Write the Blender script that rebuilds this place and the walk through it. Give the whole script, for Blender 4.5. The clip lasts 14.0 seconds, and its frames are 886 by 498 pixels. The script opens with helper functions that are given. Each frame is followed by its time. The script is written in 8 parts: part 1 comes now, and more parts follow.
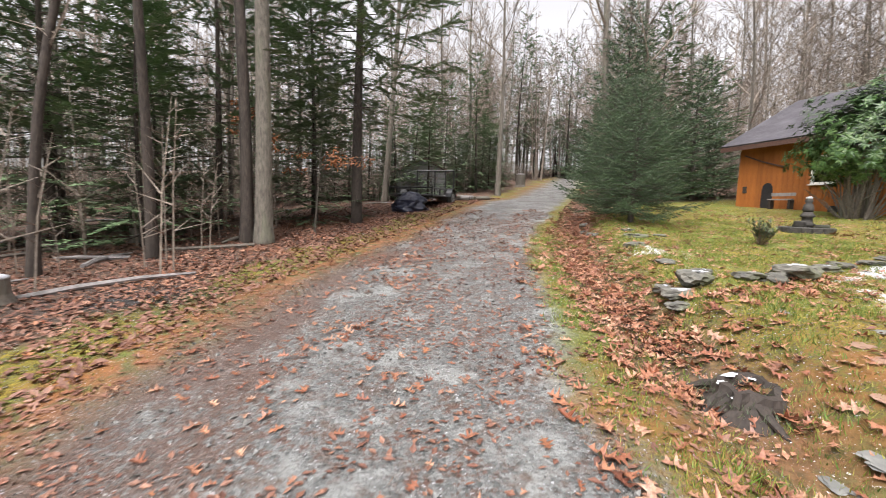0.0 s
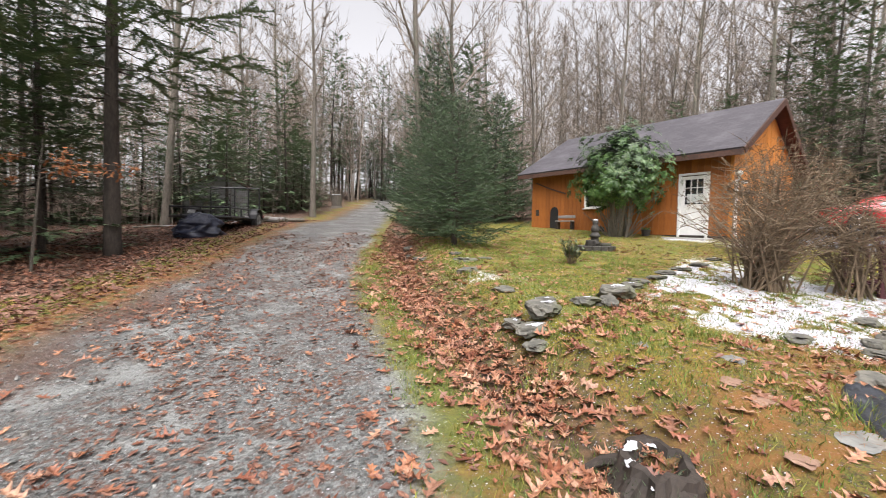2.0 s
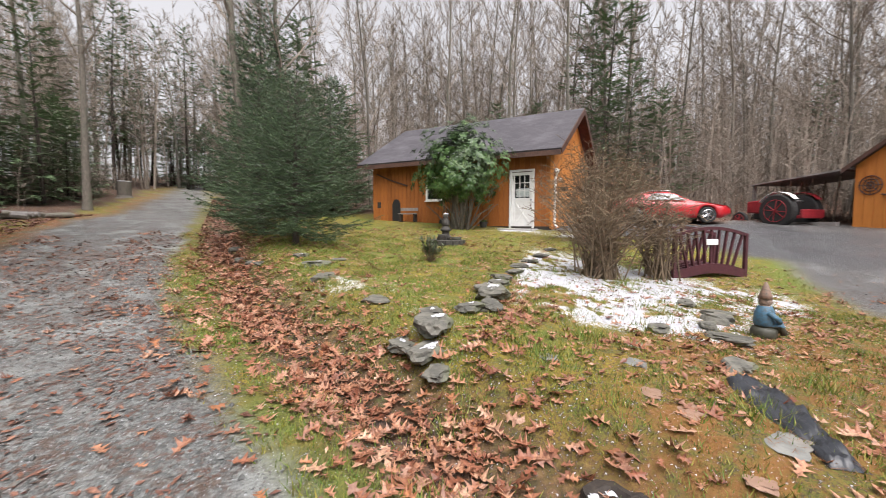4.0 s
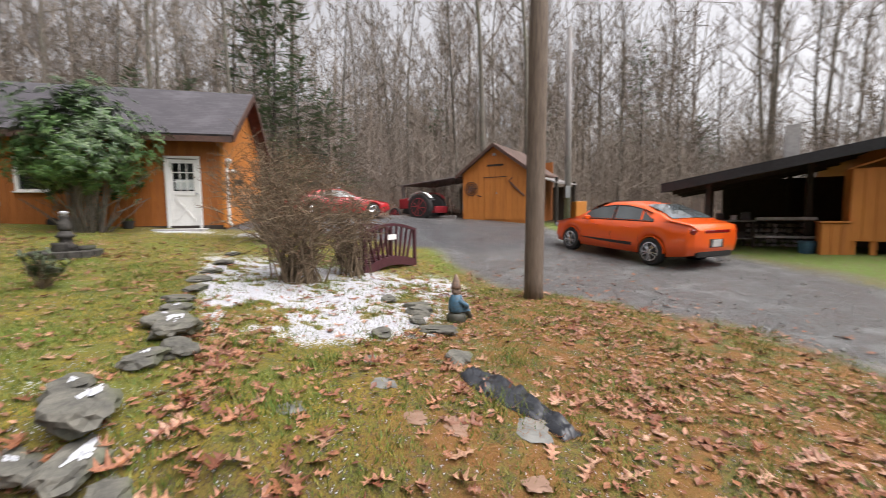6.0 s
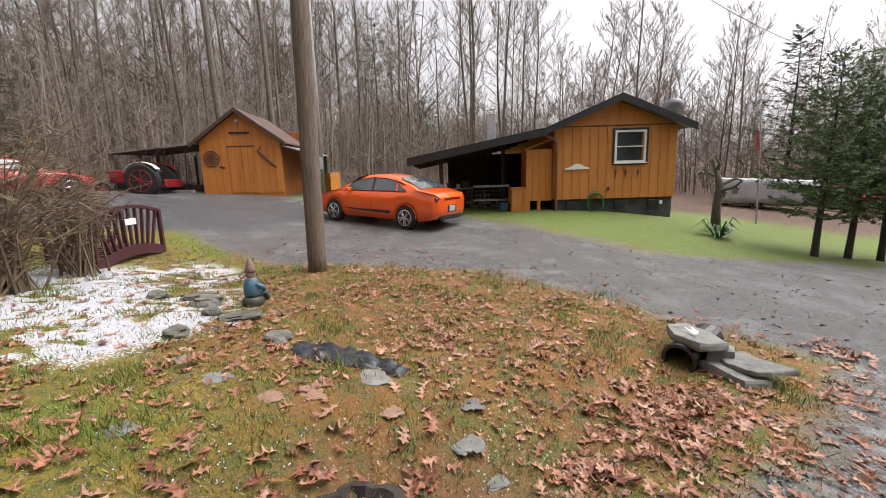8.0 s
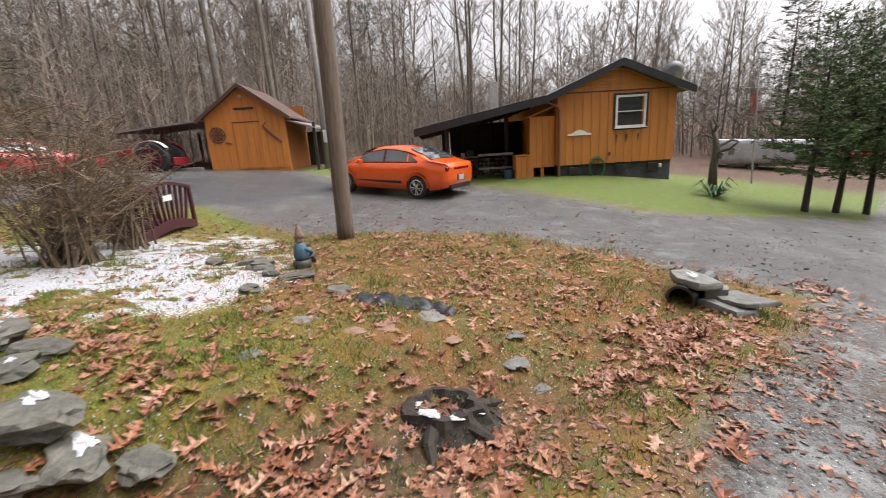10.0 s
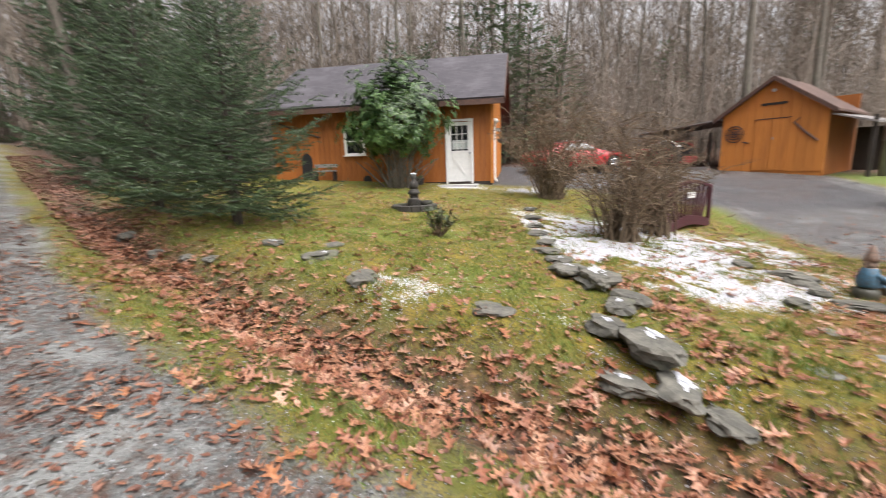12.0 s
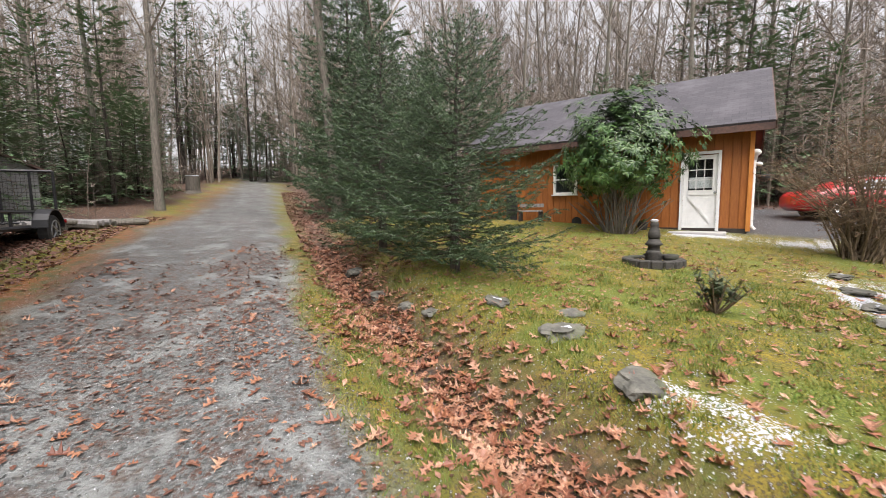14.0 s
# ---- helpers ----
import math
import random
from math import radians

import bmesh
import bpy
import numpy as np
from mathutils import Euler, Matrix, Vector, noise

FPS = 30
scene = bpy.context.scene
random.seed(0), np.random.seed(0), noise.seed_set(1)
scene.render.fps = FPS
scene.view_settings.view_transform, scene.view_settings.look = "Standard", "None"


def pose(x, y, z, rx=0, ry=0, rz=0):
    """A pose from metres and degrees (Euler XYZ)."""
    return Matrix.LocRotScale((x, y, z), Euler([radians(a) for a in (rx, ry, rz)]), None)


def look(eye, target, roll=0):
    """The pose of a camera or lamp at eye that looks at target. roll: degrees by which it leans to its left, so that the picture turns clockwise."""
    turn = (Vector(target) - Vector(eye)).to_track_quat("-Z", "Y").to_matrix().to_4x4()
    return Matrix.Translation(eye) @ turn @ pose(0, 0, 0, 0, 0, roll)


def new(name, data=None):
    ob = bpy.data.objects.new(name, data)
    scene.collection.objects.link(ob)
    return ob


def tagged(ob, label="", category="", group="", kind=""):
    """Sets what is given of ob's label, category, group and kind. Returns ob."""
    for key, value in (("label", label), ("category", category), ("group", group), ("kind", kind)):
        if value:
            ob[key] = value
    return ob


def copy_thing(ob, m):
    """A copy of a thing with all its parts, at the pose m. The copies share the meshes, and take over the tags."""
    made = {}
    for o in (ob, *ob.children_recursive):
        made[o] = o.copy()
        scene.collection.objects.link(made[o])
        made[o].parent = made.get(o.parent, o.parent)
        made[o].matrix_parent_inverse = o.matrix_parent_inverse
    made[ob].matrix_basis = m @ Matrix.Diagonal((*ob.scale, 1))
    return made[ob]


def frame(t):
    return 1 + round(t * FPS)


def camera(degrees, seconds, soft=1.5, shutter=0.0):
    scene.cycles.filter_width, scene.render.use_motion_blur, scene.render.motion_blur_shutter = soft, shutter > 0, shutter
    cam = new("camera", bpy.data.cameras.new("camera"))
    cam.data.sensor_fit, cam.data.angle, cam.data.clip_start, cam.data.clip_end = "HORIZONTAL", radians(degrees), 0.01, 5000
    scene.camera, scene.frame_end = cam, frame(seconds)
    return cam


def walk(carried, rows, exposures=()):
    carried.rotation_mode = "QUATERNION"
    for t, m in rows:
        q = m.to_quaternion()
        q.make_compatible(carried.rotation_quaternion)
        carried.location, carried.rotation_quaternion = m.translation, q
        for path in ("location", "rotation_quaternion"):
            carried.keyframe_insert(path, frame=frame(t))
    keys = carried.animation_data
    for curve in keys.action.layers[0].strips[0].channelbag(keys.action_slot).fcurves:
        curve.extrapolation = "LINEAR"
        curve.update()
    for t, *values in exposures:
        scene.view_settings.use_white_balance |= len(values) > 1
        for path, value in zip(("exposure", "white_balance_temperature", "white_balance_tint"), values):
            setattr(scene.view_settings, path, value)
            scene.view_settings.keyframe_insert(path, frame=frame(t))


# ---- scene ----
cam = camera(93.9, 14.0, soft=0.75, shutter=0.3)
PATH = [
    (0, (0.175, 0.266, 1.372), (0.349, 2.247, 1.161), 1.6),
    (0.5, (0.275, 0.694, 1.368), (0.656, 2.652, 1.211), 1.2),
    (1, (0.337, 1.02, 1.386), (0.871, 2.944, 1.281), 1.5),
    (1.5, (0.376, 1.301, 1.394), (1.139, 3.148, 1.302), 1.6),
    (2, (0.431, 1.582, 1.429), (1.425, 3.315, 1.339), 1.0),
    (2.2, (0.454, 1.686, 1.428), (1.526, 3.372, 1.339), 0.8),
    (4.3, (0.674, 2.719, 1.568), (2.368, 3.773, 1.432), 0.1),
    (4.5, (0.727, 2.824, 1.575), (2.491, 3.756, 1.434), 0.1),
    (5, (0.86, 3.021, 1.626), (2.766, 3.605, 1.455), -0.4),
    (5.5, (1.056, 3.119, 1.636), (3.035, 3.36, 1.469), -0.6),
    (6, (1.176, 3.204, 1.666), (3.156, 2.972, 1.497), -0.7),
    (6.4, (1.225, 3.355, 1.706), (3.113, 2.722, 1.521), -0.8),
    (6.5, (1.199, 3.389, 1.713), (3.057, 2.675, 1.516), -0.9),
    (7, (1.15, 3.531, 1.769), (2.834, 2.48, 1.526), -0.9),
    (7.5, (1.037, 3.682, 1.774), (2.599, 2.467, 1.48), -1.1),
    (7.7, (1.006, 3.762, 1.785), (2.537, 2.513, 1.471), -1.4),
    (9.8, (0.812, 4.523, 1.83), (2.238, 3.203, 1.358), -3.3),
    (10, (0.783, 4.609, 1.823), (2.25, 3.336, 1.343), -3.5),
    (10.5, (0.672, 4.857, 1.802), (2.295, 3.802, 1.3), -2.7),
    (11, (0.59, 5.009, 1.794), (2.438, 4.433, 1.292), -0.5),
    (11.2, (0.554, 5.088, 1.803), (2.47, 4.771, 1.322), 0.2),
    (11.5, (0.536, 5.218, 1.819), (2.481, 5.267, 1.356), -0.1),
    (11.6, (0.528, 5.296, 1.81), (2.471, 5.466, 1.364), -0.5),
    (11.7, (0.555, 5.364, 1.811), (2.487, 5.655, 1.382), -0.7),
    (12, (0.591, 5.532, 1.881), (2.455, 6.147, 1.497), -1.8),
    (12.5, (0.75, 5.819, 1.921), (2.443, 6.848, 1.646), -2.6),
    (13, (1.0, 6.131, 1.969), (2.547, 7.383, 1.77), -1.6),
    (13.5, (1.177, 6.479, 1.993), (2.681, 7.783, 1.802), -1.0),
    (14, (1.34, 6.805, 2.042), (2.799, 8.159, 1.844), -0.7),
]
walk(cam, [(t, look(eye, target, roll)) for t, eye, target, roll in PATH],
     exposures=[(0, 1.8, 6600.0, 14.0), (2.2, 1.65, 6600.0, 14.0), (4.5, 1.48, 6600.0, 14.0), (6.5, 1.33, 6600.0, 14.0), (10.5, 1.36, 6600.0, 14.0), (12.5, 1.6, 6600.0, 14.0), (14, 1.6, 6600.0, 14.0)])
# ---- world and light ----
world = bpy.data.worlds.new("overcast_sky")
scene.world = world
world.use_nodes = True
wn, wl = world.node_tree.nodes, world.node_tree.links
sky = wn.new("ShaderNodeTexSky")
sky.sky_type, sky.sun_disc = "NISHITA", False
sky.sun_elevation, sky.sun_rotation = radians(62), radians(215)
sky.air_density, sky.dust_density, sky.ozone_density = 1.0, 4.0, 1.0
grey = wn.new("ShaderNodeHueSaturation")
grey.inputs["Saturation"].default_value = 0.12
wl.new(sky.outputs[0], grey.inputs["Color"])
wl.new(grey.outputs[0], wn["Background"].inputs[0])
wn["Background"].inputs[1].default_value = 0.095
sun = new("sun", bpy.data.lights.new("sun", "SUN"))
sun.data.energy, sun.data.angle, sun.data.color = 1.3, radians(60), (1.0, 0.985, 0.96)
SUN_AZ, SUN_EL = radians(215), radians(62)
sun.matrix_world = look((0, 0, 0), (-math.sin(SUN_AZ) * math.cos(SUN_EL), -math.cos(SUN_AZ) * math.cos(SUN_EL), -math.sin(SUN_EL)))

# ---- materials ----
def tree_of(name):
    m = bpy.data.materials.new(name)
    m.use_nodes = True
    nt = m.node_tree
    return m, nt, nt.nodes["Principled BSDF"]


def node(nt, kind, **ins):
    n = nt.nodes.new(kind)
    for k, v in ins.items():
        n.inputs[k.replace("_", " ")].default_value = v
    return n


def rgba(c):
    return (c[0], c[1], c[2], 1.0)


def mixc(nt, fac, a, b, mode="MIX"):
    n = nt.nodes.new("ShaderNodeMix")
    n.data_type, n.blend_type = "RGBA", mode
    for sock, v in ((n.inputs[0], fac), (n.inputs[6], a), (n.inputs[7], b)):
        if isinstance(v, (int, float)):
            sock.default_value = v
        elif isinstance(v, tuple):
            sock.default_value = rgba(v)
        else:
            nt.links.new(v, sock)
    return n.outputs[2]


def math2(nt, op, a, b=0.0, clamp=False):
    n = nt.nodes.new("ShaderNodeMath")
    n.operation, n.use_clamp = op, clamp
    for sock, v in ((n.inputs[0], a), (n.inputs[1], b)):
        if isinstance(v, (int, float)):
            sock.default_value = v
        else:
            nt.links.new(v, sock)
    return n.outputs[0]


def ramp(nt, fac, lo, hi):
    n = nt.nodes.new("ShaderNodeMapRange")
    n.inputs[1].default_value, n.inputs[2].default_value = lo, hi
    nt.links.new(fac, n.inputs[0])
    return n.outputs[0]


def coords(nt, scale=(1, 1, 1)):
    tc = nt.nodes.new("ShaderNodeTexCoord")
    mp = nt.nodes.new("ShaderNodeMapping")
    mp.inputs["Scale"].default_value = scale
    nt.links.new(tc.outputs["Object"], mp.inputs[0])
    return mp.outputs[0]


def noise_tex(nt, co, scale, detail=4.0, rough=0.6):
    n = node(nt, "ShaderNodeTexNoise", Scale=scale, Detail=detail, Roughness=rough)
    nt.links.new(co, n.inputs["Vector"])
    return n.outputs[0]


def bumped(nt, bsdf, height, strength, distance=0.01):
    b = nt.nodes.new("ShaderNodeBump")
    b.inputs["Strength"].default_value, b.inputs["Distance"].default_value = strength, distance
    nt.links.new(height, b.inputs["Height"])
    nt.links.new(b.outputs[0], bsdf.inputs["Normal"])


def surface(name, light, dark, scale=8.0, stretch=(1, 1, 1), rough=0.7, metal=0.0, bump=0.3, dist=0.01, vary=0.0, islands=0.0, spec=0.5, stain=None, coat=0.0):
    """Two-scale procedural surface: grain between two colours, broad stains, relief; variation by object or island."""
    m, nt, b = tree_of(name)
    co = coords(nt, stretch)
    fine, broad = noise_tex(nt, co, scale), noise_tex(nt, co, scale * 0.13, 3.0)
    col = mixc(nt, ramp(nt, fine, 0.3, 0.7), dark, light)
    col = mixc(nt, ramp(nt, broad, 0.52, 0.75), col, stain or tuple(0.72 * c for c in dark))
    if vary:
        oi = nt.nodes.new("ShaderNodeObjectInfo")
        k = math2(nt, "MULTIPLY_ADD", oi.outputs["Random"], vary)
        nt.nodes[-1].inputs[2].default_value = 1 - vary / 2
        hs = nt.nodes.new("ShaderNodeHueSaturation")
        nt.links.new(k, hs.inputs["Value"])
        nt.links.new(col, hs.inputs["Color"])
        col = hs.outputs[0]
    if islands:
        ge = nt.nodes.new("ShaderNodeNewGeometry")
        k = math2(nt, "MULTIPLY_ADD", ge.outputs["Random Per Island"], islands)
        nt.nodes[-1].inputs[2].default_value = 1 - islands / 2
        hs = nt.nodes.new("ShaderNodeHueSaturation")
        nt.links.new(k, hs.inputs["Value"])
        nt.links.new(col, hs.inputs["Color"])
        col = hs.outputs[0]
    nt.links.new(col, b.inputs["Base Color"])
    b.inputs["Roughness"].default_value, b.inputs["Metallic"].default_value = rough, metal
    b.inputs["Specular IOR Level"].default_value, b.inputs["Coat Weight"].default_value = spec, coat
    if bump:
        bumped(nt, b, fine, bump, dist)
    return m


def leafy(name, colors, rough=0.6, per="island", translucent=0.0):
    """Colour chosen along a ramp by island or object."""
    m, nt, b = tree_of(name)
    src = nt.nodes.new("ShaderNodeNewGeometry").outputs["Random Per Island"] if per == "island" else nt.nodes.new("ShaderNodeObjectInfo").outputs["Random"]
    cr = nt.nodes.new("ShaderNodeValToRGB")
    cr.color_ramp.interpolation = "LINEAR"
    while len(cr.color_ramp.elements) < len(colors):
        cr.color_ramp.elements.new(0.5)
    for i, c in enumerate(colors):
        cr.color_ramp.elements[i].position = i / (len(colors) - 1)
        cr.color_ramp.elements[i].color = rgba(c)
    nt.links.new(src, cr.inputs[0])
    fine = noise_tex(nt, coords(nt), 40.0)
    col = mixc(nt, ramp(nt, fine, 0.35, 0.75), cr.outputs[0], tuple(0.6 * c for c in colors[0]))
    nt.links.new(col, b.inputs["Base Color"])
    b.inputs["Roughness"].default_value = rough
    return m


def glass_mat(name, tint=(0.9, 0.95, 0.95), rough=0.02):
    m, nt, b = tree_of(name)
    b.inputs["Base Color"].default_value = rgba(tint)
    b.inputs["Roughness"].default_value = rough
    b.inputs["Transmission Weight"].default_value = 1.0
    b.inputs["IOR"].default_value = 1.45
    return m


ORANGE = surface("orange_stained_wood", (0.60, 0.235, 0.045), (0.46, 0.160, 0.028), 6, (6, 6, 0.6), 0.6, bump=0.25, vary=0.22, stain=(0.34, 0.11, 0.02))
HOUSE_ORANGE = surface("house_orange_paint", (0.56, 0.215, 0.042), (0.47, 0.165, 0.03), 6, (5, 5, 0.5), 0.6, bump=0.2, vary=0.14, stain=(0.38, 0.13, 0.025))
# weathered orange stain, with the shade under deep eaves darkened into its colour
CABIN_DARK = surface("aged_shaded_orange_wood", (0.39, 0.135, 0.025), (0.26, 0.078, 0.014), 6, (6, 6, 0.6), 0.65, bump=0.3, vary=0.3, stain=(0.2, 0.06, 0.013))
TRIM_BROWN = surface("brown_trim_wood", (0.115, 0.058, 0.042), (0.06, 0.032, 0.025), 10, (2, 2, 2), 0.6, bump=0.2)
SOFFIT = surface("dark_red_soffit", (0.11, 0.035, 0.022), (0.07, 0.022, 0.014), 10, (2, 2, 2), 0.7, bump=0.2)
BLACK_PAINT = surface("black_painted_metal", (0.025, 0.025, 0.028), (0.012, 0.012, 0.014), 12, rough=0.45, bump=0.1)
DARK_WOOD = surface("dark_weathered_wood", (0.05, 0.038, 0.03), (0.022, 0.017, 0.014), 10, (3, 3, 0.7), 0.8, bump=0.4)
WHITE_PAINT = surface("white_paint", (0.80, 0.80, 0.78), (0.70, 0.71, 0.70), 9, rough=0.5, bump=0.1, stain=(0.6, 0.6, 0.57))
GREY_WOOD = surface("grey_weathered_wood", (0.30, 0.28, 0.27), (0.17, 0.16, 0.155), 8, (3, 3, 0.5), 0.85, bump=0.4)
POLE_WOOD = surface("weathered_pole_wood", (0.21, 0.165, 0.125), (0.085, 0.06, 0.045), 9, (7, 7, 0.35), 0.85, bump=0.7, dist=0.02)
PLUM = surface("plum_red_stained_wood", (0.085, 0.022, 0.03), (0.045, 0.012, 0.018), 10, (3, 3, 3), 0.55, bump=0.25)
BLOCK = surface("dark_foundation_block", (0.085, 0.085, 0.088), (0.04, 0.04, 0.042), 9, rough=0.9, bump=0.4)
CONCRETE = surface("pale_concrete", (0.46, 0.45, 0.43), (0.33, 0.32, 0.31), 12, rough=0.85, bump=0.3)
STONE = surface("grey_fieldstone", (0.18, 0.172, 0.145), (0.075, 0.075, 0.068), 9, rough=0.88, spec=0.25, bump=0.9, dist=0.03, vary=0.4, stain=(0.10, 0.115, 0.05))
SLATE = surface("blue_grey_flagstone", (0.24, 0.24, 0.222), (0.13, 0.135, 0.13), 8, rough=0.8, spec=0.3, bump=0.6, dist=0.02, vary=0.35, stain=(0.16, 0.12, 0.085))
RUST_STONE = surface("reddish_flagstone", (0.33, 0.21, 0.15), (0.22, 0.13, 0.09), 8, rough=0.7, bump=0.5, vary=0.2)
SNOW = surface("thin_wet_snow", (0.62, 0.63, 0.67), (0.40, 0.42, 0.46), 30, rough=0.55, bump=0.5, dist=0.008, stain=(0.76, 0.77, 0.80))
BARK = surface("grey_brown_bark", (0.20, 0.175, 0.145), (0.085, 0.073, 0.06), 14, (2.2, 2.2, 0.35), 0.9, bump=0.9, dist=0.02, vary=0.5, stain=(0.10, 0.11, 0.08))
CONIFER_BARK = surface("dark_conifer_bark", (0.08, 0.064, 0.052), (0.03, 0.024, 0.02), 16, (2, 2, 0.4), 0.9, bump=0.9, dist=0.02, vary=0.4)
PALE_BARK = surface("pale_lichened_bark", (0.22, 0.20, 0.165), (0.085, 0.075, 0.062), 12, (2.2, 2.2, 0.5), 0.9, bump=0.9, dist=0.02, stain=(0.18, 0.19, 0.13))
TWIG = surface("grey_brown_twigs", (0.29, 0.245, 0.20), (0.16, 0.13, 0.105), 10, rough=0.9, bump=0, islands=0.6)
RUBBER = surface("black_rubber", (0.03, 0.03, 0.03), (0.016, 0.016, 0.016), 20, rough=0.8, bump=0.3)
CHROME = surface("polished_alloy", (0.75, 0.75, 0.76), (0.62, 0.62, 0.64), 9, rough=0.22, metal=1.0, bump=0)
STEEL = surface("dull_galvanised_steel", (0.42, 0.43, 0.44), (0.28, 0.29, 0.30), 9, rough=0.45, metal=0.8, bump=0.1)
TARP = surface("black_plastic_sheet", (0.035, 0.038, 0.045), (0.018, 0.02, 0.025), 12, rough=0.32, bump=0.4, dist=0.02)
NAVY_TARP = surface("navy_tarpaulin", (0.03, 0.035, 0.06), (0.012, 0.014, 0.028), 12, rough=0.4, bump=0.4, dist=0.02)
BOAT_COVER = surface("grey_boat_cover", (0.50, 0.52, 0.54), (0.36, 0.38, 0.40), 6, rough=0.75, bump=0.3, dist=0.02)
RED_PAINT = surface("red_car_paint", (0.55, 0.022, 0.03), (0.50, 0.018, 0.026), 5, rough=0.3, bump=0, coat=0.5)
TRACTOR_RED = surface("faded_tractor_red", (0.32, 0.02, 0.03), (0.20, 0.014, 0.02), 12, rough=0.5, bump=0.1)
SHED_GREY = surface("silvered_shed_boards", (0.34, 0.34, 0.34), (0.22, 0.22, 0.22), 8, (3, 3, 0.5), 0.85, bump=0.4)
GREEN_HOSE = surface("green_rubber_hose", (0.05, 0.17, 0.05), (0.03, 0.11, 0.035), 10, rough=0.5, bump=0)
COPPER_PIPE = surface("brown_downspout", (0.20, 0.095, 0.055), (0.14, 0.065, 0.04), 9, rough=0.5, bump=0.1)
CAR_PAINT = surface("orange_car_paint", (0.90, 0.115, 0.008), (0.86, 0.105, 0.007), 3, rough=0.28, bump=0, coat=0.8, stain=(0.84, 0.10, 0.008))
DARK_GLASS = surface("tinted_car_glass", (0.10, 0.12, 0.125), (0.075, 0.09, 0.095), 3, rough=0.05, bump=0, spec=1.0, coat=1.0)
TAIL_RED = surface("red_tail_lamp", (0.26, 0.008, 0.012), (0.18, 0.006, 0.008), 5, rough=0.15, bump=0, coat=1.0)
WINDOW_DARK = surface("dark_room_behind_glass", (0.03, 0.036, 0.04), (0.018, 0.02, 0.024), 4, rough=0.8, bump=0)
PANE = glass_mat("window_glass")
GNOME_BLUE = surface("worn_blue_glaze", (0.045, 0.13, 0.20), (0.03, 0.08, 0.13), 14, rough=0.5, bump=0.1)
STATUE = surface("dark_mossy_cast_stone", (0.06, 0.055, 0.047), (0.025, 0.023, 0.02), 16, rough=0.8, bump=0.5, stain=(0.05, 0.06, 0.03))
TERRACOTTA = surface("dark_plant_pot", (0.05, 0.045, 0.045), (0.03, 0.028, 0.028), 12, rough=0.6, bump=0.1)


def shingles(name, light, dark):
    m, nt, b = tree_of(name)
    co = coords(nt)
    br = node(nt, "ShaderNodeTexBrick", Scale=1.0, Mortar_Size=0.006, Brick_Width=0.30, Row_Height=0.14)
    br.inputs["Color1"].default_value, br.inputs["Color2"].default_value = rgba(light), rgba(dark)
    br.inputs["Mortar"].default_value = rgba(tuple(0.5 * c for c in dark))
    nt.links.new(co, br.inputs["Vector"])
    grain = noise_tex(nt, co, 60.0)
    broad = noise_tex(nt, co, 0.9)
    col = mixc(nt, ramp(nt, grain, 0.3, 0.8), br.outputs[0], tuple(0.6 * c for c in dark))
    col = mixc(nt, ramp(nt, broad, 0.5, 0.8), col, tuple(1.25 * c for c in light))
    nt.links.new(col, b.inputs["Base Color"])
    b.inputs["Roughness"].default_value = 0.75
    bumped(nt, b, br.outputs[1], -0.5, 0.01)
    return m


SHINGLE = shingles("dark_violet_grey_shingles", (0.095, 0.088, 0.10), (0.06, 0.055, 0.065))
SHED_SHINGLE = shingles("brown_shingles", (0.16, 0.10, 0.08), (0.10, 0.062, 0.05))


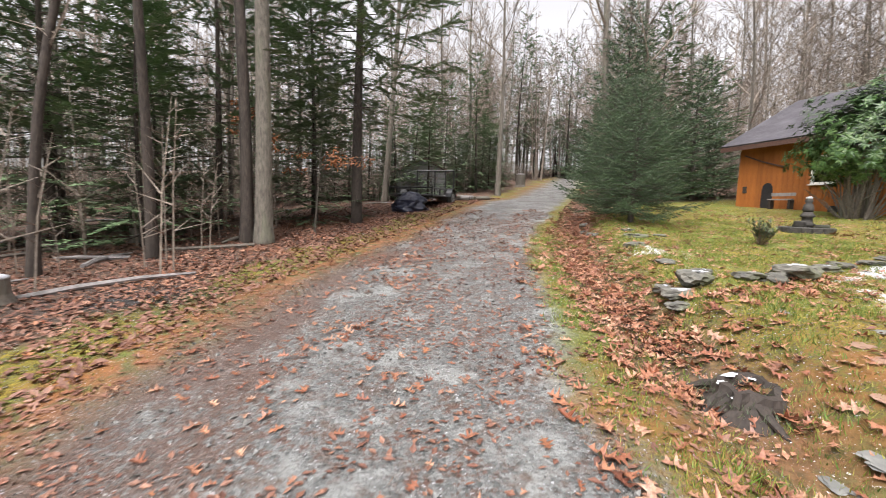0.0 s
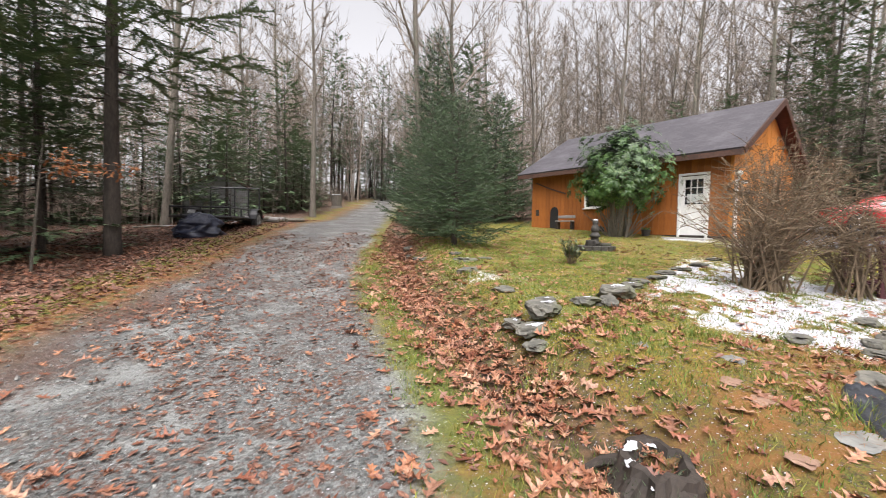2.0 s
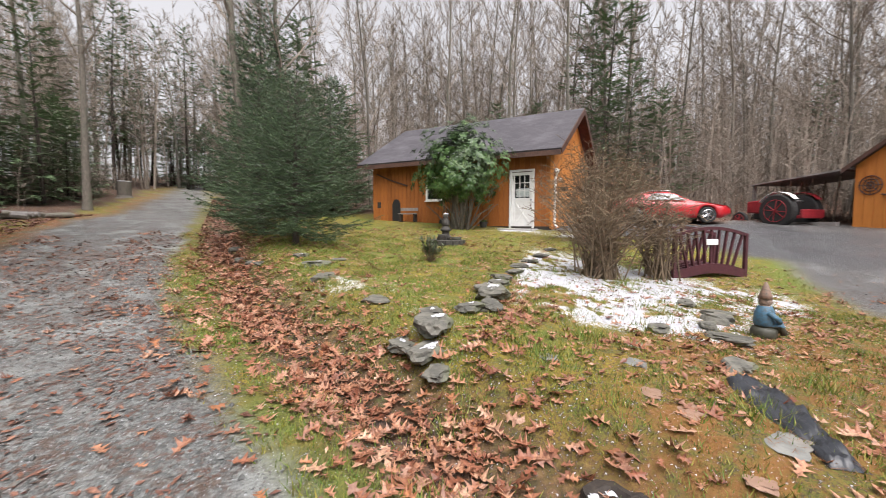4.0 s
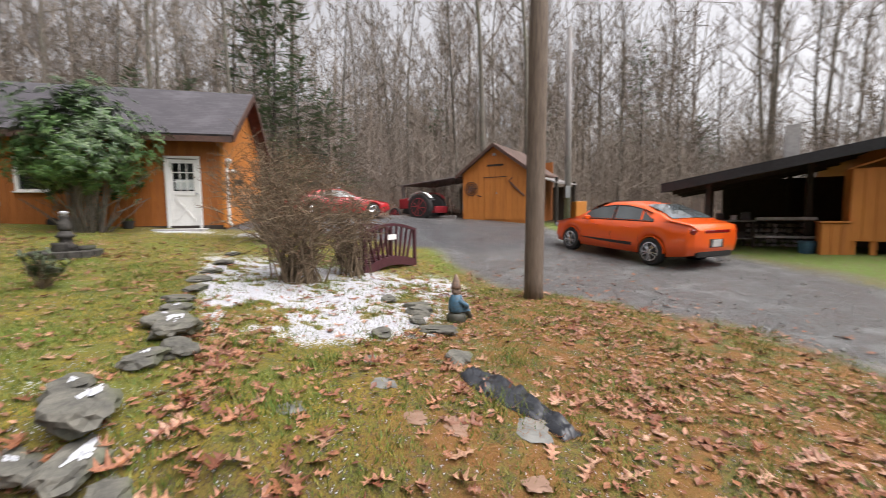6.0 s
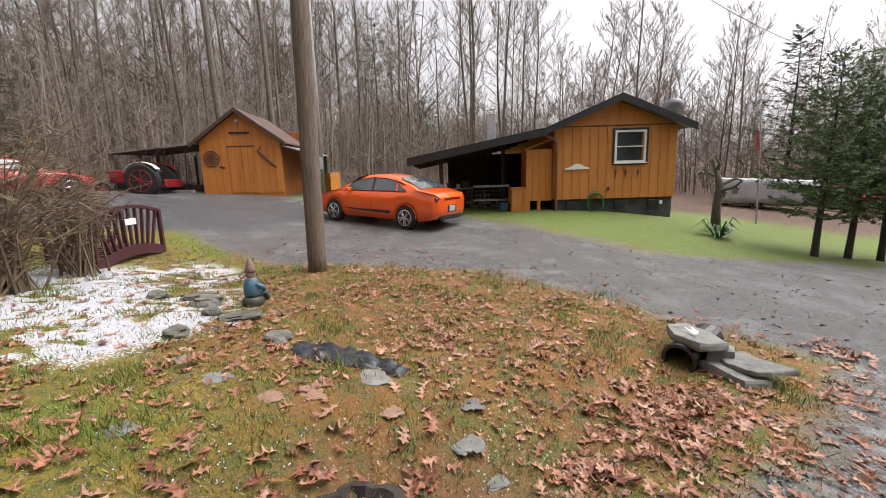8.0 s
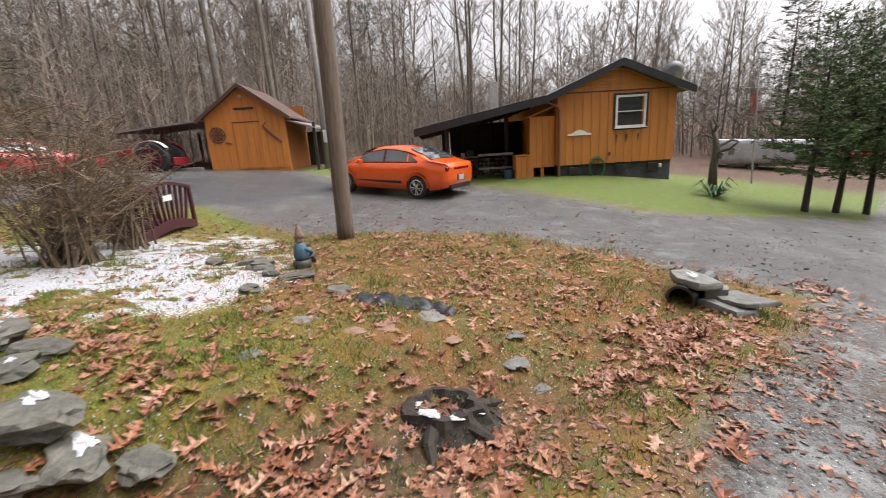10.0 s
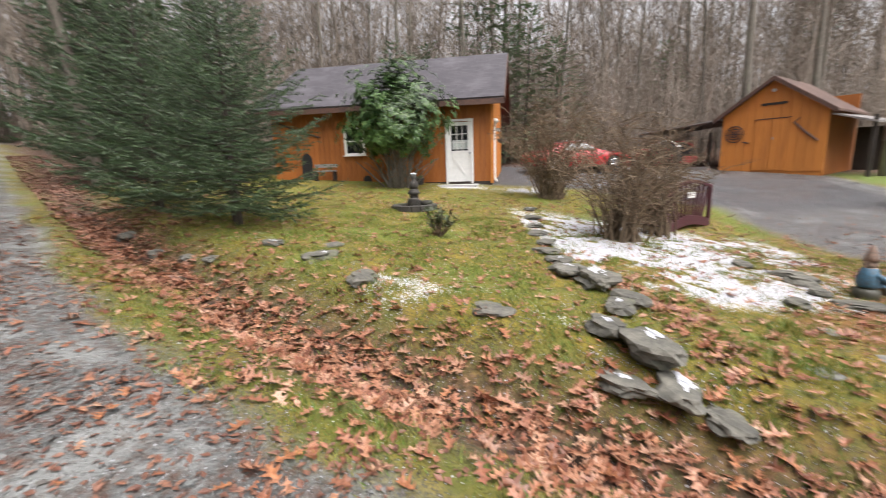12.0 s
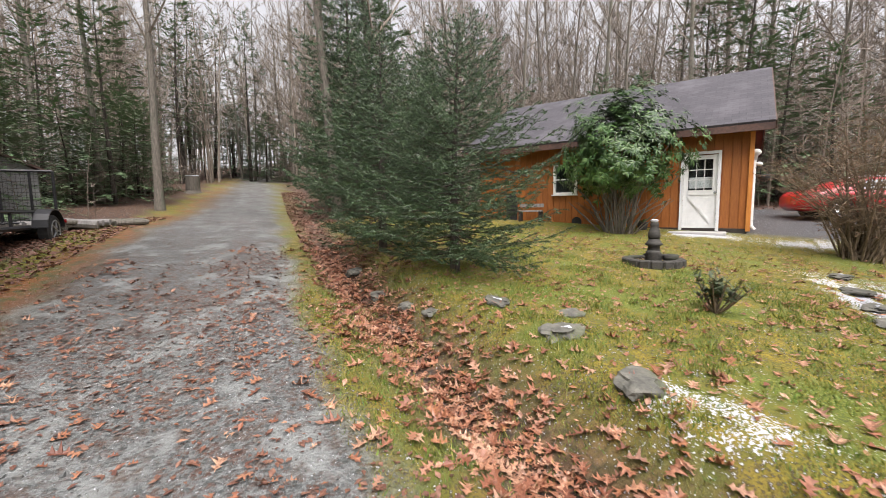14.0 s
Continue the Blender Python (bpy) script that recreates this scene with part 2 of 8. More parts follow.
# ---- mesh helpers ----
class Soup:
    """Vertices and faces gathered for one mesh."""

    def __init__(self):
        self.v, self.f = [], []

    def add(self, verts, faces):
        k = len(self.v)
        self.v += [tuple(p) for p in verts]
        self.f += [tuple(i + k for i in f) for f in faces]

    def box(self, c, s, m=None):
        x, y, z = (0.5 * a for a in s)
        vs = [Vector((c[0] + i * x, c[1] + j * y, c[2] + k * z)) for k in (-1, 1) for j in (-1, 1) for i in (-1, 1)]
        if m is not None:
            vs = [m @ p for p in vs]
        self.add(vs, [(0, 2, 3, 1), (4, 5, 7, 6), (0, 1, 5, 4), (2, 6, 7, 3), (0, 4, 6, 2), (1, 3, 7, 5)])

    def tube(self, pts, radii, n=6, caps=True):
        pts = [Vector(p) for p in pts]
        k = len(self.v)
        for i, p in enumerate(pts):
            d = (pts[min(i + 1, len(pts) - 1)] - pts[max(i - 1, 0)]).normalized()
            a = d.orthogonal().normalized() if abs(d.z) > 0.95 else Vector((0, 0, 1)).cross(d).normalized()
            if abs(d.z) > 0.95:
                a = (Vector((1, 0, 0)) - d * d.x).normalized()
            b = d.cross(a)
            r = radii[i] if isinstance(radii, (list, tuple)) else radii
            for j in range(n):
                t = 2 * math.pi * j / n
                self.v.append(tuple(p + (a * math.cos(t) + b * math.sin(t)) * r))
        for i in range(len(pts) - 1):
            for j in range(n):
                q = (j + 1) % n
                self.f.append((k + i * n + j, k + i * n + q, k + (i + 1) * n + q, k + (i + 1) * n + j))
        if caps:
            self.f.append(tuple(k + j for j in reversed(range(n))))
            self.f.append(tuple(k + (len(pts) - 1) * n + j for j in range(n)))

    def lathe(self, profile, n=20, c=(0, 0, 0)):
        k, m = len(self.v), len(profile)
        for r, z in profile:
            for j in range(n):
                t = 2 * math.pi * j / n
                self.v.append((c[0] + r * math.cos(t), c[1] + r * math.sin(t), c[2] + z))
        for i in range(m - 1):
            for j in range(n):
                q = (j + 1) % n
                self.f.append((k + i * n + j, k + i * n + q, k + (i + 1) * n + q, k + (i + 1) * n + j))
        self.f.append(tuple(k + j for j in reversed(range(n))))
        self.f.append(tuple(k + (m - 1) * n + j for j in range(n)))

    def prism(self, outline, a, b, axis=1):
        """Outline of (u, w) pairs pushed from a to b along an axis."""
        def put(u, w, d):
            return ((d, u, w), (u, d, w), (u, w, d))[axis]
        n = len(outline)
        vs = [put(u, w, a) for u, w in outline] + [put(u, w, b) for u, w in outline]
        fs = [tuple(range(n)), tuple(range(2 * n - 1, n - 1, -1))] + [(i, i + n, (i + 1) % n + n, (i + 1) % n) for i in range(n)]
        self.add(vs, fs)

    def mesh(self, name, material, smooth=False):
        me = bpy.data.meshes.new(name)
        me.from_pydata(self.v, [], self.f)
        me.materials.append(material)
        if smooth:
            me.polygons.foreach_set("use_smooth", [True] * len(me.polygons))
        me.validate()
        return me


def fixed(me):
    bm = bmesh.new()
    bm.from_mesh(me)
    bmesh.ops.recalc_face_normals(bm, faces=bm.faces)
    bm.to_mesh(me)
    bm.free()
    return me


def part(name, soup, material, parent, label="", smooth=False, bevel=0.0, m=None, weld=False):
    """One mesh object under a thing or part."""
    me = fixed(soup.mesh(name, material, smooth)) if isinstance(soup, Soup) else soup
    if bevel:
        bm = bmesh.new()
        bm.from_mesh(me)
        bmesh.ops.bevel(bm, geom=list(bm.edges), offset=bevel, segments=1, affect="EDGES", clamp_overlap=True)
        bm.to_mesh(me)
        bm.free()
    if weld:
        bm = bmesh.new()
        bm.from_mesh(me)
        bmesh.ops.remove_doubles(bm, verts=bm.verts, dist=1e-4)
        bmesh.ops.recalc_face_normals(bm, faces=bm.faces)
        bm.to_mesh(me)
        bm.free()
    ob = new(name, me)
    ob.parent = parent
    if m is not None:
        ob.matrix_basis = m
    if label:
        ob["label"] = label
    return ob


def thing(name, m, label, category, group="", kind=""):
    ob = new(name)
    ob.empty_display_size = 0.1
    ob.matrix_basis = m
    return tagged(ob, label, category, group, kind)


def solo(name, soup, material, m, label, category, group="", kind="", smooth=False):
    """A thing that is a single mesh."""
    ob = new(name, fixed(soup.mesh(name, material, smooth)))
    ob.matrix_basis = m
    return tagged(ob, label, category, group, kind)


def boxed(name, c, s, material, parent, label="", bevel=0.006, m=None):
    k = Soup()
    k.box(c, s, m)
    return part(name, k, material, parent, label, bevel=bevel)


def sstep(a, b, x):
    t = min(max((x - a) / (b - a), 0.0), 1.0)
    return t * t * (3 - 2 * t)


# ---- the lie of the land ----
def road_mid(y):
    return -0.7 + 0.0145 * min(max(y, 0), 16) ** 2 + 0.464 * max(y - 16, 0)


def road_right(y):
    return road_mid(y) + 2.1 + 0.08 * min(max(y - 4, 0), 10)


def road_left(y):
    return road_mid(y) - 1.65 + 0.8 * sstep(5, 12, y)


def ditch_x(y):
    return road_right(y) + 0.95


def bump_at(x, y, cx, cy, s):
    return math.exp(-((x - cx) ** 2 + (y - cy) ** 2) / (2 * s * s))


def base_z(x, y):
    cx, cy = min(max(x, -16), 26), min(max(y, -22), 26)
    z = -0.134 + 0.0683 * cx + 0.0567 * cy + 0.00011 * cx * cx - 0.00087 * cx * cy + 0.00053 * cy * cy
    z += 0.10 * max(y - 26, 0) * sstep(200, 70, y) + 0.15 * max(x - 25, 0) * sstep(90, 40, x) - 0.01 * max(-16 - x, 0)
    z += -0.42 * bump_at(x, y, 10.5, 1.6, 2.6) + 0.5 * bump_at(x, y, 8, -10.2, 3) + 0.20 * bump_at(x, y, 1.5, 18.6, 4)
    return z


def ground_z(x, y):
    z = base_z(x, y)
    d = x - ditch_x(y)
    depth = (0.2 + 0.02 * min(max(y, 0), 11)) * sstep(-1.2, 0.2, y) * sstep(19, 14, y)
    z -= depth * math.exp(-(d / (0.42 if d < 0 else 0.5)) ** 2)
    z += 0.10 * sstep(0.4, 1.0, d) * sstep(3.0, 1.2, d) * sstep(0, 4, y) * sstep(18, 12, y)
    if road_left(y) < x < road_right(y):
        w = (x - road_mid(y)) / 2.0
        z += 0.02 * math.cos(w * 2 * math.pi) - 0.01
    z += 0.03 * noise.noise(Vector((x * 0.7, y * 0.7, 3.0))) + 0.10 * noise.noise(Vector((x * 0.15, y * 0.15, 9.0))) * sstep(8, 16, math.hypot(x - 5, y - 5))
    return z


def on_ground(x, y, rz=0.0, dz=0.0, rx=0.0, ry=0.0):
    return pose(x, y, ground_z(x, y) + dz, rx, ry, rz)


def drive_near(x):
    """Edge of the side drive towards the lawn."""
    return -1.6 + 0.02 * x + 2.75 * sstep(4.6, 10.5, x) + 0.16 * max(x - 10, 0)


def drive_far(x):
    return -9.5 + 4.0 * sstep(1.0, 5.0, x) + 2.3 * sstep(11, 17, x)


def stone_y(x):
    """Line of edging stones between lawn and snowy bed."""
    return 4.65 + 0.62 * (x - 3.2) / 2 * sstep(3.0, 5.4, x) * 1.0 + 0.12 * max(x - 5.4, 0)


def noisy(x, y, s, k):
    return noise.noise(Vector((x * s, y * s, k)))


def zones(x, y):
    """gravel, asphalt, leaf litter, grass, snow, needles, burnt ground, lush lawn, mud at a place."""
    n1, n2, n3 = noisy(x, y, 0.9, 1), noisy(x, y, 3.5, 2), noisy(x, y, 9, 4)
    wob = 0.22 * n1 + 0.12 * n2
    gl, gr = x - road_left(y) + wob, road_right(y) - x + wob
    gravel = sstep(-0.4, 0.7, gl) * sstep(-0.15, 0.3, gr)
    if y < -1.2 and x > road_mid(y):
        gravel = max(gravel, sstep(-0.35, 0.35, drive_near(x) - y + wob) * sstep(-0.3, 0.3, y - drive_far(x) + wob) * sstep(24, 22, x))
    elif x > 3.5:
        gravel = max(gravel, sstep(-0.35, 0.35, drive_near(x) - y + wob) * sstep(-0.3, 0.3, y - drive_far(x) + wob) * sstep(24, 22, x))
    asphalt = sstep(12.6, 13.3, x + 0.1 * n1 + 0.25 * y) * sstep(20.2, 19.7, x - 0.25 * y) * sstep(-2.6, -2.2, y) * sstep(14, 12, y) * sstep(14.2, 14.6, x + 0.15 * max(6 - y, 0) * 2)
    w = x - road_mid(y)
    if x > road_right(y) + 0.5 or y < -1.6:
        asphalt = max(asphalt, 0.5 * gravel)
    mud = sstep(0.1, -0.9, w + 0.9 * n1) if x < road_right(y) + 0.3 else 0.0
    woods = max(sstep(-1.25, -1.7, gl + 0.5 * n1), sstep(19.5, 22.0, x + n1), sstep(18.5, 20.5, y + n1) * sstep(0.5, 1.5, x - road_right(y)), sstep(-16, -19, y + n1))
    d = x - ditch_x(y)
    litter = math.exp(-(d / 0.55) ** 2) * sstep(0.0, 4.5, y) * sstep(26, 20, y)
    litter = max(litter, woods)
    along = stone_y(x)
    snow = sstep(-0.05, 0.25, along - 0.12 - y) * sstep(5.0, 5.9, x + 0.4 * n1) * sstep(2.1 - 0.1, 2.7, y - 0.05 * (x - 6) + 0.5 * n1 + (0.5 if x > 8 else 0)) * sstep(11.0, 9.0, x)
    snow = max(snow, 0.56 * math.exp(-(((x - 4.7 - 0.3 * (y - 7.8)) / 0.42) ** 2 + ((y - 7.6) / 2.3) ** 2)) * sstep(-0.15, 0.35, n1 + n2))
    snow = max(snow, math.exp(-(((x - 13.6) / 0.5) ** 2 + ((y - 9.3) / 1.1) ** 2)), 0.8 * math.exp(-(((x - 13.6) / 0.7) ** 2 + ((y - 7.0) / 0.9) ** 2)))
    snow *= sstep(-0.55, 0.30, 1.1 * n1 + 1.4 * n2 + 1.2 * n3 + 0.12)
    needles = 0.8 * sstep(5.0, 1.5, math.hypot((x - 4.6) * 0.75, y + 0.1) + 1.8 * n1) * (1 - 0.5 * snow)
    needles = max(needles, sstep(0.75, 0.1, gl) * sstep(-0.75, -0.3, gl + 0.3 * n2))
    grass = (1 - woods) * (1 - 0.35 * needles) * (1 - 0.5 * litter)
    if x > 0.5 and y < drive_far(x) and y > -19:
        grass = 1.0
    char = math.exp(-(((x + 3.4) / 1.3) ** 2 + ((y - 6.0) / 0.8) ** 2))
    lush = sstep(0.0, 0.6, drive_far(x) - y + 0.3 * n1) * (x > 0.5)
    return gravel, asphalt, litter, grass, snow, needles, char, lush, mud


def ground_material():
    m, nt, b = tree_of("ground_cover")
    co = coords(nt)

    def attr(name):
        a = nt.nodes.new("ShaderNodeAttribute")
        a.attribute_name = name
        return a.outputs["Fac"]
    n_broad, n_mid, n_fine = noise_tex(nt, co, 0.8), noise_tex(nt, co, 5.0, 6.0), noise_tex(nt, co, 45.0, 6.0)
    n_grain = noise_tex(nt, co, 160.0, 3.0)
    soil = mixc(nt, ramp(nt, n_fine, 0.3, 0.7), (0.05, 0.037, 0.025), (0.12, 0.085, 0.055))
    green = mixc(nt, ramp(nt, n_mid, 0.3, 0.7), (0.095, 0.125, 0.012), (0.36, 0.26, 0.018))
    green = mixc(nt, ramp(nt, n_fine, 0.44, 0.60), green, (0.05, 0.04, 0.015))
    green = mixc(nt, ramp(nt, n_broad, 0.50, 0.62), green, mixc(nt, ramp(nt, n_fine, 0.35, 0.6), (0.06, 0.085, 0.01), (0.17, 0.20, 0.018)))
    green = mixc(nt, attr("lush"), green, mixc(nt, ramp(nt, n_fine, 0.3, 0.7), (0.06, 0.115, 0.012), (0.17, 0.23, 0.035)))
    green = mixc(nt, math2(nt, "MULTIPLY", attr("lush"), ramp(nt, n_mid, 0.53, 0.66)), green, (0.15, 0.125, 0.05))
    col = mixc(nt, math2(nt, "MULTIPLY", attr("grass"), ramp(nt, n_fine, 0.2, 0.42)), soil, green)
    need = mixc(nt, ramp(nt, n_fine, 0.3, 0.7), (0.11, 0.044, 0.014), (0.38, 0.15, 0.035))
    col = mixc(nt, math2(nt, "MULTIPLY", attr("needles"), ramp(nt, n_mid, 0.42, 0.54)), col, need)
    vor = node(nt, "ShaderNodeTexVoronoi", Scale=14.0)
    nt.links.new(co, vor.inputs["Vector"])
    sep = nt.nodes.new("ShaderNodeSeparateColor")
    nt.links.new(vor.outputs["Color"], sep.inputs[0])
    dead = mixc(nt, sep.outputs[0], (0.085, 0.045, 0.028), (0.21, 0.11, 0.065))
    dead = mixc(nt, ramp(nt, vor.outputs["Distance"], 0.35, 0.75), dead, (0.04, 0.025, 0.018))
    col = mixc(nt, math2(nt, "MULTIPLY", attr("litter"), ramp(nt, n_mid, 0.28, 0.45)), col, dead)
    col = mixc(nt, attr("char"), col, (0.022, 0.02, 0.019))
    st = node(nt, "ShaderNodeTexVoronoi", Scale=38.0)
    nt.links.new(co, st.inputs["Vector"])
    sep2 = nt.nodes.new("ShaderNodeSeparateColor")
    nt.links.new(st.outputs["Color"], sep2.inputs[0])
    grav = mixc(nt, sep2.outputs[0], (0.07, 0.078, 0.078), (0.25, 0.265, 0.26))
    grav = mixc(nt, ramp(nt, n_grain, 0.45, 0.70), grav, (0.085, 0.078, 0.07))
    n_deb, n_wide = noise_tex(nt, co, 16.0, 5.0, 0.75), noise_tex(nt, co, 1.7, 4.0, 0.65)
    mud = math2(nt, "MULTIPLY", ramp(nt, n_deb, 0.50, 0.58), ramp(nt, n_wide, 0.62, 0.42))
    grav = mixc(nt, ramp(nt, n_wide, 0.53, 0.60), grav, mixc(nt, ramp(nt, n_grain, 0.35, 0.65), (0.19, 0.20, 0.195), (0.30, 0.31, 0.30)))
    grav = mixc(nt, ramp(nt, n_mid, 0.56, 0.68), grav, (0.10, 0.068, 0.052))
    grav = mixc(nt, mud, grav, (0.105, 0.055, 0.040))
    grav = mixc(nt, ramp(nt, n_fine, 0.60, 0.68), grav, (0.06, 0.05, 0.044))
    dirt = ramp(nt, math2(nt, "ADD", attr("mud"), math2(nt, "MULTIPLY", math2(nt, "SUBTRACT", n_deb, 0.5), 2.6)), 0.30, 0.62)
    grav = mixc(nt, math2(nt, "MULTIPLY", dirt, 0.8), grav, mixc(nt, ramp(nt, n_fine, 0.35, 0.65), (0.055, 0.034, 0.026), (0.15, 0.085, 0.062)))
    col = mixc(nt, attr("gravel"), col, grav)
    tar = mixc(nt, ramp(nt, n_grain, 0.3, 0.7), (0.05, 0.051, 0.055), (0.085, 0.086, 0.09))
    col = mixc(nt, attr("asphalt"), col, tar)
    whit = mixc(nt, ramp(nt, n_fine, 0.3, 0.6), (0.36, 0.37, 0.41), (0.60, 0.61, 0.65))
    sn = ramp(nt, math2(nt, "ADD", attr("snow"), math2(nt, "MULTIPLY", math2(nt, "SUBTRACT", n_fine, 0.5), 3.0)), 0.38, 0.55)
    col = mixc(nt, sn, col, whit)
    nt.links.new(col, b.inputs["Base Color"])
    r = math2(nt, "MULTIPLY_ADD", attr("gravel"), -0.36)
    nt.nodes[-1].inputs[2].default_value = 0.85
    wet = math2(nt, "SUBTRACT", r, math2(nt, "MULTIPLY", attr("gravel"), math2(nt, "MULTIPLY", ramp(nt, n_broad, 0.4, 0.65), 0.2)))
    nt.links.new(wet, b.inputs["Roughness"])
    h = math2(nt, "ADD", math2(nt, "MULTIPLY", math2(nt, "MULTIPLY", st.outputs["Distance"], -1.2), attr("gravel")), math2(nt, "ADD", math2(nt, "MULTIPLY", n_fine, 1.6), n_grain))
    bumped(nt, b, h, 0.7, 0.02)
    return m


def axis_steps(lo, hi, fine, reach):
    """Evenly fine between lo and hi, then growing out to reach."""
    mid = list(np.arange(lo, hi + 1e-6, fine))
    up, s = [hi], fine
    while up[-1] < reach:
        s = min(s * 1.16, 12)
        up.append(up[-1] + s)
    down, s = [lo], fine
    while down[-1] > -reach:
        s = min(s * 1.16, 12)
        down.append(down[-1] - s)
    return down[:0:-1] + mid + up[1:]


def build_ground():
    xs, ys = axis_steps(-4.2, 10.5, 0.085, 320), axis_steps(-2.5, 14.5, 0.085, 320)
    vs = [(x, y, ground_z(x, y)) for y in ys for x in xs]
    w = len(xs)
    fs = [(j * w + i, j * w + i + 1, (j + 1) * w + i + 1, (j + 1) * w + i) for j in range(len(ys) - 1) for i in range(w - 1)]
    me = bpy.data.meshes.new("ground")
    me.from_pydata(vs, [], fs)
    vals = np.array([zones(x, y) for y in ys for x in xs], dtype=np.float32)
    for i, name in enumerate(("gravel", "asphalt", "litter", "grass", "snow", "needles", "char", "lush", "mud")):
        me.attributes.new(name, "FLOAT", "POINT").data.foreach_set("value", np.ascontiguousarray(vals[:, i]))
    me.polygons.foreach_set("use_smooth", [True] * len(me.polygons))
    me.materials.append(ground_material())
    tagged(new("ground", me), "sloping yard with mossy lawn, leafy ditch, gravel drive and thin snow", "ground", kind="structure")


build_ground()
# ---- buildings ----
def plank_wall(owner, m, length, z0, top, holes, material, w=0.2, thick=0.024):
    """Upright planks along local x; the wall's outside faces local -y. holes: (x0, x1, z0, z1)."""
    rng = random.Random(int(length * 100 + z0 * 10))
    n = max(1, round(length / w))
    w = length / n
    shared = {}
    for i in range(n):
        a, b = i * w + 0.005, (i + 1) * w - 0.005
        mid = (a + b) / 2
        spans = [(z0, None)]
        for h in sorted(holes, key=lambda q: q[2]):
            if h[0] < mid < h[1]:
                lo, hi = spans.pop()
                spans += [(lo, h[2]), (h[3], None)]
        for lo, hi in spans:
            ta, tb = (top(a), top(b)) if hi is None else (hi, hi)
            if ta - lo < 0.03:
                continue
            key = (round(w, 4), round(lo, 3), round(ta, 3), round(tb, 3))
            if key not in shared:
                k, e, hw = Soup(), 0.006, (b - a) / 2
                out = [(-hw, lo), (hw, lo), (hw, tb), (-hw, ta)]
                inn = [(-hw + e, lo), (hw - e, lo), (hw - e, tb), (-hw + e, ta)]
                k.add([(u, 0, z) for u, z in out] + [(u, -thick + e, z) for u, z in out] + [(u, -thick, z) for u, z in inn],
                      [(0, 4, 5, 1), (1, 5, 6, 2), (2, 6, 7, 3), (3, 7, 4, 0), (4, 8, 9, 5), (5, 9, 10, 6), (6, 10, 11, 7), (7, 11, 8, 4), (8, 11, 10, 9)])
                shared[key] = fixed(k.mesh("plank", material))
            ob = new("plank", shared[key])
            ob.parent = owner
            ob.matrix_basis = m @ pose(mid, -rng.uniform(0.0, 0.008), 0)


def gable_roof(owner, x0, x1, ya, za, yr, zr, yb, zb, thick, roofing, trim, soffit):
    """Two slopes with ridge along local x, fascia, barge boards and soffit lining."""
    for (y0, z0), nm in (((ya, za), "front_slope"), ((yb, zb), "rear_slope")):
        k = Soup()
        along = Vector((0, yr - y0, zr - z0))
        up = along.normalized()
        nrm = Vector((0, -up.z, up.y)) if up.y > 0 else Vector((0, up.z, -up.y))
        a, b = Vector((0, y0, z0)), Vector((0, yr, zr))
        L = along.length
        k.add([(x0, *(a + nrm * t)[1:]) for t in (0, thick)] + [(x1, *(a + nrm * t)[1:]) for t in (0, thick)] + [(x0, *(b + nrm * t)[1:]) for t in (0, thick)] + [(x1, *(b + nrm * t)[1:]) for t in (0, thick)],
              [(0, 1, 3, 2), (4, 6, 7, 5), (0, 4, 5, 1), (2, 3, 7, 6), (1, 5, 7, 3), (0, 2, 6, 4)])
        part(nm, k, roofing, owner)
        s = Soup()
        s.add([(x0 + 0.02, *(a - nrm * t + up * 0.02)[1:]) for t in (0.004, 0.03)] + [(x1 - 0.02, *(a - nrm * t + up * 0.02)[1:]) for t in (0.004, 0.03)] + [(x0 + 0.02, *(b - nrm * t - up * 0.02)[1:]) for t in (0.004, 0.03)] + [(x1 - 0.02, *(b - nrm * t - up * 0.02)[1:]) for t in (0.004, 0.03)],
              [(0, 1, 3, 2), (4, 6, 7, 5), (0, 4, 5, 1), (2, 3, 7, 6), (1, 5, 7, 3), (0, 2, 6, 4)])
        part("soffit", s, soffit, owner)
        sg = -1 if y0 < yr else 1
        boxed("fascia", ((x0 + x1) / 2, y0 + sg * 0.016, z0 - 0.05), (x1 - x0, 0.03, 0.17), trim, owner)
        for x in (x0 - 0.016, x1 + 0.016):
            q = Soup()
            lo, hi = a - nrm * 0.13, b - nrm * 0.13
            q.add([(x - 0.015, *p[1:]) for p in (lo, a + nrm * (thick * 0.8), b + nrm * (thick * 0.8), hi)] + [(x + 0.015, *p[1:]) for p in (lo, a + nrm * (thick * 0.8), b + nrm * (thick * 0.8), hi)],
                  [(0, 1, 2, 3), (7, 6, 5, 4), (0, 4, 5, 1), (1, 5, 6, 2), (2, 6, 7, 3), (3, 7, 4, 0)])
            part("barge_board", q, trim, owner)


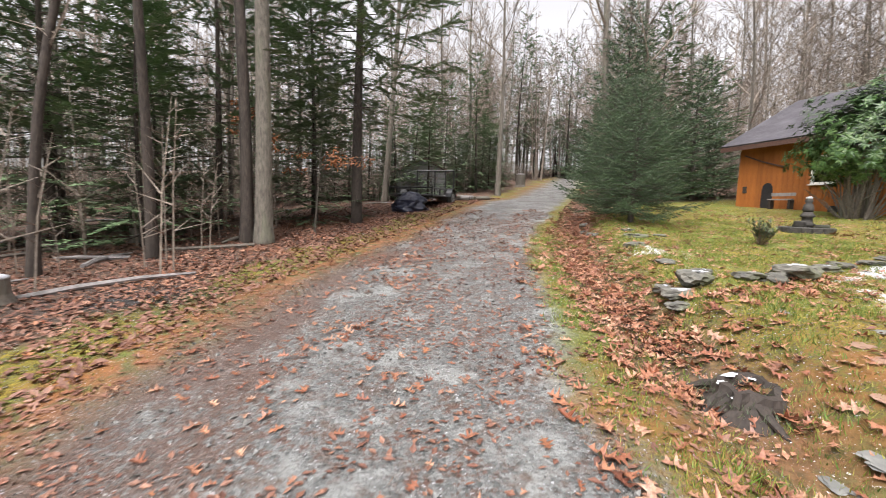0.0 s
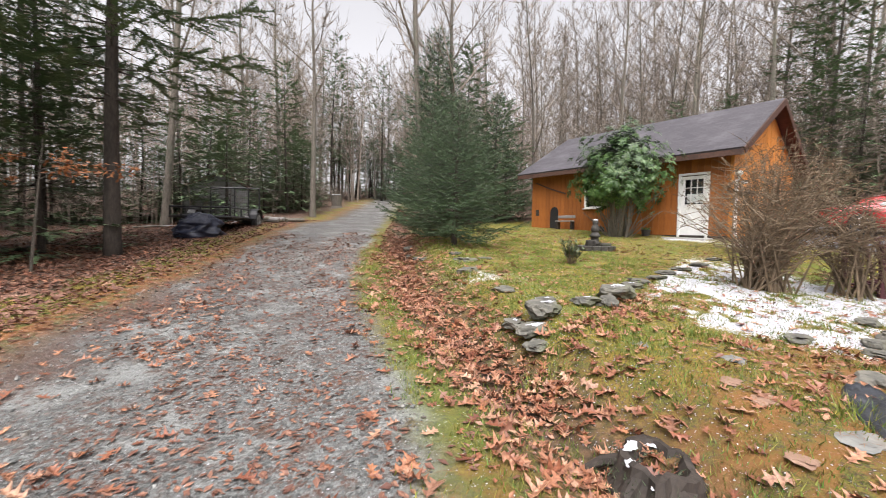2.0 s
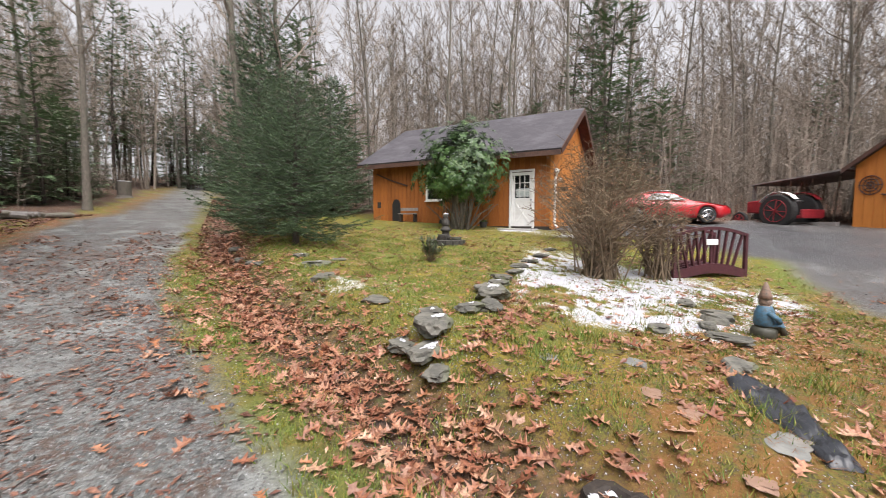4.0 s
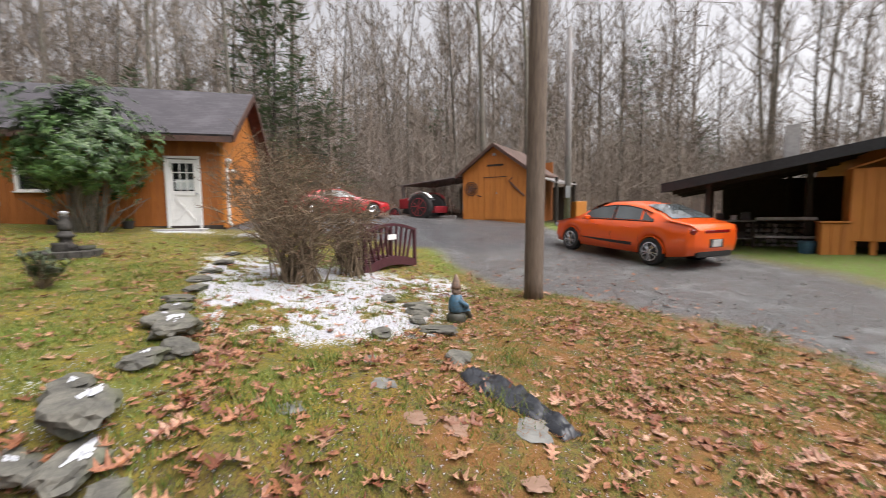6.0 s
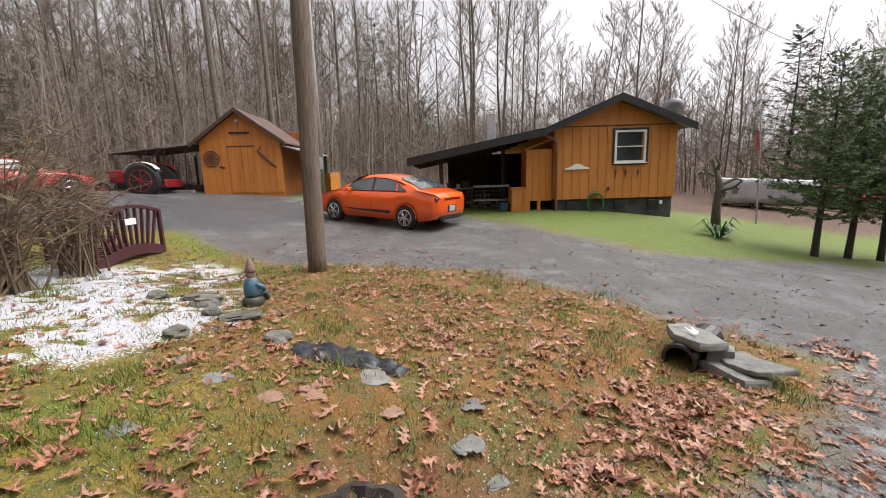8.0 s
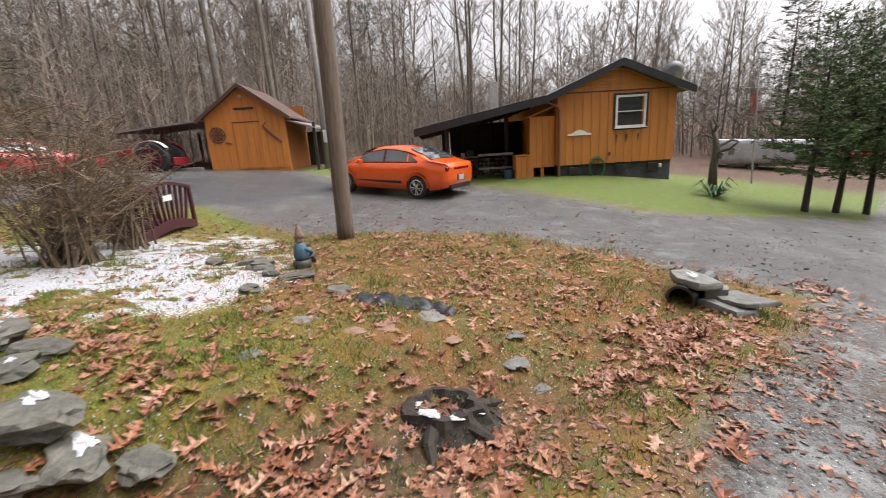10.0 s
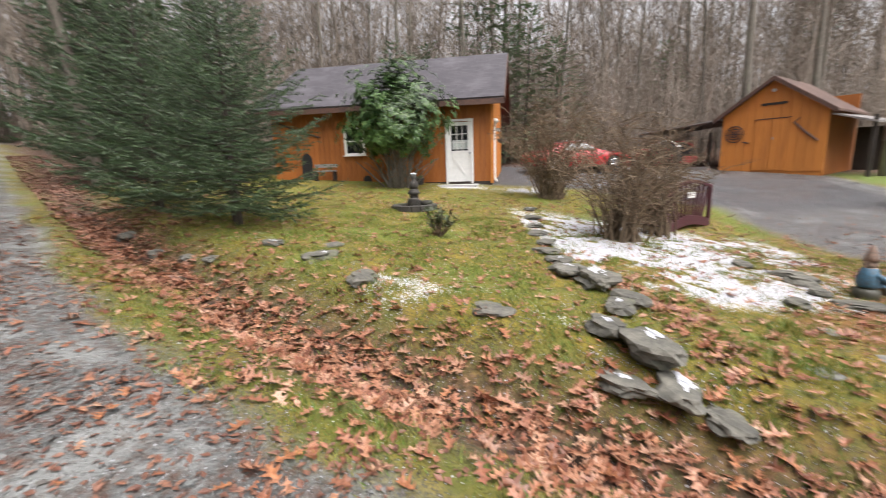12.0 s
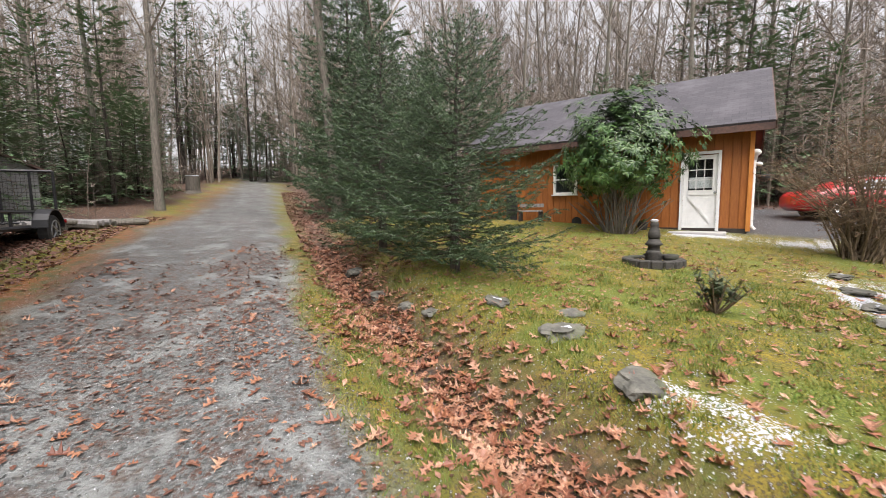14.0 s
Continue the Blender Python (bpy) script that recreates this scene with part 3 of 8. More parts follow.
def framed_window(owner, m, w, h, frame_mat, sashes=2, name="window", cols=1, room=0.24):
    """A window in a wall plane: frame, sill, panes, dark room behind. Origin at its lower left, outside towards -y."""
    win = new(name)
    win.parent, win.matrix_basis, win.empty_display_size = owner, m, 0.1
    t = 0.07
    k = Soup()
    for c, s in (((w / 2, 0, t / 2), (w, 0.08, t)), ((w / 2, 0, h - t / 2), (w, 0.08, t)), ((t / 2, 0, h / 2), (t, 0.08, h - 2 * t)), ((w - t / 2, 0, h / 2), (t, 0.08, h - 2 * t))):
        k.box(c, s)
    part("frame", k, frame_mat, win)
    k = Soup()
    for i in range(1, sashes):
        k.box((w / 2, 0.0, h * i / sashes), (w - 2 * t, 0.05, 0.035))
    for i in range(1, cols):
        k.box((w * i / cols, 0.0, h / 2), (0.02, 0.035, h - 2 * t))
    part("sash", k, frame_mat, win)
    boxed("sill", (w / 2, -0.05, -0.02), (w + 0.08, 0.1, 0.035), frame_mat, win)
    for i in range(sashes):
        k = Soup()
        k.box((w / 2, 0.012, h * (i + 0.5) / sashes), (w - 2 * t, 0.006, h / sashes - 0.05))
        p = part("pane", k, PANE, win)
        p.visible_shadow = False
    k = Soup()
    if room > 0.1:
        k.box((w / 2, room, h / 2), (w * 1.6, 0.02, h * 1.4))
    else:
        k.box((w / 2, room, h / 2), (w - 0.12, 0.004, h - 0.12))
    part("dark_room", k, WINDOW_DARK, win)


def cabin():
    m = pose(13.52, 16.2, 1.30, 0, 0, -82.5)
    c = thing("cabin", m, "orange-stained wooden cabin with dark shingle roof and white door", "cabin")
    L, W, H = 7.95, 6.4, 2.82

    def rake(y):
        return H + 0.581 * (min(y, W - y))
    # wall cores
    k = Soup()
    hole_d, hole_w = (6.40, 7.33, 0.0, 2.16), (2.75, 3.55, 1.10, 2.10)
    for x0, x1, z0, z1 in ((0, 2.75, -0.3, H), (3.55, 6.40, -0.3, H), (7.33, L, -0.3, H), (2.75, 3.55, -0.3, 1.10), (2.75, 3.55, 2.10, H), (6.40, 7.33, 2.16, H), (6.40, 7.33, -0.3, 0.02)):
        k.box(((x0 + x1) / 2, 0.08, (z0 + z1) / 2), (x1 - x0, 0.12, z1 - z0))
    # front planks carry the eave shade in their colour, besides weathering
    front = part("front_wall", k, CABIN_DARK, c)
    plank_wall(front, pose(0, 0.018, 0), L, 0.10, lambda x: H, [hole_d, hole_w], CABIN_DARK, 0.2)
    for nm, x in (("gable_wall", L - 0.13), ("far_gable_wall", 0.002)):
        k = Soup()
        k.prism([(0.15, -0.3), (W - 0.15, -0.3), (W - 0.15, rake(W - 0.15)), (W / 2, rake(W / 2)), (0.15, rake(0.15))], x, x + 0.12, 0)
        g = part(nm, k, ORANGE, c)
        if nm == "gable_wall":
            plank_wall(g, pose(L - 0.008, 0.02, 0, 0, 0, 90), W - 0.04, 0.10, lambda y: rake(y) - 0.01, [], ORANGE, 0.2)
    k = Soup()
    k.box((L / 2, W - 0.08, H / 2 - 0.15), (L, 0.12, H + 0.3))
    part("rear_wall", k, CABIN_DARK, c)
    boxed("sill_beam", (L / 2, -0.004, 0.03), (L, 0.05, 0.16), DARK_WOOD, c)
    gable_roof(c, -0.45, L + 0.42, -0.5, 2.65, W / 2, 4.80, W + 0.5, 2.65, 0.10, SHINGLE, TRIM_BROWN, SOFFIT)
    boxed("corner_post", (L + 0.012, -0.03, 1.42), (0.10, 0.10, 2.76), ORANGE, c)
    # door
    d = new("door")
    d.parent, d.matrix_basis, d.empty_display_size = c, pose(6.40, 0.0, 0.04), 0.1
    k = Soup()
    for cc, s in (((0.035, -0.01, 1.06), (0.07, 0.1, 2.12)), ((0.895, -0.01, 1.06), (0.07, 0.1, 2.12)), ((0.465, -0.01, 2.085), (0.79, 0.1, 0.07))):
        k.box(cc, s)
    part("door_frame", k, WHITE_PAINT, d)
    k = Soup()
    for cc, s in (((0.13, 0.02, 1.02), (0.11, 0.045, 2.02)), ((0.80, 0.02, 1.02), (0.11, 0.045, 2.02)), ((0.465, 0.02, 0.09), (0.56, 0.045, 0.16)), ((0.465, 0.02, 1.03), (0.56, 0.045, 0.13)), ((0.465, 0.02, 1.97), (0.56, 0.045, 0.11)), ((0.465, 0.03, 0.57), (0.56, 0.03, 0.82))):
        k.box(cc, s)
    part("leaf", k, WHITE_PAINT, d)
    k = Soup()
    for sgn in (1, -1):
        k.box((0, 0, 0), (0.92, 0.025, 0.06), pose(0.465, 0.003, 0.57, 0, sgn * 53, 0))
    part("cross_brace", k, WHITE_PAINT, d)
    k = Soup()
    for i in (1, 2):
        k.box((0.185 + 0.56 * i / 3, 0.02, 1.505), (0.022, 0.03, 0.82))
        k.box((0.465, 0.018, 1.095 + 0.82 * i / 3), (0.56, 0.034, 0.022))
    part("glazing_bars", k, WHITE_PAINT, d)
    for i in range(3):
        for j in range(3):
            k = Soup()
            k.box((0.278 + 0.187 * i, 0.03, 1.232 + 0.273 * j), (0.165, 0.005, 0.25))
            part("pane", k, PANE, d).visible_shadow = False
    k = Soup()
    k.box((0.465, 0.3, 1.5), (0.9, 0.02, 1.1))
    part("dark_room", k, WINDOW_DARK, d)
    k = Soup()
    k.box((0.465, 0.16, 1.30), (0.54, 0.01, 0.30))
    part("curtain", k, WHITE_PAINT, d, "pale half curtain")
    k = Soup()
    k.lathe([(0.012, 0), (0.012, 0.03), (0.032, 0.04), (0.036, 0.06), (0.02, 0.075)], 12)
    part("door_knob", k, STEEL, d, smooth=True, m=pose(0.82, 0.0, 1.02, 90, 0, 0))
    framed_window(c, pose(2.77, 0.0, 1.12), 0.76, 0.96, WHITE_PAINT)
    # arched opening and small hatches
    k = Soup()
    k.prism([(-0.21, 0.0), (0.21, 0.0), (0.21, 0.72)] + [(0.21 * math.cos(a), 0.72 + 0.24 * math.sin(a)) for a in (0.5, 1.05, 1.57, 2.1, 2.64)] + [(-0.21, 0.72)], -0.035, -0.008, 1)
    part("arched_hatch", k, BLACK_PAINT, c, "black arched hatch", m=pose(1.28, 0, 0.28))
    k = Soup()
    k.prism([(-0.15, 0.0), (0.15, 0.0)] + [(0.15 * math.cos(a), 0.12 + 0.12 * math.sin(a)) for a in (0.0, 0.6, 1.2, 1.57, 1.95, 2.55, 3.14)], -0.033, -0.008, 1)
    part("crawl_vent", k, BLACK_PAINT, c, "black arched vent", m=pose(3.55, 0, 0.16))
    boxed("wall_plaque", (0.36, -0.03, 1.0), (0.18, 0.02, 0.26), DARK_WOOD, c)
    k = Soup()
    k.tube([(0.25, -0.05, 2.35), (1.0, -0.06, 2.05), (1.85, -0.05, 1.78)], [0.028, 0.03, 0.035], 7)
    part("hung_rail", k, TRIM_BROWN, c, "old wooden bar hung on the wall")
    # corner lamp, downspout, hanging basket
    lamp = new("wall_lamp")
    lamp.parent, lamp.matrix_basis, lamp.empty_display_size = c, pose(L + 0.10, 0.22, 2.02), 0.1
    k = Soup()
    k.lathe([(0.03, -0.16), (0.045, -0.05), (0.09, 0.0), (0.12, 0.02), (0.115, 0.07), (0.07, 0.12), (0.02, 0.135)], 16)
    part("globe", k, WHITE_PAINT, lamp, "white dome", smooth=True)
    boxed("bracket", (-0.07, 0, -0.1), (0.12, 0.03, 0.03), BLACK_PAINT, lamp)
    k = Soup()
    k.tube([(L + 0.075, 0.16, 1.86), (L + 0.075, 0.16, 0.2), (L + 0.16, 0.14, 0.08)], 0.045, 8)
    part("downspout", k, WHITE_PAINT, c, "white downspout")
    bk = new("hanging_basket")
    bk.parent, bk.matrix_basis, bk.empty_display_size = c, pose(L + 0.30, 0.55, 1.5), 0.1
    k = Soup()
    k.lathe([(0.09, -0.13), (0.13, -0.08), (0.15, 0.0), (0.14, 0.01), (0.12, -0.01)], 14)
    part("bowl", k, TERRACOTTA, bk, smooth=True)
    k = Soup()
    for a in (0, 2.1, 4.2):
        k.tube([(0.14 * math.cos(a), 0.14 * math.sin(a), 0), (-0.1, 0, 0.36)], 0.006, 4)
    k.tube([(-0.1, 0, 0.36), (-0.32, 0, 0.34)], 0.012, 5)
    part("hanger", k, BLACK_PAINT, bk)
    k = Soup()
    k.lathe([(0.04, 0.2), (0.09, 0.22), (0.08, 0.27), (0.02, 0.3)], 12, (-0.12, -0.1, 0.04))
    part("lower_lamp", k, WHITE_PAINT, bk, "white lamp cap", smooth=True)
    k = Soup()
    k.box((6.87, -0.45, -0.02), (1.3, 0.7, 0.10))
    part("door_step", k, CONCRETE, c, "flat concrete step", bevel=0.015)


cabin()


def house():
    m = pose(9.32, -8.4, 0.30, 0, 0, -130.5)
    h = thing("house", m, "long orange-sided house with dark roof edge and block foundation", "house")
    W, Z0, H, D = 4.15, 0.64, 3.02, 11.0

    def rake(x):
        return H + 0.40 * min(x, W - x)
    k = Soup()
    k.prism([(0, Z0), (W, Z0), (W, H), (W / 2, rake(W / 2)), (0, H)], 0.03, 0.13, 1)
    g = part("gable_wall", k, HOUSE_ORANGE, h)
    hole = (2.02, 3.10, 1.78, 2.88)
    plank_wall(g, pose(0, 0.026, 0), W, Z0 - 0.03, lambda x: min(H + 0.02, rake(x) - 0.02), [hole], HOUSE_ORANGE, 0.30)
    # clapboards of the gable's point
    for i in range(8):
        z = H + 0.03 + 0.10 * i
        half = (rake(W / 2) - z - 0.1) / 0.40
        if half > 0.12:
            boxed("clapboard", (W / 2, -0.002 - 0.0, z + 0.05), (2 * half, 0.03, 0.096), HOUSE_ORANGE, g, bevel=0.004)
    boxed("belly_board", (W / 2, -0.012, H + 0.015), (W - 0.1, 0.035, 0.035), TRIM_BROWN, g)
    for nm, x in (("left_wall", 0.0), ("right_wall", W - 0.1)):
        boxed(nm, (x + 0.05, D / 2 + 0.14, (Z0 + H) / 2), (0.1, D, H - Z0), HOUSE_ORANGE, h)
    boxed("rear_wall", (W / 2, D + 0.2, (Z0 + H) / 2 + 0.3), (W, 0.1, H - Z0 + 0.6), HOUSE_ORANGE, h)
    boxed("foundation", (W / 2 + 0.03, D / 2 + 0.1, 0.13), (W - 0.1, D, 1.0), BLOCK, h)
    for x in (0.62, 2.28, 3.45):
        boxed("foundation_vent", (x, 0.095 - 0.5 + 0.0 + 0.4 - 0.4 + 0.4, 0.40), (0.36, 0.05, 0.26), BLACK_PAINT, h)
    # roof: ridge runs away from the gable, left slope carries on over the carport
    r = Soup()

    def slab(x0, z0, x1, z1, t=0.09, y0=-0.38, y1=D + 0.4):
        r.add([(x0, y0, z0), (x1, y0, z1), (x1, y0, z1 + t), (x0, y0, z0 + t), (x0, y1, z0), (x1, y1, z1), (x1, y1, z1 + t), (x0, y1, z0 + t)],
              [(0, 1, 2, 3), (7, 6, 5, 4), (0, 4, 5, 1), (1, 5, 6, 2), (2, 6, 7, 3), (3, 7, 4, 0)])
    slab(-0.55, 2.82, W / 2, 3.90)
    slab(W / 2, 3.90, W + 0.42, 2.90)
    part("roof", r, SHINGLE, h)
    for (x0, z0, x1, z1) in ((-0.55, 2.82, W / 2, 3.90), (W / 2, 3.90, W + 0.42, 2.90)):
        k = Soup()
        k.add([(x0, -0.42, z0 - 0.12), (x1, -0.42, z1 - 0.12), (x1, -0.42, z1 + 0.11), (x0, -0.42, z0 + 0.11), (x0, -0.385, z0 - 0.12), (x1, -0.385, z1 - 0.12), (x1, -0.385, z1 + 0.11), (x0, -0.385, z0 + 0.11)],
              [(0, 1, 2, 3), (7, 6, 5, 4), (0, 4, 5, 1), (1, 5, 6, 2), (2, 6, 7, 3), (3, 7, 4, 0)])
        part("barge_board", k, BLACK_PAINT, h)
        k = Soup()
        k.add([(x0, -0.38, z0 - 0.03), (x1, -0.38, z1 - 0.03), (x1, -0.38, z1 - 0.006), (x0, -0.38, z0 - 0.006), (x0, 0.02, z0 - 0.03), (x1, 0.02, z1 - 0.03), (x1, 0.02, z1 - 0.006), (x0, 0.02, z0 - 0.006)],
              [(0, 1, 2, 3), (7, 6, 5, 4), (0, 4, 5, 1), (1, 5, 6, 2), (2, 6, 7, 3), (3, 7, 4, 0)])
        part("soffit", k, GREY_WOOD, h)
    framed_window(h, pose(2.03, 0.0, 1.80), 1.06, 1.07, WHITE_PAINT, room=0.021)
    k = Soup()
    for c, s in (((2.56, -0.02, 1.755), (1.2, 0.03, 0.06)), ((2.56, -0.02, 2.905), (1.2, 0.03, 0.06)), ((1.985, -0.02, 2.33), (0.06, 0.03, 1.09)), ((3.135, -0.02, 2.33), (0.06, 0.03, 1.09))):
        k.box(c, s)
    part("window_trim", k, BLACK_PAINT, h, "dark window casing")
    # bump-out closet on posts
    boxed("closet", (-0.46, 0.62, 1.46), (0.90, 0.80, 1.76), HOUSE_ORANGE, h)
    for i in range(4):
        boxed("closet_plank", (-0.80 + 0.225 * i, 0.212, 1.46), (0.216, 0.02, 1.76), HOUSE_ORANGE, h)
    k = Soup()
    k.add([(-1.0, 0.12, 2.30), (0.0, 0.12, 2.66), (0.0, 0.12, 2.70), (-1.0, 0.12, 2.34), (-1.0, 1.1, 2.30), (0.0, 1.1, 2.66), (0.0, 1.1, 2.70), (-1.0, 1.1, 2.34)], [(0, 1, 2, 3), (7, 6, 5, 4), (0, 4, 5, 1), (1, 5, 6, 2), (2, 6, 7, 3), (3, 7, 4, 0)])
    part("closet_roof", k, HOUSE_ORANGE, h)
    for x in (-0.82, -0.45):
        boxed("closet_post", (x, 0.3, 0.26), (0.11, 0.11, 0.64), ORANGE, h)
    k = Soup()
    k.tube([(-0.35, -0.1, 2.78), (-0.02, -0.06, 2.62), (0.06, -0.06, 2.5), (0.06, -0.06, 0.2), (0.12, -0.2, 0.06)], 0.045, 8)
    part("downspout", k, COPPER_PIPE, h, "brown metal downspout")
    boxed("splash_block", (0.12, -0.28, 0.05), (0.3, 0.4, 0.1), CONCRETE, h)
    # wall ornaments
    k = Soup()
    k.prism([(-0.42, 0), (0.42, 0), (0.40, 0.05), (0.22, 0.09), (0.16, 0.15), (0.0, 0.19), (-0.16, 0.15), (-0.22, 0.09), (-0.40, 0.05)], -0.06, -0.005, 1)
    part("scroll_ornament", k, WHITE_PAINT, h, "white scalloped wooden ornament", m=pose(0.78, 0, 1.62))
    for x in (2.10, 2.45, 2.86):
        k = Soup()
        k.prism([(-0.035, 0.26), (0.035, 0.26), (0.0, 0.0)], -0.03, -0.004, 1)
        part("wall_spike", k, TRIM_BROWN, h, m=pose(x, 0, 1.30))
    boxed("outlet_box", (1.86, -0.03, 0.93), (0.08, 0.05, 0.11), TRIM_BROWN, h)
    boxed("porch_lamp", (3.72, 0.05, 0.42), (0.1, 0.1, 0.12), WHITE_PAINT, h, "small white lamp")
    # chimney
    boxed("chimney", (-1.85, 2.4, 3.35), (0.34, 0.34, 1.0), CONCRETE, h, "pale block chimney")
    # satellite dish on the eave
    ds = new("satellite_dish")
    ds.parent, ds.matrix_basis, ds.empty_display_size = h, pose(4.25, 0.5, 3.0), 0.1
    k = Soup()
    k.lathe([(0.02, 0.0), (0.2, 0.03), (0.36, 0.10), (0.355, 0.115), (0.19, 0.045), (0.01, 0.015)], 24)
    part("dish", k, STEEL, ds, smooth=True, m=pose(-0.05, -0.1, 0.55, -60, 25, 0))
    k = Soup()
    k.tube([(0, 0, 0), (0, 0, 0.4), (-0.05, 0.0, 0.52)], 0.025, 6)
    k.tube([(-0.05, 0, 0.42), (-0.25, -0.5, 0.45)], 0.015, 5)
    part("mast", k, BLACK_PAINT, ds)


house()


def carport():
    c = thing("carport", pose(9.32, -8.4, 0.30, 0, 0, -130.5), "dark open carport with sloping roof on posts, cluttered below", "carport")
    k = Soup()
    x0, z0, x1, z1, t = -4.98, 2.02, -0.50, 2.86, 0.10
    k.add([(x0, -0.38, z0), (x1, -0.38, z1), (x1, -0.38, z1 + t), (x0, -0.38, z0 + t), (x0, 6, z0), (x1, 6, z1), (x1, 6, z1 + t), (x0, 6, z0 + t)],
          [(0, 1, 2, 3), (7, 6, 5, 4), (0, 4, 5, 1), (1, 5, 6, 2), (2, 6, 7, 3), (3, 7, 4, 0)])
    part("roof", k, SHINGLE, c)
    k = Soup()
    k.add([(x0, -0.42, z0 - 0.14), (x1, -0.42, z1 - 0.14), (x1, -0.42, z1 + 0.12), (x0, -0.42, z0 + 0.12), (x0, -0.385, z0 - 0.14), (x1, -0.385, z1 - 0.14), (x1, -0.385, z1 + 0.12), (x0, -0.385, z0 + 0.12)],
          [(0, 1, 2, 3), (7, 6, 5, 4), (0, 4, 5, 1), (1, 5, 6, 2), (2, 6, 7, 3), (3, 7, 4, 0)])
    part("barge_board", k, BLACK_PAINT, c)
    for x, y in ((-3.85, 0.2), (-3.85, 3.0), (-3.85, 5.7), (-1.5, 1.6), (-1.5, 5.7)):
        boxed("post", (x, y, 1.02 + 0.09 * (x + 3.85)), (0.14, 0.14, 2.2 + 0.19 * (x + 3.85) * 2), DARK_WOOD, c)
    for y in (-0.2, 2.0, 4.0, 5.8):
        k = Soup()
        k.add([(x0 + 0.1, y - 0.04, z0 - 0.12), (x1, y - 0.04, z1 - 0.13), (x1, y - 0.04, z1 - 0.006), (x0 + 0.1, y - 0.04, z0 + 0.012), (x0 + 0.1, y + 0.04, z0 - 0.12), (x1, y + 0.04, z1 - 0.13), (x1, y + 0.04, z1 - 0.006), (x0 + 0.1, y + 0.04, z0 + 0.012)],
              [(0, 1, 2, 3), (7, 6, 5, 4), (0, 4, 5, 1), (1, 5, 6, 2), (2, 6, 7, 3), (3, 7, 4, 0)])
        part("rafter", k, DARK_WOOD, c)
    boxed("deck", (-2.3, 2.8, 0.10), (2.9, 5.4, 0.16), DARK_WOOD, c)
    boxed("half_wall_rail", (-2.05, 0.9, 1.12), (1.3, 0.10, 0.09), GREY_WOOD, c)
    boxed("half_wall_rail", (-2.05, 0.9, 0.62), (1.3, 0.08, 0.07), GREY_WOOD, c)
    boxed("back_wall", (-1.7, 5.9, 1.3), (3.6, 0.08, 2.4), DARK_WOOD, c)


carport()


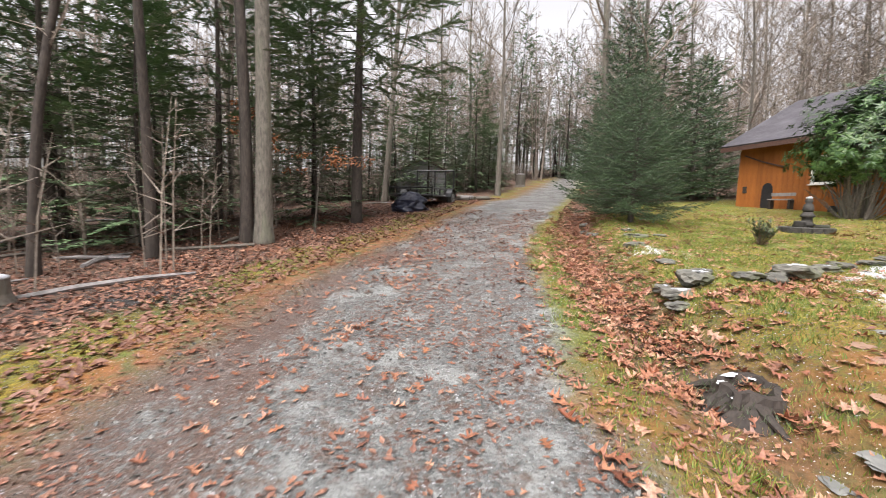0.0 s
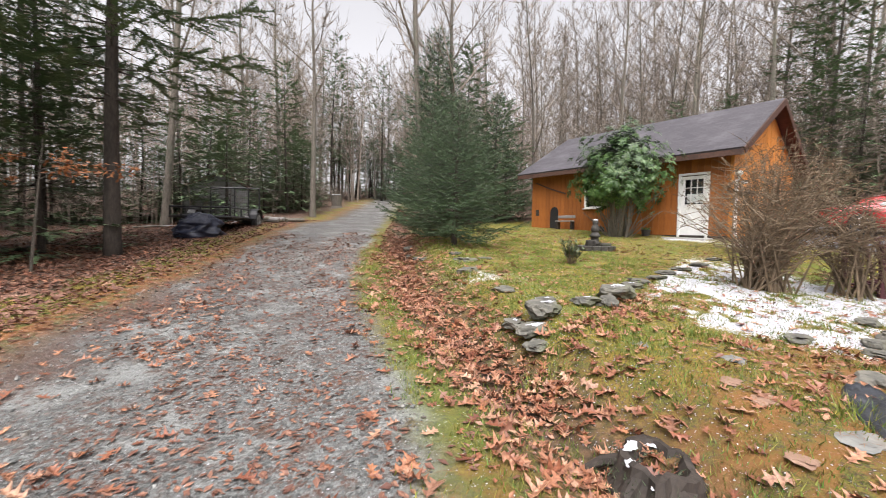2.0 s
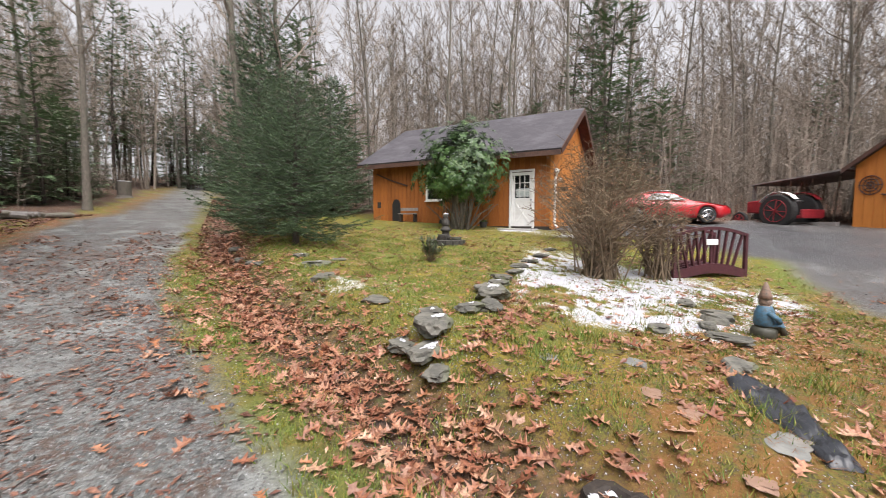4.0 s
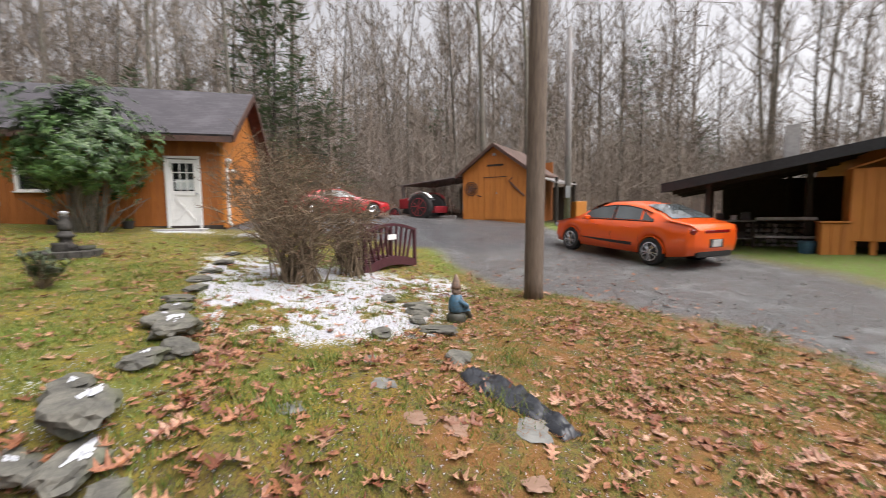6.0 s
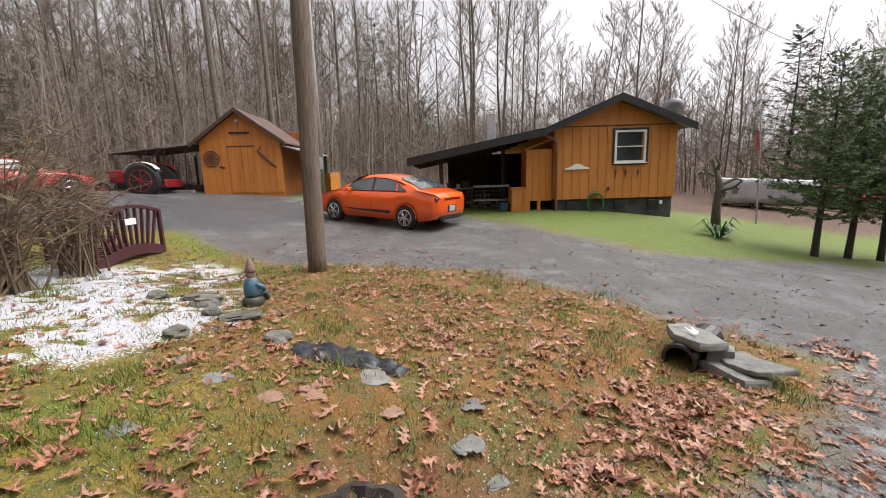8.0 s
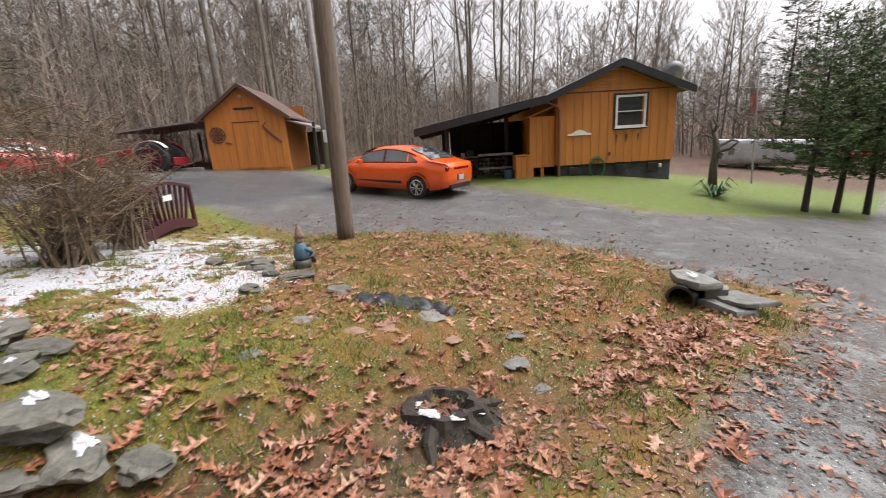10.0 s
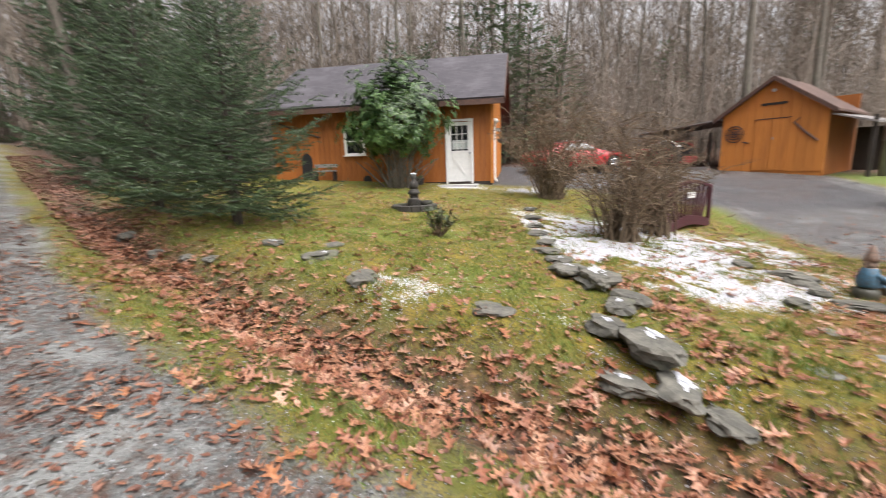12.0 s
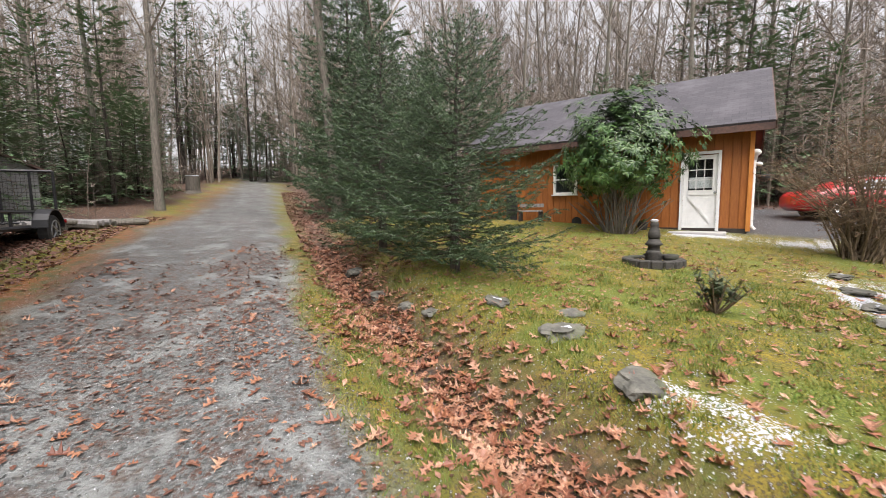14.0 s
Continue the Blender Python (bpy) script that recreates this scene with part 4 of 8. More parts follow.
def shed():
    m = pose(21.8, -0.25, 1.33, 0, 0, -127.4)
    s = thing("tool_shed", m, "orange plank shed with double doors and brown gable roof", "shed")
    W, H, D = 3.46, 2.3, 3.6

    def rake(x):
        return H + 0.72 * min(x, W - x)
    k = Soup()
    k.prism([(0, -0.2), (W, -0.2), (W, H), (W / 2, rake(W / 2)), (0, H)], 0.03, 0.12, 1)
    g = part("front_wall", k, HOUSE_ORANGE, s)
    plank_wall(g, pose(0, 0.028, 0), W, 0.02, lambda x: rake(x) - 0.01, [(1.20, 2.32, 0.0, 2.05)], HOUSE_ORANGE, 0.29)
    # side and rear walls use the darker orange that has shade mixed in
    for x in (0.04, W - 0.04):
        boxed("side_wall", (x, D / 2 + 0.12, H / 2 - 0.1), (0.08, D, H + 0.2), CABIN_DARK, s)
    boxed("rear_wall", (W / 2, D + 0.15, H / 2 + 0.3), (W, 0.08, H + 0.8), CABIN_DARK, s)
    for i in (0, 1):
        d = new("door")
        d.parent, d.matrix_basis, d.empty_display_size = s, pose(1.22 + 0.55 * i, -0.01, 0.05), 0.1
        for j in (0, 1):
            boxed("board", (0.135 + 0.27 * j, 0.01, 1.0), (0.262, 0.03, 1.98), HOUSE_ORANGE, d)
        if i:
            boxed("latch", (0.06, -0.015, 1.25), (0.05, 0.02, 0.09), STEEL, d)
    boxed("door_lintel", (1.76, -0.02, 2.06), (1.2, 0.03, 0.035), TRIM_BROWN, s)
    boxed("vent_slot", (1.76, -0.02, 2.62), (0.86, 0.03, 0.09), DARK_WOOD, s)
    boxed("gable_lamp", (1.72, -0.06, 3.12), (0.12, 0.10, 0.10), CONCRETE, s)
    k = Soup()
    for a in range(16):
        t, u = a * math.pi / 8, (a + 1) * math.pi / 8
        k.tube([(0.33 * math.cos(t), -0.03, 0.33 * math.sin(t)), (0.33 * math.cos(u), -0.03, 0.33 * math.sin(u))], 0.02, 5, caps=False)
    for a in range(8):
        t = a * math.pi / 4
        k.tube([(0, -0.03, 0), (0.33 * math.cos(t), -0.03, 0.33 * math.sin(t))], 0.014, 4)
    for r in (0.12, 0.22):
        for a in range(12):
            t, u = a * math.pi / 6, (a + 1) * math.pi / 6
            k.tube([(r * math.cos(t), -0.03, r * math.sin(t)), (r * math.cos(u), -0.03, r * math.sin(u))], 0.02, 4, caps=False)
    part("wheel_ornament", k, TRIM_BROWN, s, "rusty woven wheel ornament", m=pose(0.48, 0, 1.55))
    k = Soup()
    k.tube([(0.8, -0.03, 1.22), (1.02, -0.03, 1.16)], 0.03, 6)
    k.tube([(2.46, -0.03, 1.85), (2.85, -0.04, 1.45), (3.22, -0.03, 1.12)], [0.03, 0.045, 0.035], 6)
    k.tube([(2.46, -0.03, 1.85), (2.62, -0.03, 2.0)], 0.02, 5)
    part("hung_tool", k, TRIM_BROWN, s, "old wooden yoke hung on the wall")
    r = Soup()
    t = 0.08
    for x0, z0, x1, z1 in ((-0.28, 2.12, W / 2, 3.57), (W / 2, 3.57, W + 0.28, 2.12)):
        r.add([(x0, -0.25, z0), (x1, -0.25, z1), (x1, -0.25, z1 + t), (x0, -0.25, z0 + t), (x0, D + 0.4, z0), (x1, D + 0.4, z1), (x1, D + 0.4, z1 + t), (x0, D + 0.4, z0 + t)],
              [(0, 1, 2, 3), (7, 6, 5, 4), (0, 4, 5, 1), (1, 5, 6, 2), (2, 6, 7, 3), (3, 7, 4, 0)])
    part("roof", r, SHED_SHINGLE, s)
    for x0, z0, x1, z1 in ((-0.28, 2.12, W / 2, 3.57), (W / 2, 3.57, W + 0.28, 2.12)):
        k = Soup()
        k.add([(x0, -0.285, z0 - 0.09), (x1, -0.285, z1 - 0.09), (x1, -0.285, z1 + 0.07), (x0, -0.285, z0 + 0.07), (x0, -0.255, z0 - 0.09), (x1, -0.255, z1 - 0.09), (x1, -0.255, z1 + 0.07), (x0, -0.255, z0 + 0.07)],
              [(0, 1, 2, 3), (7, 6, 5, 4), (0, 4, 5, 1), (1, 5, 6, 2), (2, 6, 7, 3), (3, 7, 4, 0)])
        part("barge_board", k, TRIM_BROWN, s)
    # lean-to shelters on both sides
    for nm, x0, z0, x1, z1 in (("left_lean_to_roof", -3.9, 1.86, -0.1, 2.18), ("right_lean_to_roof", W + 0.1, 2.0, W + 1.3, 1.62)):
        k = Soup()
        k.add([(x0, -0.1, z0), (x1, -0.1, z1), (x1, -0.1, z1 + 0.06), (x0, -0.1, z0 + 0.06), (x0, D, z0 + 0.1), (x1, D, z1 + 0.1), (x1, D, z1 + 0.16), (x0, D, z0 + 0.16)],
              [(0, 1, 2, 3), (7, 6, 5, 4), (0, 4, 5, 1), (1, 5, 6, 2), (2, 6, 7, 3), (3, 7, 4, 0)])
        part(nm, k, GREY_WOOD, s)
    for x, y in ((-3.75, 0.1), (-3.75, 3.4), (-1.9, 3.4), (W + 1.2, 0.1), (W + 1.2, 3.4)):
        boxed("lean_to_post", (x, y, 0.85), (0.12, 0.12, 2.1), GREY_WOOD if x < 0 else DARK_WOOD, s)
    boxed("lean_to_back", (W + 0.65, 3.4, 0.8), (1.1, 0.06, 1.7), DARK_WOOD, s)
    boxed("threshold_beam", (-1.6, -0.25, 0.12), (2.6, 0.22, 0.26), GREY_WOOD, s)


shed()


def far_shed():
    """Small grey shed among the trees behind the trailer."""
    x, y = -0.2, 24.2
    s = thing("garden_shed", on_ground(x, y, 12), "small grey weathered wooden shed among trees", "shed")
    k = Soup()
    k.prism([(0, -0.4), (2.6, -0.4), (2.6, 1.75), (1.3, 2.35), (0, 1.75)], 0.0, 2.6, 1)
    body = part("wall", k, SHED_GREY, s)
    for i in range(12):
        boxed("lap_board", (1.3, -0.012, -0.1 + 0.155 * i), (2.6, 0.02, 0.148), SHED_GREY, body, bevel=0.003)
    for x0, z0, x1, z1 in ((-0.2, 1.68, 1.3, 2.37), (1.3, 2.37, 2.8, 1.68)):
        k = Soup()
        k.add([(x0, -0.2, z0), (x1, -0.2, z1), (x1, -0.2, z1 + 0.07), (x0, -0.2, z0 + 0.07), (x0, 2.8, z0), (x1, 2.8, z1), (x1, 2.8, z1 + 0.07), (x0, 2.8, z0 + 0.07)],
              [(0, 1, 2, 3), (7, 6, 5, 4), (0, 4, 5, 1), (1, 5, 6, 2), (2, 6, 7, 3), (3, 7, 4, 0)])
        part("roof_slope", k, TRIM_BROWN, s)


far_shed()
# ---- vehicles ----
def wheel(owner, m, r, w, spokes=10, rim_mat=None, tread=0.0):
    """Wheel at m with its axle along local y, outside at -y."""
    wh = new("wheel")
    wh.parent, wh.matrix_basis, wh.empty_display_size = owner, m, 0.1
    k = Soup()
    prof = [(r * 0.66, -w / 2), (r * 0.93, -w / 2), (r, -w / 2 + 0.03), (r, w / 2 - 0.03), (r * 0.93, w / 2), (r * 0.66, w / 2)]
    k.lathe(prof, 28)
    part("tyre", k, RUBBER, wh, smooth=False, m=pose(0, 0, 0, 90, 0, 0))
    k = Soup()
    n = 20
    for j in range(n):
        a, b = 2 * math.pi * j / n, 2 * math.pi * (j + 1) / n
        k.tube([(r * 0.66 * math.cos(a), -w / 2 - 0.004, r * 0.66 * math.sin(a)), (r * 0.66 * math.cos(b), -w / 2 - 0.004, r * 0.66 * math.sin(b))], 0.014, 5, caps=False)
    for j in range(spokes):
        a = 2 * math.pi * j / spokes + (0.12 if j % 2 else -0.12)
        k.tube([(0.05 * math.cos(a), -w / 2 - 0.012, 0.05 * math.sin(a)), (r * 0.66 * math.cos(a), -w / 2 - 0.002, r * 0.66 * math.sin(a))], [0.022, 0.014], 5)
    k.lathe([(0.06, w / 2 - 0.01), (0.06, w / 2 + 0.016), (0.03, w / 2 + 0.024)], 14)
    k.v[-42:] = [(p[0], -p[2], p[1]) for p in k.v[-42:]]
    part("rim", k, rim_mat or CHROME, wh)
    return wh


def loft(k, sections):
    """Skin between closed sections of equal count; ends capped."""
    n, s0 = len(sections[0]), len(k.v)
    for sec in sections:
        k.v += [tuple(p) for p in sec]
    for i in range(len(sections) - 1):
        for j in range(n):
            q = (j + 1) % n
            k.f.append((s0 + i * n + j, s0 + i * n + q, s0 + (i + 1) * n + q, s0 + (i + 1) * n + j))
    k.f.append(tuple(s0 + j for j in range(n)))
    k.f.append(tuple(s0 + (len(sections) - 1) * n + j for j in reversed(range(n))))


def curve(keys, x):
    """Smooth value of a profile at x."""
    for (a, p), (b, q) in zip(keys, keys[1:]):
        if x <= b:
            t = (x - a) / (b - a)
            t = t * t * (3 - 2 * t) * 0.5 + t * 0.5
            return p + (q - p) * t
    return keys[-1][1]


def car_body(k, shoulder, roof, half, low, L, green, arches, r_arch, steps=64):
    """Closed car skin along x (0 rear, L front). Returns a function for points on the cabin's side."""
    secs = []
    for i in range(steps + 1):
        x = L * i / steps
        sh, rf, hw, lo = curve(shoulder, x), curve(roof, x), curve(half, x), curve(low, x)
        for ax in arches:
            d = abs(x - ax)
            if d < r_arch:
                lo = max(lo, 0.31 + math.sqrt(r_arch * r_arch - d * d))
        gh = max(rf - sh, 0.0)
        inner = hw * (1 - 0.24 * min(gh / 0.45, 1.0))
        side = [(hw * 0.94, lo), (hw, lo + (sh - lo) * 0.35 if lo < sh - 0.1 else sh - 0.08), (hw * 0.995, lo + (sh - lo) * 0.7), (hw * 0.96, sh), (hw * 0.93 - 0.005, sh + 0.015)]
        top = [(inner * 1.0, sh + gh * 0.86 + 0.02), (inner * 0.82, sh + gh * 0.965 + 0.03), (inner * 0.4, rf + 0.045), (0, rf + 0.05)]
        right = side + top
        sec = [(x, -y, z) for y, z in right] + [(x, y, z) for y, z in reversed(right[:-1])]
        secs.append(sec)
    loft(k, secs)


def orange_sedan():
    x, y = 10.36, -2.88
    dx, dy = 2.55, 0.83
    ang = math.degrees(math.atan2(dy, dx))
    zr, zf = ground_z(10.4, -3.2), ground_z(12.9, -2.4)
    pitch = -math.degrees(math.atan2(zf - zr, 2.70))
    # origin: ground below the rear axle's middle, x forward
    left = Vector((-math.sin(radians(ang)), math.cos(radians(ang)), 0))
    o = Vector((x, y, 0)) - left * 0.80
    c = thing("sedan_car", pose(o.x, o.y, (zr + ground_z(10.7, -4.2)) / 2 - 0.005, 0, pitch, ang), "bright orange four-door sedan with black side stripe, wet, parked on gravel", "car")
    L = 4.67
    m = pose(-0.98, 0, 0)
    shoulder = [(0, 0.86), (0.12, 0.98), (0.5, 1.02), (1.3, 0.99), (3.0, 0.94), (3.7, 0.89), (4.3, 0.78), (4.6, 0.62), (4.67, 0.56)]
    roof = [(0, 0.86), (0.12, 0.985), (0.55, 1.05), (0.95, 1.22), (1.5, 1.38), (2.0, 1.425), (2.5, 1.40), (2.95, 1.24), (3.45, 0.98), (3.7, 0.90), (4.3, 0.78), (4.6, 0.62), (4.67, 0.56)]
    half = [(0, 0.70), (0.15, 0.83), (0.6, 0.905), (2.3, 0.915), (3.8, 0.90), (4.35, 0.82), (4.6, 0.62), (4.67, 0.5)]
    low = [(0, 0.42), (0.2, 0.30), (0.6, 0.24), (4.0, 0.20), (4.4, 0.22), (4.67, 0.36)]
    k = Soup()
    car_body(k, shoulder, roof, half, low, L, None, (0.98, 3.68), 0.36, 96)
    part("body", k, CAR_PAINT, c, smooth=True, m=m)

    def side_pt(x, f, sg, out=0.012):
        sh, rf, hw = curve(shoulder, x), curve(roof, x), curve(half, x)
        gh = rf - sh
        a, b = (hw * 0.925, sh + 0.02), (hw * (1 - 0.24 * min(gh / 0.45, 1.0)), sh + gh * 0.86 + 0.02)
        return (x, sg * (a[0] + (b[0] - a[0]) * f + out), a[1] + (b[1] - a[1]) * f)
    for sg in (1, -1):
        for nm, xs in (("rear_quarter_glass", (0.98, 1.10, 1.22, 1.30)), ("rear_door_glass", (1.36, 1.6, 1.9, 2.13)), ("front_door_glass", (2.22, 2.5, 2.75, 3.0, 3.18))):
            k = Soup()
            lo = [side_pt(x, 0.08, sg) for x in xs]
            hi = [side_pt(x, 0.92 if nm != "rear_quarter_glass" else 0.25 + 0.6 * (x - 0.98) / 0.32, sg) for x in xs]
            if nm == "front_door_glass":
                hi[-1] = side_pt(xs[-1], 0.55, sg)
            n = len(xs)
            k.add(lo + hi, [(i, i + 1, n + i + 1, n + i) for i in range(n - 1)])
            part(nm, k, DARK_GLASS, c, m=m)
        k = Soup()
        xs = [0.98, 1.3, 1.75, 2.2, 2.7, 3.1, 3.3]
        for x0, x1 in zip(xs, xs[1:]):
            k.tube([side_pt(x0, 0.02, sg, 0.014), side_pt(x1, 0.02, sg, 0.014)], 0.012, 5, caps=False)
        top = [1.05, 1.3, 1.75, 2.2, 2.7, 3.05]
        for x0, x1 in zip(top, top[1:]):
            k.tube([side_pt(x0, 0.97, sg, 0.012), side_pt(x1, 0.97, sg, 0.012)], 0.012, 5, caps=False)
        k.tube([side_pt(2.175, 0.02, sg, 0.012), side_pt(2.175, 0.97, sg, 0.012)], 0.035, 4)
        part("window_trim", k, BLACK_PAINT, c, m=m)
        k = Soup()
        def flank(x, z, out):
            return (x, sg * (curve(half, x) + out), z)
        pts = [(1.5, 0.40, 0.48), (2.0, 0.40, 0.47), (2.6, 0.405, 0.46), (3.0, 0.42, 0.455), (3.25, 0.435, 0.45)]
        k.add([flank(x, a, 0.004) for x, a, b in pts] + [flank(x, b, 0.004) for x, a, b in pts], [(i, i + 1, 6 + i, 5 + i) for i in range(4)])
        part("side_stripe", k, BLACK_PAINT, c, "black side stripe", m=m)
        for x in (1.55, 2.62):
            k = Soup()
            k.tube([flank(x, 0.83, 0.004), flank(x + 0.11, 0.835, 0.03), flank(x + 0.22, 0.84, 0.004)], 0.014, 6)
            part("door_handle", k, CAR_PAINT, c, m=m)
        k = Soup()
        for x, z0, z1 in ((1.32, 0.30, 0.96), (2.19, 0.26, 0.95), (3.28, 0.27, 0.90)):
            k.tube([flank(x, z0, 0.001), flank(x, (z0 + z1) / 2, 0.002), flank(x, z1, -0.035)], 0.004, 4)
        part("door_seam", k, BLACK_PAINT, c, m=m)
        mk = Soup()
        mk.add([(0, 0, 0), (0.10, 0, 0.02), (0.12, 0.18, 0.02), (0.0, 0.2, 0.0), (0.0, 0, 0.11), (0.09, 0, 0.12), (0.10, 0.17, 0.13), (0.0, 0.19, 0.12)], [(0, 1, 2, 3), (4, 7, 6, 5), (0, 4, 5, 1), (1, 5, 6, 2), (2, 6, 7, 3), (3, 7, 4, 0)])
        part("door_mirror", mk, CAR_PAINT, c, bevel=0.02, m=m @ pose(2.98, 0.84 if sg > 0 else -0.84, 0.93) @ Matrix.Diagonal((1, sg, 1, 1)))
        k = Soup()
        k.box((0.10, sg * 0.58, 0.86), (0.16, 0.40, 0.13))
        part("tail_lamp", k, TAIL_RED, c, bevel=0.03, m=m)
        k = Soup()
        k.box((4.45, sg * 0.62, 0.66), (0.22, 0.28, 0.12))
        part("headlight", k, CHROME, c, bevel=0.03, m=m)
        for ax in (0.98, 3.68):
            k = Soup()
            n = 14
            ring = [(ax + 0.365 * math.cos(math.pi * j / n), sg * (curve(half, ax) - 0.012), 0.31 + 0.365 * math.sin(math.pi * j / n)) for j in range(n + 1)]
            k.tube(ring, 0.016, 5)
            part("arch_lip", k, CAR_PAINT, c, m=m)
        for ax in (0.98, 3.68):
            k = Soup()
            k.box((ax, sg * 0.5, 0.45), (0.8, 0.5, 0.5))
            part("wheel_well", k, BLACK_PAINT, c, m=m)
    k = Soup()
    rows = []
    for x in (0.60, 0.78, 0.95, 1.15, 1.38):
        hw = curve(half, x)
        gh = max(curve(roof, x) - curve(shoulder, x), 0)
        inner = hw * (1 - 0.24 * min(gh / 0.45, 1.0)) * 0.80
        rows.append([(x, -inner, curve(roof, x) + 0.052), (x, 0, curve(roof, x) + 0.070), (x, inner, curve(roof, x) + 0.052)])
    for r in rows:
        k.v += r
    for i in range(4):
        for j in range(2):
            k.f.append((i * 3 + j, i * 3 + j + 1, (i + 1) * 3 + j + 1, (i + 1) * 3 + j))
    part("rear_window", k, DARK_GLASS, c, m=m)
    k = Soup()
    for i, x in enumerate((2.66, 2.95, 3.2, 3.42)):
        inner = curve(half, x) * 0.70
        k.v += [(x, -inner, curve(roof, x) + 0.056), (x, 0, curve(roof, x) + 0.074), (x, inner, curve(roof, x) + 0.056)]
    for i in range(3):
        for j in range(2):
            k.f.append((i * 3 + j, i * 3 + j + 1, (i + 1) * 3 + j + 1, (i + 1) * 3 + j))
    part("windscreen", k, DARK_GLASS, c, m=m)
    boxed("light_bar", (-0.965, 0, 0.865), (0.05, 0.9, 0.09), TAIL_RED, c, bevel=0.02)
    boxed("rear_bumper_insert", (-0.93, 0, 0.37), (0.10, 1.2, 0.16), BLACK_PAINT, c, bevel=0.03)
    boxed("number_plate", (-0.99, 0, 0.60), (0.02, 0.32, 0.16), CONCRETE, c)
    boxed("plate_recess", (-0.962, 0, 0.60), (0.04, 0.5, 0.2), BLACK_PAINT, c)
    k = Soup()
    k.tube([(0.62, 0, 1.47), (0.5, 0, 1.60)], [0.008, 0.004], 5)
    part("antenna", k, BLACK_PAINT, c)
    for ax in (0.0, 2.70):
        wheel(c, pose(ax, 0.80, 0.315, 0, 0, 180), 0.325, 0.22)
        wheel(c, pose(ax, -0.80, 0.315), 0.325, 0.22)


orange_sedan()


def red_car():
    x, y = 20.2, 5.7
    c = thing("red_coupe", on_ground(x, y, -62), "red parked car with dusting of snow beyond the shrubs", "car")
    m = pose(-2.3, 0, 0)
    shoulder = [(0, 0.70), (0.2, 0.84), (1.3, 0.86), (3.4, 0.80), (4.4, 0.66), (4.6, 0.55)]
    roof = [(0, 0.70), (0.2, 0.85), (0.7, 0.92), (1.3, 1.18), (1.9, 1.25), (2.4, 1.20), (3.1, 0.86), (4.4, 0.66), (4.6, 0.55)]
    half = [(0, 0.70), (0.2, 0.84), (2.3, 0.9), (4.2, 0.84), (4.6, 0.6)]
    low = [(0, 0.40), (0.3, 0.24), (4.2, 0.2), (4.6, 0.34)]
    k = Soup()
    car_body(k, shoulder, roof, half, low, 4.6, None, (0.95, 3.65), 0.36, 48)
    part("body", k, RED_PAINT, c, smooth=True, m=m)
    for sg in (1, -1):
        k = Soup()
        k.add([(1.35, sg * 0.80, 0.92), (2.85, sg * 0.82, 0.90), (2.4, sg * 0.70, 1.17), (1.6, sg * 0.70, 1.2)], [(0, 1, 2, 3)])
        part("side_glass", k, DARK_GLASS, c, m=m @ pose(0, sg * 0.03, 0))
        for ax in (0.95, 3.65):
            wheel(c, m @ pose(ax, sg * 0.78, 0.31, 0, 0, 180 if sg > 0 else 0), 0.315, 0.22)
    k = Soup()
    k.box((1.95, 0, 1.30), (0.8, 1.1, 0.03))
    part("snow_on_roof", k, SNOW, c, "thin snow", bevel=0.012, m=m)


red_car()


def red_truck():
    c = thing("pickup_truck", on_ground(2.6, -30.5, 175), "red pickup truck parked far down the lawn", "truck")
    k = Soup()
    k.box((0, 0, 0.72), (5.0, 1.8, 0.55))
    part("body", k, RED_PAINT, c, bevel=0.08)
    k = Soup()
    k.prism([(-0.5, 0.98), (1.15, 0.98), (0.75, 1.55), (-0.4, 1.55)], -0.8, 0.8, 1)
    part("cab", k, RED_PAINT, c, bevel=0.05)
    k = Soup()
    k.prism([(-0.38, 1.05), (0.95, 1.05), (0.65, 1.48), (-0.3, 1.48)], -0.82, 0.82, 1)
    part("side_glass", k, DARK_GLASS, c)
    for ax in (-1.6, 1.55):
        for sg in (1, -1):
            wheel(c, pose(ax, sg * 0.82, 0.35, 0, 0, 180 if sg > 0 else 0), 0.36, 0.24)


red_truck()


